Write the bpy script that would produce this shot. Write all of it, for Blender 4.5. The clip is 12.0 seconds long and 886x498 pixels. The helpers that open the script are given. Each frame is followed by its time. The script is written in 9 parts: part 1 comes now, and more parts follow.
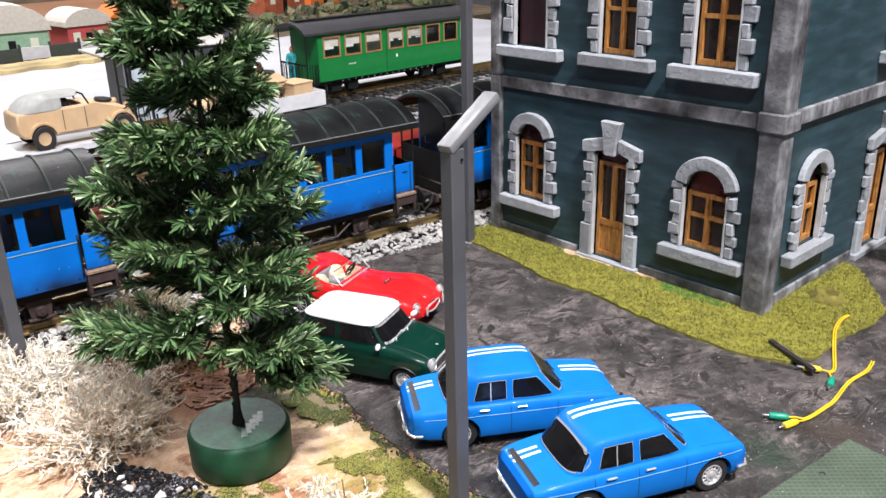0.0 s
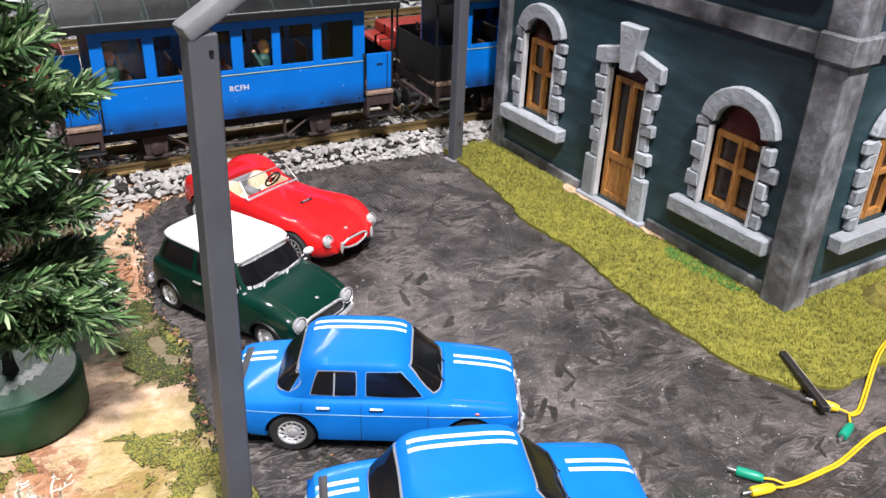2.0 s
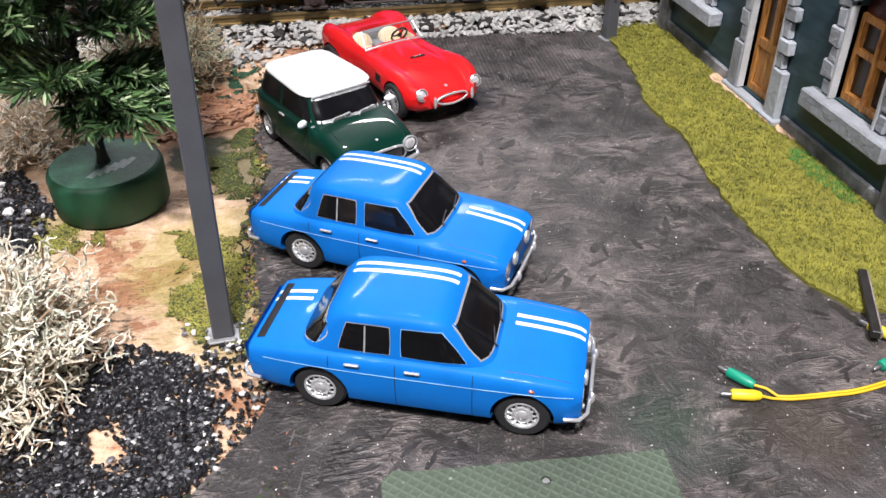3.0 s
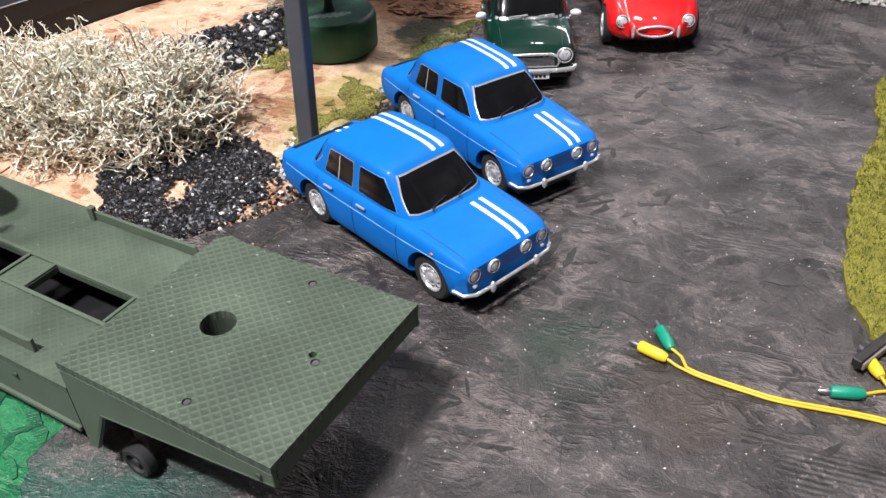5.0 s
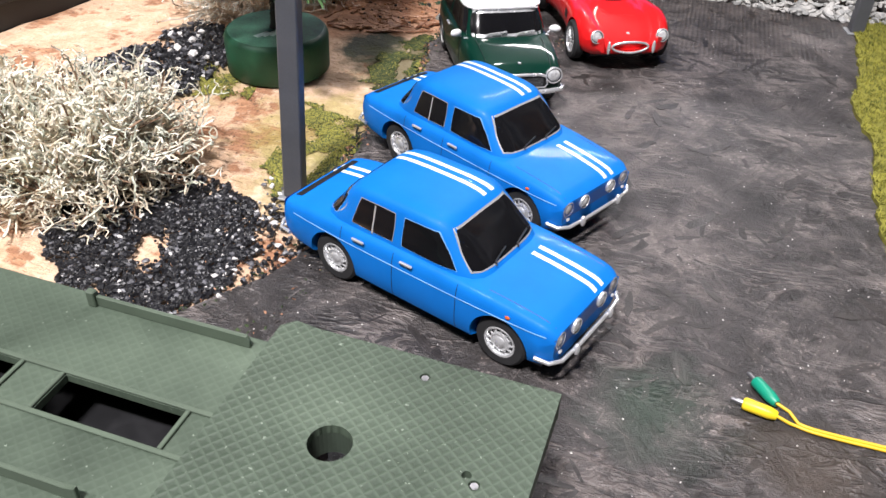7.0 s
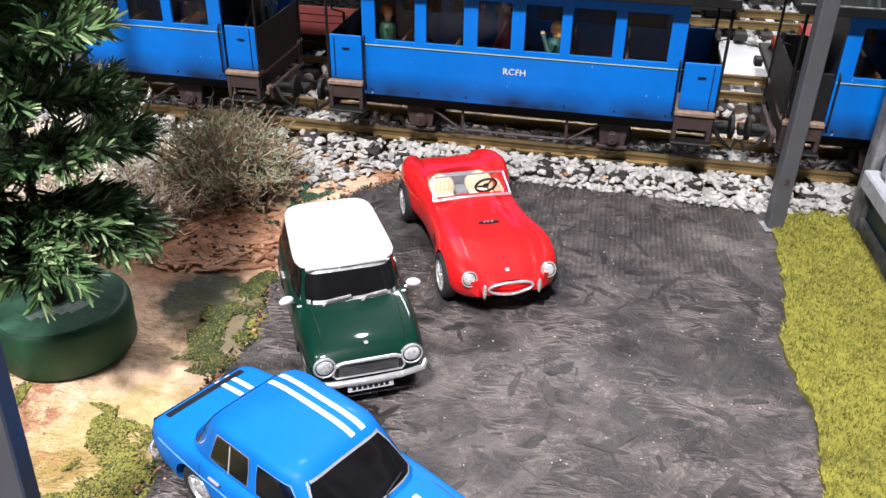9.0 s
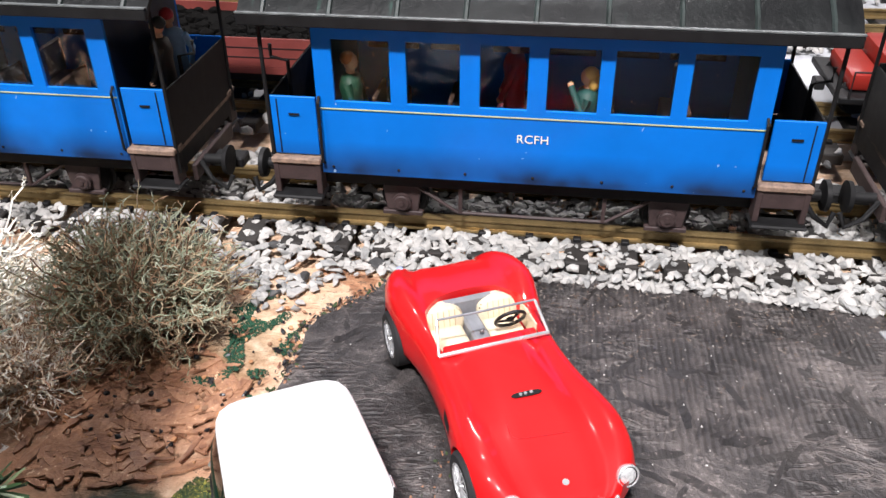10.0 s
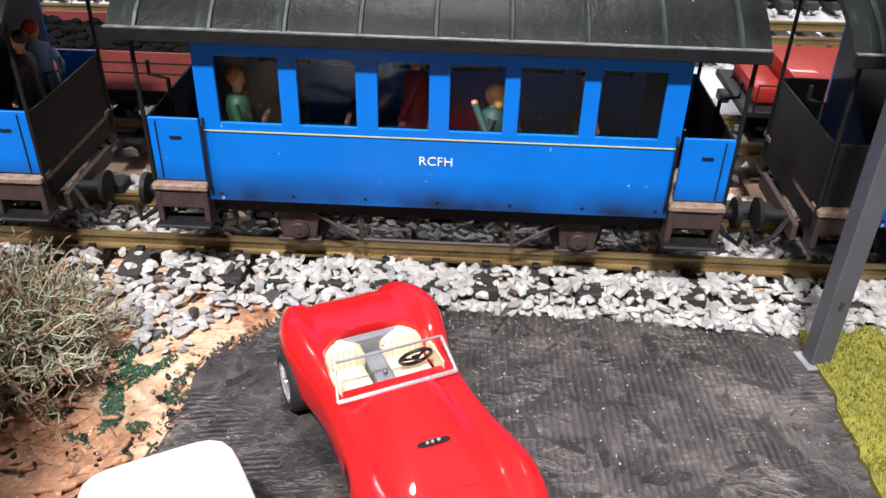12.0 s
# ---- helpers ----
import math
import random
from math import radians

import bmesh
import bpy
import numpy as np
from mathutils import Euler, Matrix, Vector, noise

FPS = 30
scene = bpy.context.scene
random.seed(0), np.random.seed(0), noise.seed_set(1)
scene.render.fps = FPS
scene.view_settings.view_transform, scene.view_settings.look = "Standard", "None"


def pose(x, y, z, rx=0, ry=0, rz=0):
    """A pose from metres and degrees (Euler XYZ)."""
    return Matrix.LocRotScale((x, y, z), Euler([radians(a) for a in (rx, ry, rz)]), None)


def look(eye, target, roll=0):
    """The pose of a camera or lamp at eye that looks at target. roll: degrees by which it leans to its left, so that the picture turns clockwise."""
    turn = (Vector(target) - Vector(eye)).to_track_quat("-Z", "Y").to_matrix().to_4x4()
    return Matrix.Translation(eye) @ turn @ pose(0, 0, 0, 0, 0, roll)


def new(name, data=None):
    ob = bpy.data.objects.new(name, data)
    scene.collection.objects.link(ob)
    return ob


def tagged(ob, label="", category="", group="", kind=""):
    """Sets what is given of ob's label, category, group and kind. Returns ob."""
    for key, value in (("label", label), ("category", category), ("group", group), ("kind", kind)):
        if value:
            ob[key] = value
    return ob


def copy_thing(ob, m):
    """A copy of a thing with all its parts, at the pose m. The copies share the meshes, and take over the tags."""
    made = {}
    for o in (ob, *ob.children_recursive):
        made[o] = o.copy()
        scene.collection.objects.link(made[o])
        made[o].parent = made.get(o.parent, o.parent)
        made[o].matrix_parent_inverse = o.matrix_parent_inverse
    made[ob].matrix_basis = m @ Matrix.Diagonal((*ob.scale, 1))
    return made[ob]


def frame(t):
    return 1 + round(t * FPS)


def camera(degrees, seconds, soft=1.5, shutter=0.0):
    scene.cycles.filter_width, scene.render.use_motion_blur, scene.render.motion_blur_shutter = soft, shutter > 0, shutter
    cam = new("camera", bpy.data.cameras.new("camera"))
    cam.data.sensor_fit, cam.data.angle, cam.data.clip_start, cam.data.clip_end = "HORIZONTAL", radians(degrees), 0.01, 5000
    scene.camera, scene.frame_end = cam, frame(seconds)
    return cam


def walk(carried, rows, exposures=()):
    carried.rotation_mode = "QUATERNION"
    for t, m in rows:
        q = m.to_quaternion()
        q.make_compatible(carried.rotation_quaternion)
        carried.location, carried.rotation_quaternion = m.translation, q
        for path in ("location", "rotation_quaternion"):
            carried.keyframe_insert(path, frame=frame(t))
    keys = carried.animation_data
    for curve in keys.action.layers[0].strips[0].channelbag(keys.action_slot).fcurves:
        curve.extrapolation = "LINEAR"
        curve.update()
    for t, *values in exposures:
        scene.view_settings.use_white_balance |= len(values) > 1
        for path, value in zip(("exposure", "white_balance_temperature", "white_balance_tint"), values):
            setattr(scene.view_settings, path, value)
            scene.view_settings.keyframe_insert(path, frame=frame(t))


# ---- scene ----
cam = camera(55.71, 12.0)
PATH = [
    (0, (-0.0151, 0.0925, 0.3421), (1.2233, 1.4849, -0.3842), -1.40),
    (0.5, (0.0807, 0.1287, 0.3515), (1.2782, 1.5401, -0.4062), 0.64),
    (1, (0.1449, 0.1415, 0.3540), (1.2421, 1.6101, -0.4455), 0.85),
    (1.5, (0.1868, 0.1490, 0.3345), (1.2310, 1.6136, -0.5397), 0.73),
    (2, (0.1999, 0.1402, 0.3017), (1.1610, 1.6082, -0.6583), 2.30),
    (2.5, (0.2620, 0.1033, 0.2843), (0.9825, 1.6279, -0.7910), 1.00),
    (2.7, (0.2871, 0.0859, 0.2788), (0.8256, 1.6553, -0.8378), 0.59),
    (4.3, (0.5117, 0.0453, 0.2723), (0.1669, 1.6181, -0.9140), -5.86),
    (4.5, (0.5403, 0.0317, 0.2771), (0.0650, 1.5533, -0.9306), -4.88),
    (5, (0.5398, 0.0401, 0.2567), (-0.1623, 1.4798, -0.9410), -2.60),
    (5.5, (0.5345, 0.0360, 0.2353), (-0.3626, 1.3542, -0.9720), -0.82),
    (6, (0.4940, 0.0436, 0.2383), (-0.3317, 1.4026, -0.9746), 1.42),
    (6.5, (0.4388, 0.0411, 0.2484), (-0.0320, 1.5487, -0.9786), 3.67),
    (6.7, (0.4297, 0.0493, 0.2474), (0.0361, 1.5819, -0.9758), 3.32),
    (8.3, (0.4314, 0.1178, 0.2785), (0.1824, 1.7762, -0.8113), 0.91),
    (8.5, (0.4280, 0.1474, 0.2918), (0.2290, 1.8112, -0.8000), 2.49),
    (9, (0.4467, 0.2258, 0.2779), (0.2257, 1.9218, -0.7588), 0.91),
    (9.5, (0.4263, 0.3254, 0.2632), (0.1897, 2.0148, -0.7808), 0.48),
    (10, (0.4023, 0.4095, 0.2642), (0.2850, 2.0812, -0.8274), -0.55),
    (10.5, (0.4013, 0.4378, 0.2498), (0.4488, 2.1275, -0.8191), 0.91),
    (11, (0.4048, 0.4388, 0.2532), (0.4693, 2.1208, -0.8270), 1.08),
    (11.5, (0.4081, 0.4457, 0.2557), (0.4786, 2.1259, -0.8269), 1.10),
    (12, (0.4079, 0.4384, 0.2578), (0.4914, 2.1235, -0.8161), 1.66),
]
walk(cam, [(t, look(eye, target, roll)) for t, eye, target, roll in PATH], [(0.0, -0.18), (1.5, -0.18), (2.5, -0.36), (4.5, -0.53), (5.5, -0.57), (6.5, -0.47), (8.5, -0.22), (10.5, -0.05), (12.0, -0.04)])

# ==== build ====
# ---- light ----
world = bpy.data.worlds.new("world")
scene.world = world
world.use_nodes = True
world.node_tree.nodes["Background"].inputs[0].default_value = (0.9, 0.95, 1.0, 1)
world.node_tree.nodes["Background"].inputs[1].default_value = 0.003


def ceiling_lamp(x, y, z, sx, sy, watts, turn=0):
    data = bpy.data.lights.new("ceiling_lamp", "AREA")
    data.shape, data.size, data.size_y, data.energy = "RECTANGLE", sx, sy, watts
    data.color = (1.0, 0.96, 0.985)
    ob = new("ceiling_lamp", data)
    ob.matrix_basis = pose(x, y, z, 0, 0, turn)
    return ob


ceiling_lamp(0.12, -1.05, 3.00, 0.42, 0.16, 300)
ceiling_lamp(-1.25, -0.85, 3.00, 0.16, 0.42, 95)
ceiling_lamp(0.30, 1.70, 3.00, 0.16, 0.16, 42)
ceiling_lamp(0.8, 3.6, 2.20, 1.9, 0.2, 120)

# ---- helpers ----
from mathutils.bvhtree import BVHTree


def thing(name, label, category, m=None, group="", kind=""):
    ob = new(name)
    ob.empty_display_size = 0.02
    if m is not None:
        ob.matrix_basis = m
    return tagged(ob, label, category, group, kind)


def part(name, bm, mats, parent=None, label="", smooth=0, kind="", m=None):
    """Links a bmesh as one mesh object. smooth: angle in degrees up to which edges are smooth."""
    me = bpy.data.meshes.new(name)
    bmesh.ops.recalc_face_normals(bm, faces=bm.faces)
    bm.to_mesh(me)
    bm.free()
    for one in mats if isinstance(mats, (list, tuple)) else [mats]:
        me.materials.append(one)
    if smooth:
        me.polygons.foreach_set("use_smooth", [True] * len(me.polygons))
        me.set_sharp_from_angle(angle=radians(smooth))
    ob = new(name, me)
    if parent is not None:
        ob.parent = parent
    if m is not None:
        ob.matrix_basis = m
    if label:
        ob["label"] = label
    if kind:
        ob["kind"] = kind
    return ob


def again(ob, name, parent, m=None):
    """One more object on the same mesh."""
    o = new(name, ob.data)
    o.parent = parent
    if m is not None:
        o.matrix_basis = m
    return o


def blank():
    return bmesh.new()


def add(bm, other, m=None, slot=None):
    """Adds the bmesh other to bm and frees it."""
    if m is not None:
        bmesh.ops.transform(other, matrix=m, verts=other.verts)
    if slot is not None:
        for f in other.faces:
            f.material_index = slot
    me = bpy.data.meshes.new("tmp")
    other.to_mesh(me)
    other.free()
    bm.from_mesh(me)
    bpy.data.meshes.remove(me)
    return bm


def box(x0, x1, y0, y1, z0, z1, bev=0.0, seg=1):
    bm = bmesh.new()
    bmesh.ops.create_cube(bm, size=1)
    bmesh.ops.transform(bm, matrix=Matrix.Translation(((x0 + x1) / 2, (y0 + y1) / 2, (z0 + z1) / 2)) @ Matrix.Diagonal((x1 - x0, y1 - y0, z1 - z0, 1)), verts=bm.verts)
    if bev:
        bmesh.ops.bevel(bm, geom=bm.edges[:], offset=bev, segments=seg, affect="EDGES", profile=0.5)
    return bm


def cyl(r, h, m=None, seg=20, r2=None, bev=0.0):
    """A cylinder along local z, from 0 to h."""
    bm = bmesh.new()
    bmesh.ops.create_cone(bm, cap_ends=True, segments=seg, radius1=r, radius2=r if r2 is None else r2, depth=h)
    bmesh.ops.translate(bm, verts=bm.verts, vec=(0, 0, h / 2))
    if bev:
        bmesh.ops.bevel(bm, geom=[e for e in bm.edges if len(e.link_faces) == 2 and e.calc_face_angle(0) > 0.8], offset=bev, segments=2, affect="EDGES", profile=0.5)
    if m is not None:
        bmesh.ops.transform(bm, matrix=m, verts=bm.verts)
    return bm


def ball(r, m=None, sub=2, squash=(1, 1, 1)):
    bm = bmesh.new()
    bmesh.ops.create_icosphere(bm, subdivisions=sub, radius=r)
    bmesh.ops.transform(bm, matrix=(m or Matrix()) @ Matrix.Diagonal((*squash, 1)), verts=bm.verts)
    return bm


def lathe(profile, seg=24, m=None):
    """Turns (radius, z) points round z."""
    bm = bmesh.new()
    rings = []
    for r, z in profile:
        if r < 1e-6:
            rings.append([bm.verts.new((0, 0, z))])
        else:
            rings.append([bm.verts.new((r * math.cos(2 * math.pi * k / seg), r * math.sin(2 * math.pi * k / seg), z)) for k in range(seg)])
    for a, b in zip(rings, rings[1:]):
        for k in range(seg):
            q = [a[k % len(a)], a[(k + 1) % len(a)], b[(k + 1) % len(b)], b[k % len(b)]]
            q = [v for n, v in enumerate(q) if v not in q[:n]]
            if len(q) > 2:
                bm.faces.new(q)
    if m is not None:
        bmesh.ops.transform(bm, matrix=m, verts=bm.verts)
    return bm


def tube(points, r, seg=6, r_end=None, flat=1.0):
    """A round bar along points."""
    bm = bmesh.new()
    pts = [Vector(p) for p in points]
    rings = []
    for n, p in enumerate(pts):
        d = (pts[min(n + 1, len(pts) - 1)] - pts[max(n - 1, 0)]).normalized()
        a = d.cross(Vector((0.13, 0.21, 1)) if abs(d.z) < 0.95 else Vector((1, 0.1, 0))).normalized()
        b = d.cross(a)
        rr = r if r_end is None else r + (r_end - r) * n / (len(pts) - 1)
        rings.append([bm.verts.new(p + rr * (math.cos(2 * math.pi * k / seg) * a + flat * math.sin(2 * math.pi * k / seg) * b)) for k in range(seg)])
    for a, b in zip(rings, rings[1:]):
        for k in range(seg):
            bm.faces.new((a[k], a[(k + 1) % seg], b[(k + 1) % seg], b[k]))
    bm.faces.new(rings[0]), bm.faces.new(rings[-1])
    return bm


def prism(poly, d0, d1, place, bev=0.0):
    """A plate: the outline poly (a, z) between depths d0 and d1, laid out by place(a, z, d)."""
    bm = bmesh.new()
    lo = [bm.verts.new(place(a, z, d0)) for a, z in poly]
    hi = [bm.verts.new(place(a, z, d1)) for a, z in poly]
    n = len(poly)
    bm.faces.new(lo), bm.faces.new(hi)
    for k in range(n):
        bm.faces.new((lo[k], lo[(k + 1) % n], hi[(k + 1) % n], hi[k]))
    if bev:
        bmesh.ops.bevel(bm, geom=bm.edges[:], offset=bev, segments=1, affect="EDGES", profile=0.5)
    return bm


def flat(a, z, d):
    return (a, z, d)


def front_y(a, z, d):
    """Faces -y: a runs along x."""
    return (a, -d, z)


def front_x(a, z, d):
    """Faces -x: a runs along y."""
    return (-d, a, z)


def rect(a0, a1, z0, z1):
    return [(a0, z0), (a1, z0), (a1, z1), (a0, z1)]


def arched(a0, a1, z0, z1, rise, n=8):
    """A rectangle whose top is a flat arch that rises by rise over z1."""
    c, half = (a0 + a1) / 2, (a1 - a0) / 2
    return [(a0, z0), (a1, z0)] + [(c + half * math.cos(math.pi * k / n), z1 + rise * math.sin(math.pi * k / n)) for k in range(n + 1)]


def cut(bm, cutters):
    """Takes the solids in cutters out of bm and returns the rest."""
    def temp(some):
        me = bpy.data.meshes.new("tmp")
        bmesh.ops.recalc_face_normals(some, faces=some.faces)
        some.to_mesh(me)
        some.free()
        return new("tmp", me)

    body = temp(bm)
    knives = [temp(c) for c in cutters]
    for k in knives:
        mod = body.modifiers.new("cut", "BOOLEAN")
        mod.object, mod.operation, mod.solver = k, "DIFFERENCE", "EXACT"
    bpy.context.view_layer.update()
    me = bpy.data.meshes.new_from_object(body.evaluated_get(bpy.context.evaluated_depsgraph_get()))
    out = bmesh.new()
    out.from_mesh(me)
    for o in [body, *knives]:
        old = o.data
        bpy.data.objects.remove(o)
        bpy.data.meshes.remove(old)
    bpy.data.meshes.remove(me)
    return out


def tree_of(bm):
    bmesh.ops.recalc_face_normals(bm, faces=bm.faces)
    return BVHTree.FromBMesh(bm)


def drape(bvh, corners, way, lift, nu=8, nv=6, back=0.2, bow=0.0):
    """A patch between four corners (bilinear), cast along way on to the surface of bvh and lifted off it. bow: rounds its outline."""
    bm = bmesh.new()
    way = Vector(way).normalized()
    c = [Vector(p) for p in corners]
    mid = sum(c, Vector()) / 4
    grid = []
    for j in range(nv + 1):
        row = []
        for i in range(nu + 1):
            u, v = i / nu, j / nv
            p = (c[0] * (1 - u) + c[1] * u) * (1 - v) + (c[3] * (1 - u) + c[2] * u) * v
            if bow:
                s, w = 2 * u - 1, 2 * v - 1
                k = 1 - bow * (s * s * w * w)
                p = mid + (p - mid) * k
            hit, nrm, _, _ = bvh.ray_cast(p - way * back, way)
            row.append(bm.verts.new(hit - way * lift if hit is not None else p))
        grid.append(row)
    for j in range(nv):
        for i in range(nu):
            bm.faces.new((grid[j][i], grid[j][i + 1], grid[j + 1][i + 1], grid[j + 1][i]))
    return bm


def words(text, size, m, mat, parent, name="lettering", depth=0.0002, space=1.0):
    """Writing as a thin mesh in the local xy plane of m."""
    cu = bpy.data.curves.new("tmp", "FONT")
    cu.body, cu.size, cu.align_x, cu.align_y, cu.extrude, cu.space_character = text, size, "CENTER", "CENTER", depth, space
    ob = new("tmp", cu)
    bpy.context.view_layer.update()
    me = bpy.data.meshes.new_from_object(ob.evaluated_get(bpy.context.evaluated_depsgraph_get()))
    bpy.data.objects.remove(ob)
    bpy.data.curves.remove(cu)
    bm = bmesh.new()
    bm.from_mesh(me)
    bpy.data.meshes.remove(me)
    bmesh.ops.transform(bm, matrix=m, verts=bm.verts)
    return part(name, bm, mat, parent)


def scatter(name, shapes, mats, places, seed=0, slots=None):
    """One mesh of many small pieces. shapes: (verts, faces); places: list of 4x4 matrices."""
    rnd = random.Random(seed)
    verts, faces, index = [], [], []
    for k, m in enumerate(places):
        v, f = shapes[rnd.randrange(len(shapes))]
        base = len(verts)
        a = np.array(m)
        w = v @ a[:3, :3].T + a[:3, 3]
        verts.extend(w.tolist())
        faces.extend([[base + i for i in one] for one in f])
        index.extend([rnd.randrange(len(mats)) if slots is None else slots[k]] * len(f))
    me = bpy.data.meshes.new(name)
    me.from_pydata(verts, [], faces)
    for one in mats:
        me.materials.append(one)
    me.polygons.foreach_set("material_index", index)
    me.update()
    return new(name, me)


def stone_shape(seed, sub=1, rough=0.35):
    rnd = random.Random(seed)
    bm = bmesh.new()
    bmesh.ops.create_icosphere(bm, subdivisions=sub, radius=1)
    for v in bm.verts:
        v.co *= 1 + rnd.uniform(-rough, rough)
        v.co.z *= 0.75
    v = np.array([tuple(q.co) for q in bm.verts])
    f = [[q.index for q in one.verts] for one in bm.faces]
    bm.free()
    return v, f


def inside(poly, x, y):
    hit = False
    for (x0, y0), (x1, y1) in zip(poly, poly[1:] + poly[:1]):
        if (y0 > y) != (y1 > y) and x < (x1 - x0) * (y - y0) / (y1 - y0) + x0:
            hit = not hit
    return hit


def rough_outline(poly, step, jitter, seed):
    """The outline with more points, shifted a little at random."""
    rnd = random.Random(seed)
    out = []
    for (x0, y0), (x1, y1) in zip(poly, poly[1:] + poly[:1]):
        n = max(1, int(math.hypot(x1 - x0, y1 - y0) / step))
        for k in range(n):
            out.append((x0 + (x1 - x0) * k / n + rnd.uniform(-jitter, jitter), y0 + (y1 - y0) * k / n + rnd.uniform(-jitter, jitter)))
    return out


# ---- materials ----
class Nodes:
    """A material with a Principled shader, and short ways to add nodes to it."""

    def __init__(self, name):
        self.mat = bpy.data.materials.new(name)
        self.mat.use_nodes = True
        self.tree = self.mat.node_tree
        self.bsdf = self.tree.nodes["Principled BSDF"]
        self.coord = self.tree.nodes.new("ShaderNodeTexCoord").outputs["Object"]

    def node(self, kind, **inputs):
        n = self.tree.nodes.new(kind)
        for key, value in inputs.items():
            self.put(n.inputs[key.replace("_", " ")], value)
        return n

    def put(self, socket, value):
        if isinstance(value, bpy.types.NodeSocket):
            self.tree.links.new(value, socket)
        else:
            socket.default_value = value

    def noise(self, scale, detail=4.0, rough=0.55, vector=None, distortion=0.0):
        n = self.node("ShaderNodeTexNoise", Scale=scale, Detail=detail, Roughness=rough, Distortion=distortion, Vector=vector or self.coord)
        return n.outputs["Fac"]

    def ramp(self, fac, *stops):
        n = self.node("ShaderNodeValToRGB", Fac=fac)
        el = n.color_ramp.elements
        while len(el) < len(stops):
            el.new(0.5)
        for e, (at, col) in zip(el, stops):
            e.position, e.color = at, (*col, 1) if len(col) == 3 else col
        return n.outputs["Color"]

    def mix(self, fac, a, b, kind="MIX"):
        n = self.tree.nodes.new("ShaderNodeMix")
        n.data_type, n.blend_type = "RGBA", kind
        self.put(n.inputs[0], fac)
        for socket, value in ((n.inputs[6], a), (n.inputs[7], b)):
            self.put(socket, value if isinstance(value, bpy.types.NodeSocket) else (*value, 1) if len(value) == 3 else value)
        return n.outputs[2]

    def math(self, op, a, b=0.0, clamp=False):
        n = self.tree.nodes.new("ShaderNodeMath")
        n.operation, n.use_clamp = op, clamp
        self.put(n.inputs[0], a), self.put(n.inputs[1], b)
        return n.outputs[0]

    def bump(self, height, strength=0.5, distance=0.001, normal=None):
        n = self.node("ShaderNodeBump", Height=height, Strength=strength, Distance=distance)
        if normal is not None:
            self.put(n.inputs["Normal"], normal)
        self.put(self.bsdf.inputs["Normal"], n.outputs[0])
        return n.outputs[0]

    def scaled(self, x, y, z, turn=0.0):
        n = self.node("ShaderNodeMapping", Vector=self.coord)
        n.inputs["Scale"].default_value = (x, y, z)
        n.inputs["Rotation"].default_value = (0, 0, radians(turn))
        return n.outputs[0]

    def axis(self, which):
        return self.node("ShaderNodeSeparateXYZ", Vector=self.coord).outputs[which]

    def done(self, color, rough=0.5, metal=0.0, coat=0.0):
        self.put(self.bsdf.inputs["Base Color"], color if isinstance(color, bpy.types.NodeSocket) else (*color, 1))
        self.put(self.bsdf.inputs["Roughness"], rough)
        self.put(self.bsdf.inputs["Metallic"], metal)
        self.put(self.bsdf.inputs["Coat Weight"], coat)
        self.put(self.bsdf.inputs["Coat Roughness"], 0.05)
        return self.mat


def shade(col, k):
    return tuple(min(1, c * k) for c in col)


def plain(name, col, rough=0.5, metal=0.0, var=0.25, scale=120.0, bump=0.0, fine=900.0, coat=0.0):
    """Paint, plastic or metal with slight patches and grain."""
    s = Nodes(name)
    big, small = s.noise(scale, 5), s.noise(fine, 3)
    f = s.math("ADD", s.math("MULTIPLY", big, 0.7), s.math("MULTIPLY", small, 0.3))
    c = s.ramp(f, (0.3, shade(col, 1 - var)), (0.7, shade(col, 1 + var)))
    r = s.math("ADD", s.math("MULTIPLY", s.math("SUBTRACT", big, 0.5), 0.25), rough, True)
    if bump:
        s.bump(s.math("ADD", big, s.math("MULTIPLY", small, 0.5)), bump, 0.0006)
    return s.done(c, r, metal, coat)


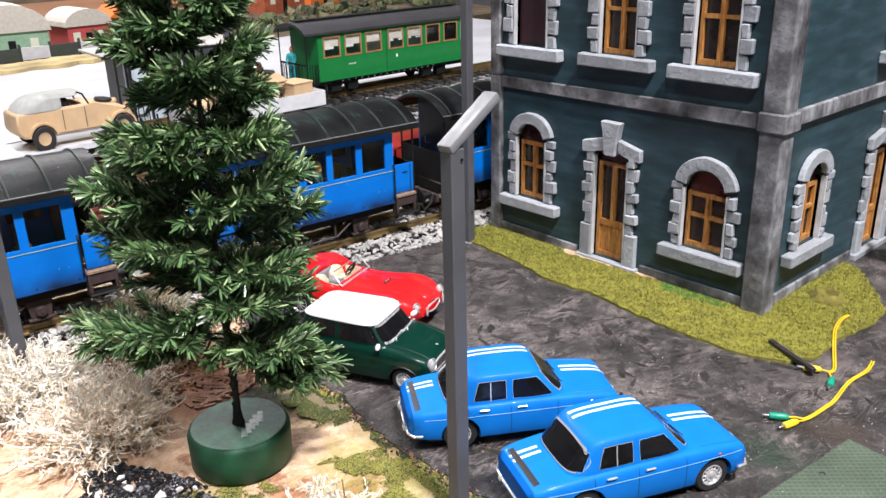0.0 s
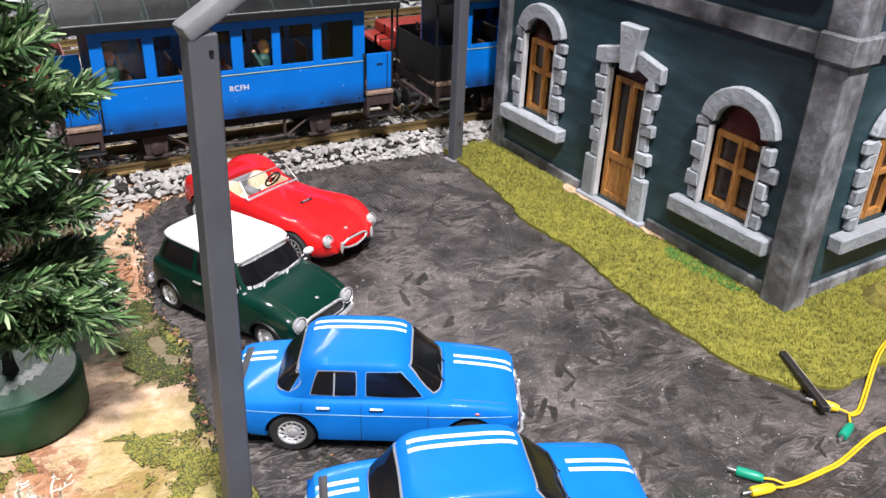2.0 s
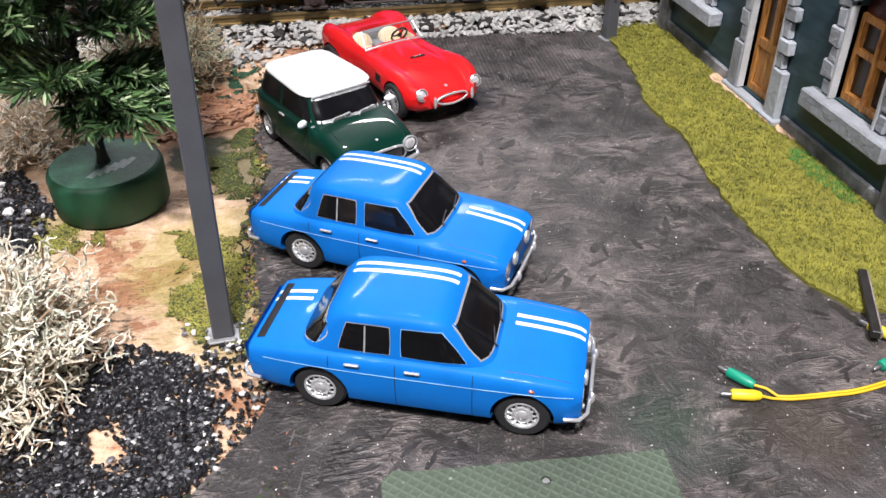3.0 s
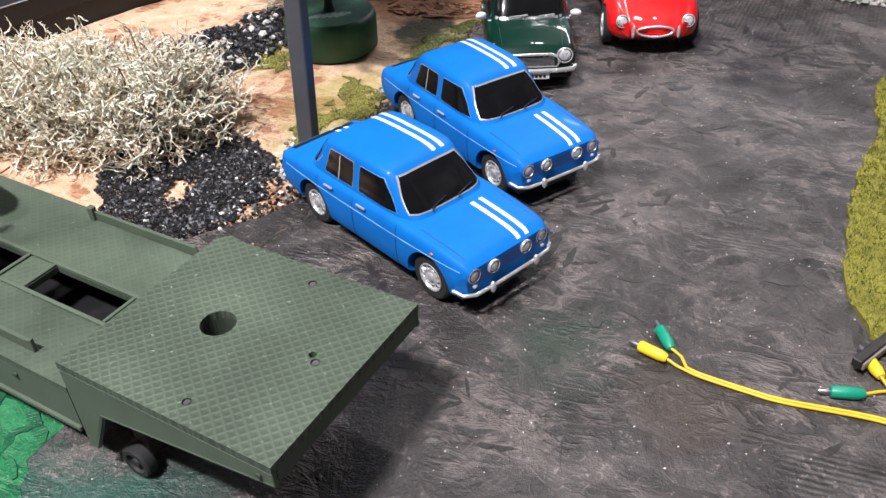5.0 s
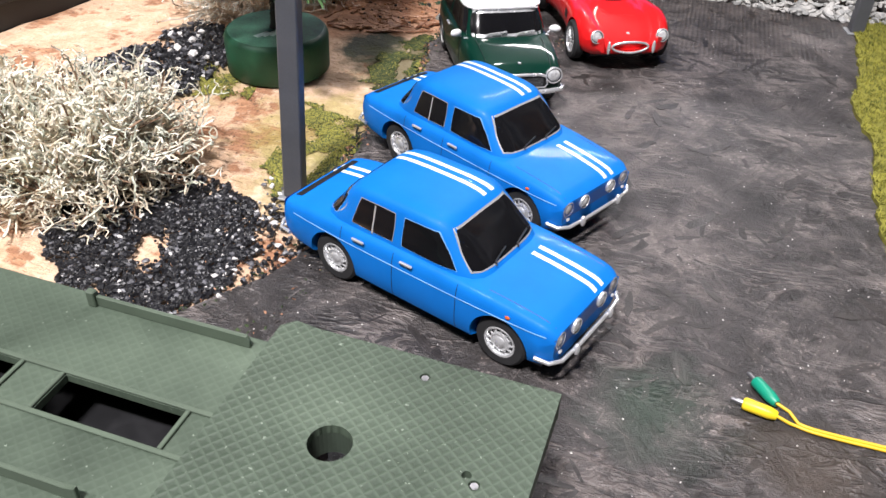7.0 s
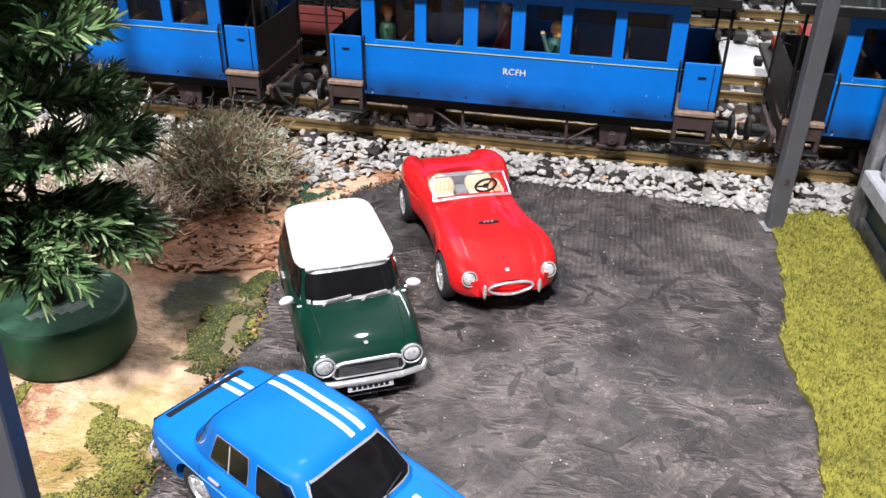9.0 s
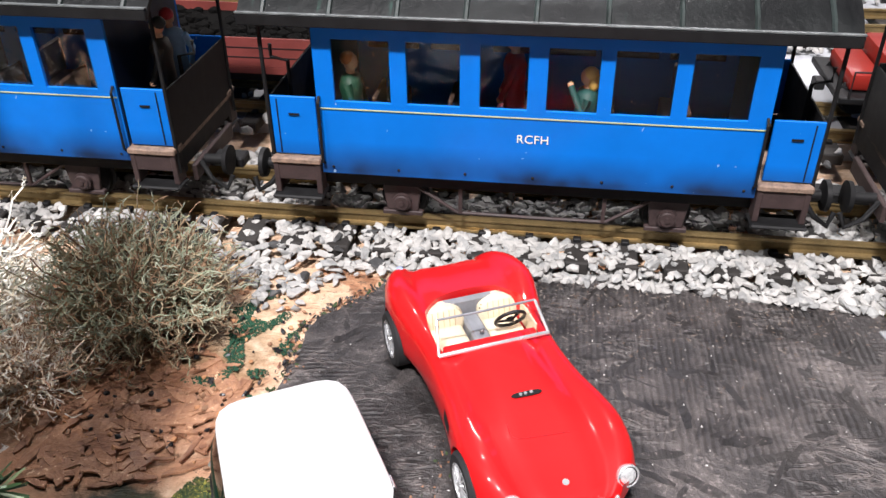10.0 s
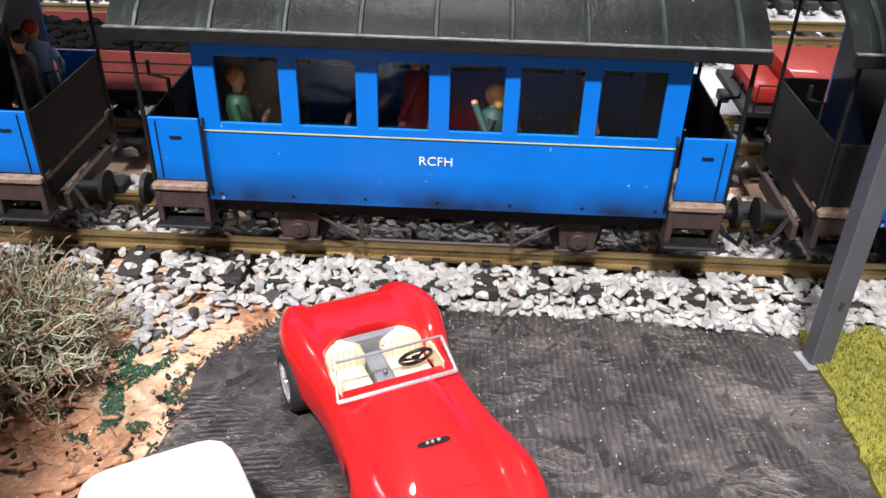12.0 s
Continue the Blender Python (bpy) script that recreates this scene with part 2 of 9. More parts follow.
def strand_board(name, dark, mid, light, bump=1.0, ribs=False, stains=()):
    """Painted strand board: long flat chips that lie over one another in several directions, with torn edges."""
    s = Nodes(name)
    wn = s.node("ShaderNodeTexNoise", Scale=90.0, Detail=4.0, Roughness=0.65, Vector=s.coord)
    wob = s.node("ShaderNodeVectorMath", Vector=wn.outputs["Color"])
    wob.operation = "SCALE"
    wob.inputs["Scale"].default_value = 0.003
    warp = s.node("ShaderNodeVectorMath", Vector=s.coord)
    warp.operation = "ADD"
    s.put(warp.inputs[1], wob.outputs[0])
    less = s.node("ShaderNodeVectorMath", Vector=wob.outputs[0])
    less.operation = "SCALE"
    less.inputs["Scale"].default_value = 0.28
    near = s.node("ShaderNodeVectorMath", Vector=s.coord)
    near.operation = "ADD"
    s.put(near.inputs[1], less.outputs[0])
    top = grain = None
    for turn, long, wide, shift in ((18, 24, 105, 0.0), (64, 20, 85, 1.3), (121, 28, 120, 2.9), (158, 18, 95, 4.1)):
        m = s.node("ShaderNodeMapping", Vector=warp.outputs[0])
        m.inputs["Rotation"].default_value = (0, 0, radians(turn))
        m.inputs["Location"].default_value = (shift, shift, 0)
        sc = s.node("ShaderNodeMapping", Vector=m.outputs[0])
        sc.inputs["Scale"].default_value = (long, wide, 1)
        cell = s.node("ShaderNodeTexVoronoi", Scale=1.0, Vector=sc.outputs[0])
        level = s.node("ShaderNodeSeparateColor", Color=cell.outputs["Color"]).outputs[0]
        st = s.node("ShaderNodeMapping", Vector=near.outputs[0])
        st.inputs["Rotation"].default_value = (0, 0, radians(turn))
        st2 = s.node("ShaderNodeMapping", Vector=st.outputs[0])
        st2.inputs["Scale"].default_value = (50, 520, 60)
        fine = s.node("ShaderNodeTexNoise", Scale=1.0, Detail=4.0, Roughness=0.65, Vector=st2.outputs[0]).outputs["Fac"]
        if top is None:
            top, grain = level, fine
        else:
            over = s.math("GREATER_THAN", level, top)
            grain = s.math("ADD", s.math("MULTIPLY", over, fine), s.math("MULTIPLY", s.math("SUBTRACT", 1.0, over), grain))
            top = s.math("MAXIMUM", level, top)
    high = s.math("MULTIPLY", s.math("SUBTRACT", top, 0.45), 1.8)
    worn = s.noise(30.0, 5, 0.65)
    # torn ridges: thin crests of a warped, stretched noise
    crest = s.math("ABSOLUTE", s.math("SUBTRACT", s.noise(1.0, 4, 0.6, s.scaled(38, 95, 60, 35), 0.6), 0.5))
    crest = s.math("SUBTRACT", 1.0, s.math("MULTIPLY", crest, 14.0), True)
    crest = s.math("MULTIPLY", crest, s.ramp(s.noise(21.0, 3), (0.45, (0, 0, 0)), (0.62, (1, 1, 1))))
    speck = s.noise(420.0, 3, 0.7)
    height = s.math("ADD", s.math("ADD", s.math("MULTIPLY", high, 0.42), s.math("MULTIPLY", grain, 0.13)), s.math("ADD", s.math("MULTIPLY", worn, 0.5), s.math("MULTIPLY", crest, 0.30)))
    height = s.math("ADD", height, s.math("MULTIPLY", speck, 0.27))
    f = s.math("ADD", s.math("ADD", s.math("ADD", s.math("MULTIPLY", grain, 0.16), s.math("MULTIPLY", speck, 0.11)), s.math("MULTIPLY", high, 0.08)), s.math("ADD", s.math("MULTIPLY", s.noise(8.0, 4), 0.27), s.math("MULTIPLY", worn, 0.40)))
    f = s.math("ADD", f, s.math("MULTIPLY", crest, 0.16))
    c = s.ramp(f, (0.40, dark), (0.52, mid), (0.66, light))
    for x, y, r, col in stains:
        away = s.node("ShaderNodeVectorMath", Vector=s.coord)
        away.operation = "DISTANCE"
        away.inputs[1].default_value = (x, y, 0)
        spot = s.math("SUBTRACT", 1.15, s.math("ADD", s.math("DIVIDE", away.outputs["Value"], r), s.math("MULTIPLY", s.math("SUBTRACT", worn, 0.5), 2.2)), True)
        c = s.mix(s.math("MULTIPLY", spot, 0.75), c, s.mix(grain, shade(col, 0.5), shade(col, 1.7)))
    for turn, far in ((33, 0.0), (107, 3.0), (160, 7.0)):
        line = s.node("ShaderNodeMapping", Vector=near.outputs[0])
        line.inputs["Rotation"].default_value = (0, 0, radians(turn))
        thin = s.node("ShaderNodeMapping", Vector=line.outputs[0])
        thin.inputs["Scale"].default_value = (38, 950, 1)
        thin.inputs["Location"].default_value = (far, far, 0)
        scratch = s.math("GREATER_THAN", s.noise(1.0, 2, 0.5, thin.outputs[0]), 0.71)
        c = s.mix(s.math("MULTIPLY", scratch, 0.55), c, shade(light, 1.35))
    dust = s.math("GREATER_THAN", s.math("MULTIPLY", speck, s.math("ADD", worn, 0.5)), 0.662)
    c = s.mix(s.math("MULTIPLY", dust, 0.5), c, shade(light, 2.0))
    if ribs:
        saw = s.node("ShaderNodeTexWave", Scale=95.0, Distortion=1.6, Detail=3.0, Vector=s.scaled(1, 1, 1, 3))
        cross = s.node("ShaderNodeTexWave", Scale=110.0, Distortion=0.8, Detail=2.0, Vector=s.scaled(1, 1, 1, 86))
        near_spot = s.node("ShaderNodeVectorMath", Vector=s.coord)
        near_spot.operation = "DISTANCE"
        near_spot.inputs[1].default_value = (0.500, 0.735, 0)
        sawn = s.math("MULTIPLY", s.math("SUBTRACT", 1.25, s.math("ADD", s.math("DIVIDE", near_spot.outputs["Value"], 0.075), s.math("MULTIPLY", s.math("SUBTRACT", worn, 0.5), 1.4))), 3.0, True)
        patch = s.math("MULTIPLY", sawn, 0.9)
        other = s.ramp(s.noise(16.0, 2, 0.5, s.scaled(1.3, 1.3, 1, 50)), (0.60, (0, 0, 0)), (0.66, (0.6, 0.6, 0.6)))
        both = s.math("ADD", s.math("MULTIPLY", saw.outputs["Fac"], patch), s.math("MULTIPLY", s.math("MULTIPLY", cross.outputs["Fac"], other), s.math("SUBTRACT", 1.0, patch)))
        height = s.math("ADD", height, s.math("MULTIPLY", both, 0.17))
        c = s.mix(s.math("MULTIPLY", patch, 0.35), c, s.mix(saw.outputs["Fac"], shade(dark, 1.6), shade(mid, 1.5)))
    s.bump(height, bump, 0.0042)
    return s.done(c, s.math("ADD", s.math("MULTIPLY", grain, -0.35), 0.62))


def glassy(name, tint=(1, 1, 1), gloss=0.12, crinkle=0.0):
    """A thin clear pane."""
    s = Nodes(name)
    t = s.tree
    clear = t.nodes.new("ShaderNodeBsdfTransparent")
    clear.inputs[0].default_value = (*tint, 1)
    shine = t.nodes.new("ShaderNodeBsdfGlossy")
    shine.inputs["Roughness"].default_value = 0.05
    if crinkle:
        fold = s.node("ShaderNodeBump", Height=s.noise(70.0, 3, 0.5, None, 1.5), Strength=crinkle, Distance=0.004)
        t.links.new(fold.outputs[0], shine.inputs["Normal"])
    f = t.nodes.new("ShaderNodeFresnel")
    f.inputs[0].default_value = 1.5
    mixer = t.nodes.new("ShaderNodeMixShader")
    t.links.new(s.math("ADD", f.outputs[0], gloss - 0.04, True), mixer.inputs[0])
    t.links.new(clear.outputs[0], mixer.inputs[1])
    t.links.new(shine.outputs[0], mixer.inputs[2])
    t.links.new(mixer.outputs[0], t.nodes["Material Output"].inputs["Surface"])
    return s.mat


def car_paint(name, col, rough=0.25, coat=0.6, var=0.06):
    s = Nodes(name)
    big = s.noise(60.0, 4)
    c = s.ramp(big, (0.3, shade(col, 1 - var)), (0.7, shade(col, 1 + var)))
    s.bump(s.noise(700.0, 2), 0.03, 0.0004)
    s.put(s.bsdf.inputs["Specular IOR Level"], 0.10)
    return s.done(c, s.math("ADD", s.math("MULTIPLY", s.noise(150.0, 4), 0.12), rough - 0.06), 0.0, coat)


YARD_STAINS = [(0.345, 0.146, 0.048, (0.022, 0.075, 0.058)), (0.318, 0.150, 0.032, (0.022, 0.08, 0.06)), (0.468, 0.303, 0.030, (0.018, 0.034, 0.022)), (0.525, 0.285, 0.025, (0.05, 0.038, 0.030))]


def flake_board(name, dark, mid, light, bump=0.8, stains=()):
    """Single painted chips of the strand board: each with its own shade and grain direction."""
    s = Nodes(name)
    rand = s.node("ShaderNodeNewGeometry").outputs["Random Per Island"]
    spin = s.node("ShaderNodeCombineXYZ", Z=s.math("MULTIPLY", rand, 40.0))
    m = s.node("ShaderNodeMapping", Vector=s.coord)
    s.put(m.inputs["Rotation"], spin.outputs[0])
    m2 = s.node("ShaderNodeMapping", Vector=m.outputs[0])
    m2.inputs["Scale"].default_value = (34, 270, 60)
    grain = s.node("ShaderNodeTexNoise", Scale=1.0, Detail=4.0, Roughness=0.65, Vector=m2.outputs[0]).outputs["Fac"]
    worn, speck = s.noise(34.0, 5, 0.65), s.noise(480.0, 3, 0.7)
    tone = s.node("ShaderNodeMath")
    tone.operation = "FRACT"
    s.put(tone.inputs[0], s.math("MULTIPLY", rand, 17.3))
    f = s.math("ADD", s.math("ADD", s.math("MULTIPLY", grain, 0.30), s.math("MULTIPLY", worn, 0.42)), s.math("ADD", s.math("MULTIPLY", tone.outputs[0], 0.05), s.math("MULTIPLY", speck, 0.18)))
    c = s.ramp(f, (0.40, dark), (0.54, mid), (0.70, light))
    for x, y, r, col in stains:
        away = s.node("ShaderNodeVectorMath", Vector=s.coord)
        away.operation = "DISTANCE"
        away.inputs[1].default_value = (x, y, 0)
        spot = s.math("SUBTRACT", 1.15, s.math("ADD", s.math("DIVIDE", away.outputs["Value"], r), s.math("MULTIPLY", s.math("SUBTRACT", worn, 0.5), 2.2)), True)
        c = s.mix(s.math("MULTIPLY", spot, 0.75), c, s.mix(grain, shade(col, 0.5), shade(col, 1.7)))
    dust = s.math("GREATER_THAN", s.math("MULTIPLY", speck, s.math("ADD", worn, 0.5)), 0.69)
    c = s.mix(s.math("MULTIPLY", dust, 0.6), c, shade(light, 1.8))
    s.bump(s.math("ADD", s.math("MULTIPLY", grain, 0.45), s.math("ADD", s.math("MULTIPLY", worn, 0.6), s.math("MULTIPLY", speck, 0.22))), bump, 0.0028)
    return s.done(c, s.math("ADD", s.math("MULTIPLY", grain, -0.35), 0.62))


asphalt_chip = flake_board("black_painted_chip", (0.0140, 0.0122, 0.0115), (0.043, 0.0375, 0.0355), (0.145, 0.122, 0.112), 0.62, YARD_STAINS)
bare_chip = flake_board("bare_brown_chip", (0.20, 0.088, 0.048), (0.44, 0.23, 0.13), (0.66, 0.43, 0.28), 0.9)
green_chip = flake_board("green_painted_chip", (0.004, 0.04, 0.02), (0.008, 0.15, 0.055), (0.06, 0.30, 0.14))
asphalt = strand_board("black_painted_board", (0.0128, 0.0115, 0.0112), (0.043, 0.0385, 0.0378), (0.140, 0.121, 0.114), 0.92, True, YARD_STAINS)


def sand_paint():
    """Thick sand-coloured paint on board: pale skin, orange-brown bare patches, mossy tints, a dark green-grey oval and
    dark specks.
    """
    s = Nodes("sand_painted_board")
    wide, mid, fine = s.noise(16.0, 6, 0.62, None, 0.4), s.noise(60.0, 5, 0.65), s.noise(330.0, 4, 0.7)
    ridge = s.math("ABSOLUTE", s.math("SUBTRACT", s.noise(1.0, 5, 0.62, s.scaled(42, 120, 60, 22), 0.5), 0.5))
    pale = s.ramp(s.math("ADD", s.math("MULTIPLY", mid, 0.6), s.math("MULTIPLY", fine, 0.4)), (0.32, (0.47, 0.28, 0.165)), (0.5, (0.63, 0.43, 0.285)), (0.68, (0.78, 0.61, 0.46)))
    bare = s.ramp(s.math("ADD", s.math("MULTIPLY", ridge, 1.6), s.math("MULTIPLY", mid, 0.5)), (0.2, (0.24, 0.10, 0.05)), (0.5, (0.46, 0.24, 0.13)), (0.75, (0.64, 0.40, 0.25)))
    c = s.mix(s.ramp(s.math("ADD", wide, s.math("MULTIPLY", s.math("SUBTRACT", mid, 0.5), 0.5)), (0.545, (0, 0, 0)), (0.60, (1, 1, 1))), pale, bare)
    for x, y, r, col, amount in ((0.255, 0.680, 0.052, (0.43, 0.215, 0.12), 0.8), (0.225, 0.645, 0.040, (0.41, 0.205, 0.115), 0.75), (0.253, 0.611, 0.024, (0.030, 0.045, 0.034), 0.95), (0.290, 0.585, 0.042, (0.07, 0.075, 0.028), 0.8), (0.268, 0.480, 0.050, (0.30, 0.27, 0.06), 0.55), (0.275, 0.42, 0.035, (0.20, 0.19, 0.05), 0.6), (0.16, 0.52, 0.03, (0.20, 0.20, 0.05), 0.5), (0.27, 0.72, 0.03, (0.16, 0.12, 0.05), 0.5)):
        away = s.node("ShaderNodeVectorMath", Vector=s.coord)
        away.operation = "DISTANCE"
        away.inputs[1].default_value = (x, y, 0)
        spot = s.math("SUBTRACT", 1.2, s.math("ADD", s.math("DIVIDE", away.outputs["Value"], r), s.math("MULTIPLY", s.math("SUBTRACT", mid, 0.5), 2.0)), True)
        c = s.mix(s.math("MULTIPLY", s.math("MULTIPLY", spot, 2.0, True), amount), c, s.mix(fine, shade(col, 0.5), shade(col, 1.6)))
    speck = s.math("GREATER_THAN", s.math("MULTIPLY", fine, s.math("ADD", wide, 0.5)), 0.655)
    c = s.mix(s.math("MULTIPLY", speck, 0.7), c, (0.10, 0.06, 0.035))
    s.bump(s.math("ADD", s.math("ADD", s.math("MULTIPLY", wide, 1.2), s.math("MULTIPLY", mid, 0.7)), s.math("ADD", s.math("MULTIPLY", ridge, 0.8), s.math("MULTIPLY", fine, 0.2))), 0.9, 0.0050)
    return s.done(c, 0.75)


sand = sand_paint()
green_board = strand_board("green_painted_board", (0.003, 0.028, 0.016), (0.006, 0.115, 0.042), (0.04, 0.24, 0.10), 0.7)
grass_mat = plain("grass_flock", (0.19, 0.18, 0.026), 0.95, var=0.35, scale=45, bump=1.0, fine=900)
grass_blade = [plain("grass_fibre_light", (0.30, 0.285, 0.045), 0.9, var=0.25, scale=60), plain("grass_fibre_dark", (0.12, 0.125, 0.018), 0.9, var=0.25, scale=60)]
snow = plain("white_painted_ground", (0.45, 0.46, 0.48), 0.8, var=0.2, scale=6, bump=0.3)
ballast_white = [plain("white_marble", (0.395, 0.385, 0.365), 0.65, var=0.28, scale=150, bump=0.15), plain("grey_marble", (0.30, 0.30, 0.29), 0.6, var=0.35, scale=150, bump=0.4), plain("dark_stone", (0.05, 0.05, 0.05), 0.6, var=0.4, scale=150, bump=0.4)]
gravel_mats = [plain("black_gravel", (0.008, 0.008, 0.010), 0.4, var=0.4, scale=300), plain("grey_gravel", (0.10, 0.10, 0.11), 0.45, var=0.4, scale=300), plain("pale_gravel", (0.6, 0.58, 0.56), 0.6, var=0.2, scale=300)]
blue_paint_r8 = car_paint("blue_car_paint", (0.005, 0.150, 0.53), 0.48, 0.09)
red_paint = car_paint("red_car_paint", (0.66, 0.013, 0.015), 0.42, 0.75)
green_paint = car_paint("dark_green_car_paint", (0.0008, 0.024, 0.015), 0.40, 0.55)
white_paint = car_paint("white_car_paint", (0.80, 0.80, 0.80), 0.3, 0.4)
stripe_white = plain("white_stripe", (0.66, 0.74, 0.78), 0.4, var=0.05)
chrome = plain("chrome", (0.86, 0.87, 0.88), 0.24, 0.70, var=0.08, scale=200)
black_trim = plain("black_trim", (0.010, 0.010, 0.011), 0.45, var=0.3)
car_glass = plain("dark_car_glass", (0.006, 0.006, 0.007), 0.12, var=0.3, scale=40)
rim_silver = plain("silver_rim", (0.80, 0.81, 0.82), 0.25, 0.65, var=0.12, scale=300)
rubber = plain("tyre_rubber", (0.016, 0.016, 0.017), 0.75, var=0.3, scale=300, bump=0.2)
lamp_glass = plain("headlight_glass", (0.66, 0.68, 0.68), 0.12, 0.3, var=0.6, scale=500)
amber = plain("amber_lens", (0.55, 0.10, 0.02), 0.2, var=0.1)
tan_leather = plain("tan_seat", (0.76, 0.66, 0.47), 0.6, var=0.12, scale=200, bump=0.2)
grey_trim = plain("grey_cockpit", (0.22, 0.23, 0.25), 0.6, var=0.2)
grey_metal = plain("grey_painted_steel", (0.085, 0.088, 0.098), 0.42, 0.1, var=0.18, scale=40, bump=0.15)
drum_green = plain("dark_green_plastic", (0.008, 0.066, 0.030), 0.55, var=0.35, scale=60, bump=0.3)
yellow_wire = plain("yellow_cable", (0.72, 0.45, 0.02), 0.45, var=0.12)
yellow_plug = plain("yellow_plastic", (0.80, 0.58, 0.02), 0.4, var=0.08)
green_plug = plain("green_plastic", (0.005, 0.26, 0.16), 0.4, var=0.08)
dim_far_pane = glassy("dimming_far_pane", (0.10, 0.085, 0.07), 0.04)
clear_pane = glassy("clear_pane", (1, 1, 1), 0.055)
film_pane = glassy("crinkled_film_pane", (0.97, 0.96, 0.94), 0.020, 0.14)

# ---- the room ----
room_grey = plain("room_paint", (0.20, 0.20, 0.21), 0.9, var=0.1, scale=2)
floor_grey = plain("hall_floor", (0.10, 0.10, 0.11), 0.6, var=0.25, scale=5)
tagged(part("floor", box(-4, 5, -3.5, 5.5, -0.95, -0.85), floor_grey), "dark grey floor of the hall", "floor", kind="structure")
tagged(part("ceiling", box(-4, 5, -3.5, 5.5, 3.45, 3.55), room_grey), "pale painted ceiling of the hall", "ceiling", kind="structure")
tagged(part("wall_north", box(-4, 5, 5.4, 5.5, -0.85, 3.45), room_grey), "plain grey wall of the hall", "wall", kind="structure")
tagged(part("wall_south", box(-4, 5, -3.5, -3.4, -0.85, 3.45), room_grey), "plain grey wall of the hall", "wall", kind="structure")
tagged(part("wall_west", box(-4, -3.9, -3.4, 5.4, -0.85, 3.45), room_grey), "plain grey wall of the hall", "wall", kind="structure")
tagged(part("wall_east", box(4.9, 5, -3.4, 5.4, -0.85, 3.45), room_grey), "plain grey wall of the hall", "wall", kind="structure")


# ---- the layout's ground ----
def edge_y(x):
    """The front edge of the board."""
    return 0.1585 - 0.0757 * x


ASPHALT = [(0.300, edge_y(0.300)), (0.280, 0.165), (0.272, 0.20), (0.262, 0.25), (0.258, 0.305), (0.285, 0.335), (0.297, 0.365), (0.292, 0.42), (0.288, 0.48), (0.293, 0.535), (0.302, 0.575),
           (0.294, 0.62), (0.299, 0.66), (0.308, 0.70), (0.312, 0.742), (0.345, 0.777), (0.42, 0.789), (0.50, 0.784), (0.60, 0.780), (0.75, 0.785), (1.3, 0.785), (1.3, edge_y(1.3))]
BOARD = [(1.3, edge_y(1.3)), (1.3, 0.93), (-0.7, 1.06), (-0.7, 0.80), (0.052, 0.755), (0.041, 0.717), (-0.002, 0.568), (-0.105, 0.20), (-0.09, edge_y(-0.09))]


def ground_height(x, y):
    n = noise.noise(Vector((x * 14, y * 14, 0))) * 0.003 + noise.noise(Vector((x * 45, y * 45, 3))) * 0.0012
    return n


def sheet(name, poly, top, thick, mat, step, lumps, seed, label, category):
    """A sheet with an uneven outline, a fine top and sides down to the board."""
    bm = bmesh.new()
    xs = [p[0] for p in poly]
    ys = [p[1] for p in poly]
    outline = [bm.verts.new((x, y, 0)) for x, y in poly]
    bm.faces.new(outline)
    for axis, lo, hi in ((0, min(xs), max(xs)), (1, min(ys), max(ys))):
        k = lo + step
        while k < hi:
            co = [0, 0, 0]
            co[axis] = k
            no = [0, 0, 0]
            no[axis] = 1
            bmesh.ops.bisect_plane(bm, geom=bm.verts[:] + bm.edges[:] + bm.faces[:], plane_co=co, plane_no=no)
            k += step
    rim = [e for e in bm.edges if e.is_boundary]
    low = bmesh.ops.extrude_edge_only(bm, edges=rim)
    down = {v for v in low["geom"] if isinstance(v, bmesh.types.BMVert)}
    for v in bm.verts:
        v.co.z = top - thick if v in down else top + lumps * ground_height(v.co.x, v.co.y)
    return tagged(part(name, bm, mat, smooth=40), label, category, kind="structure")


sheet("ground", BOARD, -0.0015, 0.009, sand, 0.012, 0.8, 1, "sand-coloured painted strand board of the model layout", "ground")
sheet("road", rough_outline(ASPHALT, 0.008, 0.0022, 3), 0.0012, 0.006, asphalt, 0.02, 0.12, 2, "black painted strand board as a tarmac yard", "road")
GREEN = [(0.322, edge_y(0.322)), (0.312, 0.143), (0.305, 0.152), (0.295, 0.163), (0.297, 0.180), (0.285, 0.205), (0.250, 0.235), (0.10, 0.275), (-0.08, 0.30), (-0.095, 0.22), (-0.088, edge_y(-0.088))]
verge = [(x, max(y, edge_y(x) + 0.0005)) for x, y in rough_outline(GREEN, 0.006, 0.0016, 5)]
sheet("green_verge", verge, 0.0014, 0.005, green_board, 0.03, 0.12, 2, "bright green painted edge of the board", "ground")
# the front edge's rough gilt rim and the fascia below
rnd = random.Random(4)
rim_places = []
for k in range(5200):
    x = rnd.uniform(-0.09, 0.70)
    size = rnd.uniform(0.0002, 0.00065)
    rim_places.append(Matrix.Translation((x, edge_y(x) - 0.0002 + rnd.gauss(0, 0.0007), rnd.uniform(-0.008, 0.0022))) @ Euler((rnd.uniform(0, 6), rnd.uniform(0, 6), 0)).to_matrix().to_4x4() @ Matrix.Diagonal((size * rnd.uniform(1, 2.2), size, size, 1)))
crumb_shapes = [stone_shape(80 + k, 1, 0.45) for k in range(8)]
tagged(scatter("edge_crumbs", crumb_shapes, [plain("gilt_crumbs", (0.36, 0.33, 0.12), 0.8, var=0.6, scale=300), plain("pale_crumbs", (0.50, 0.42, 0.26), 0.8, var=0.5, scale=300), plain("green_crumbs", (0.05, 0.20, 0.07), 0.8, var=0.5, scale=300)], rim_places, 3), "crumbly yellow and green rim along the board's edge", "crumbs", kind="stuff")
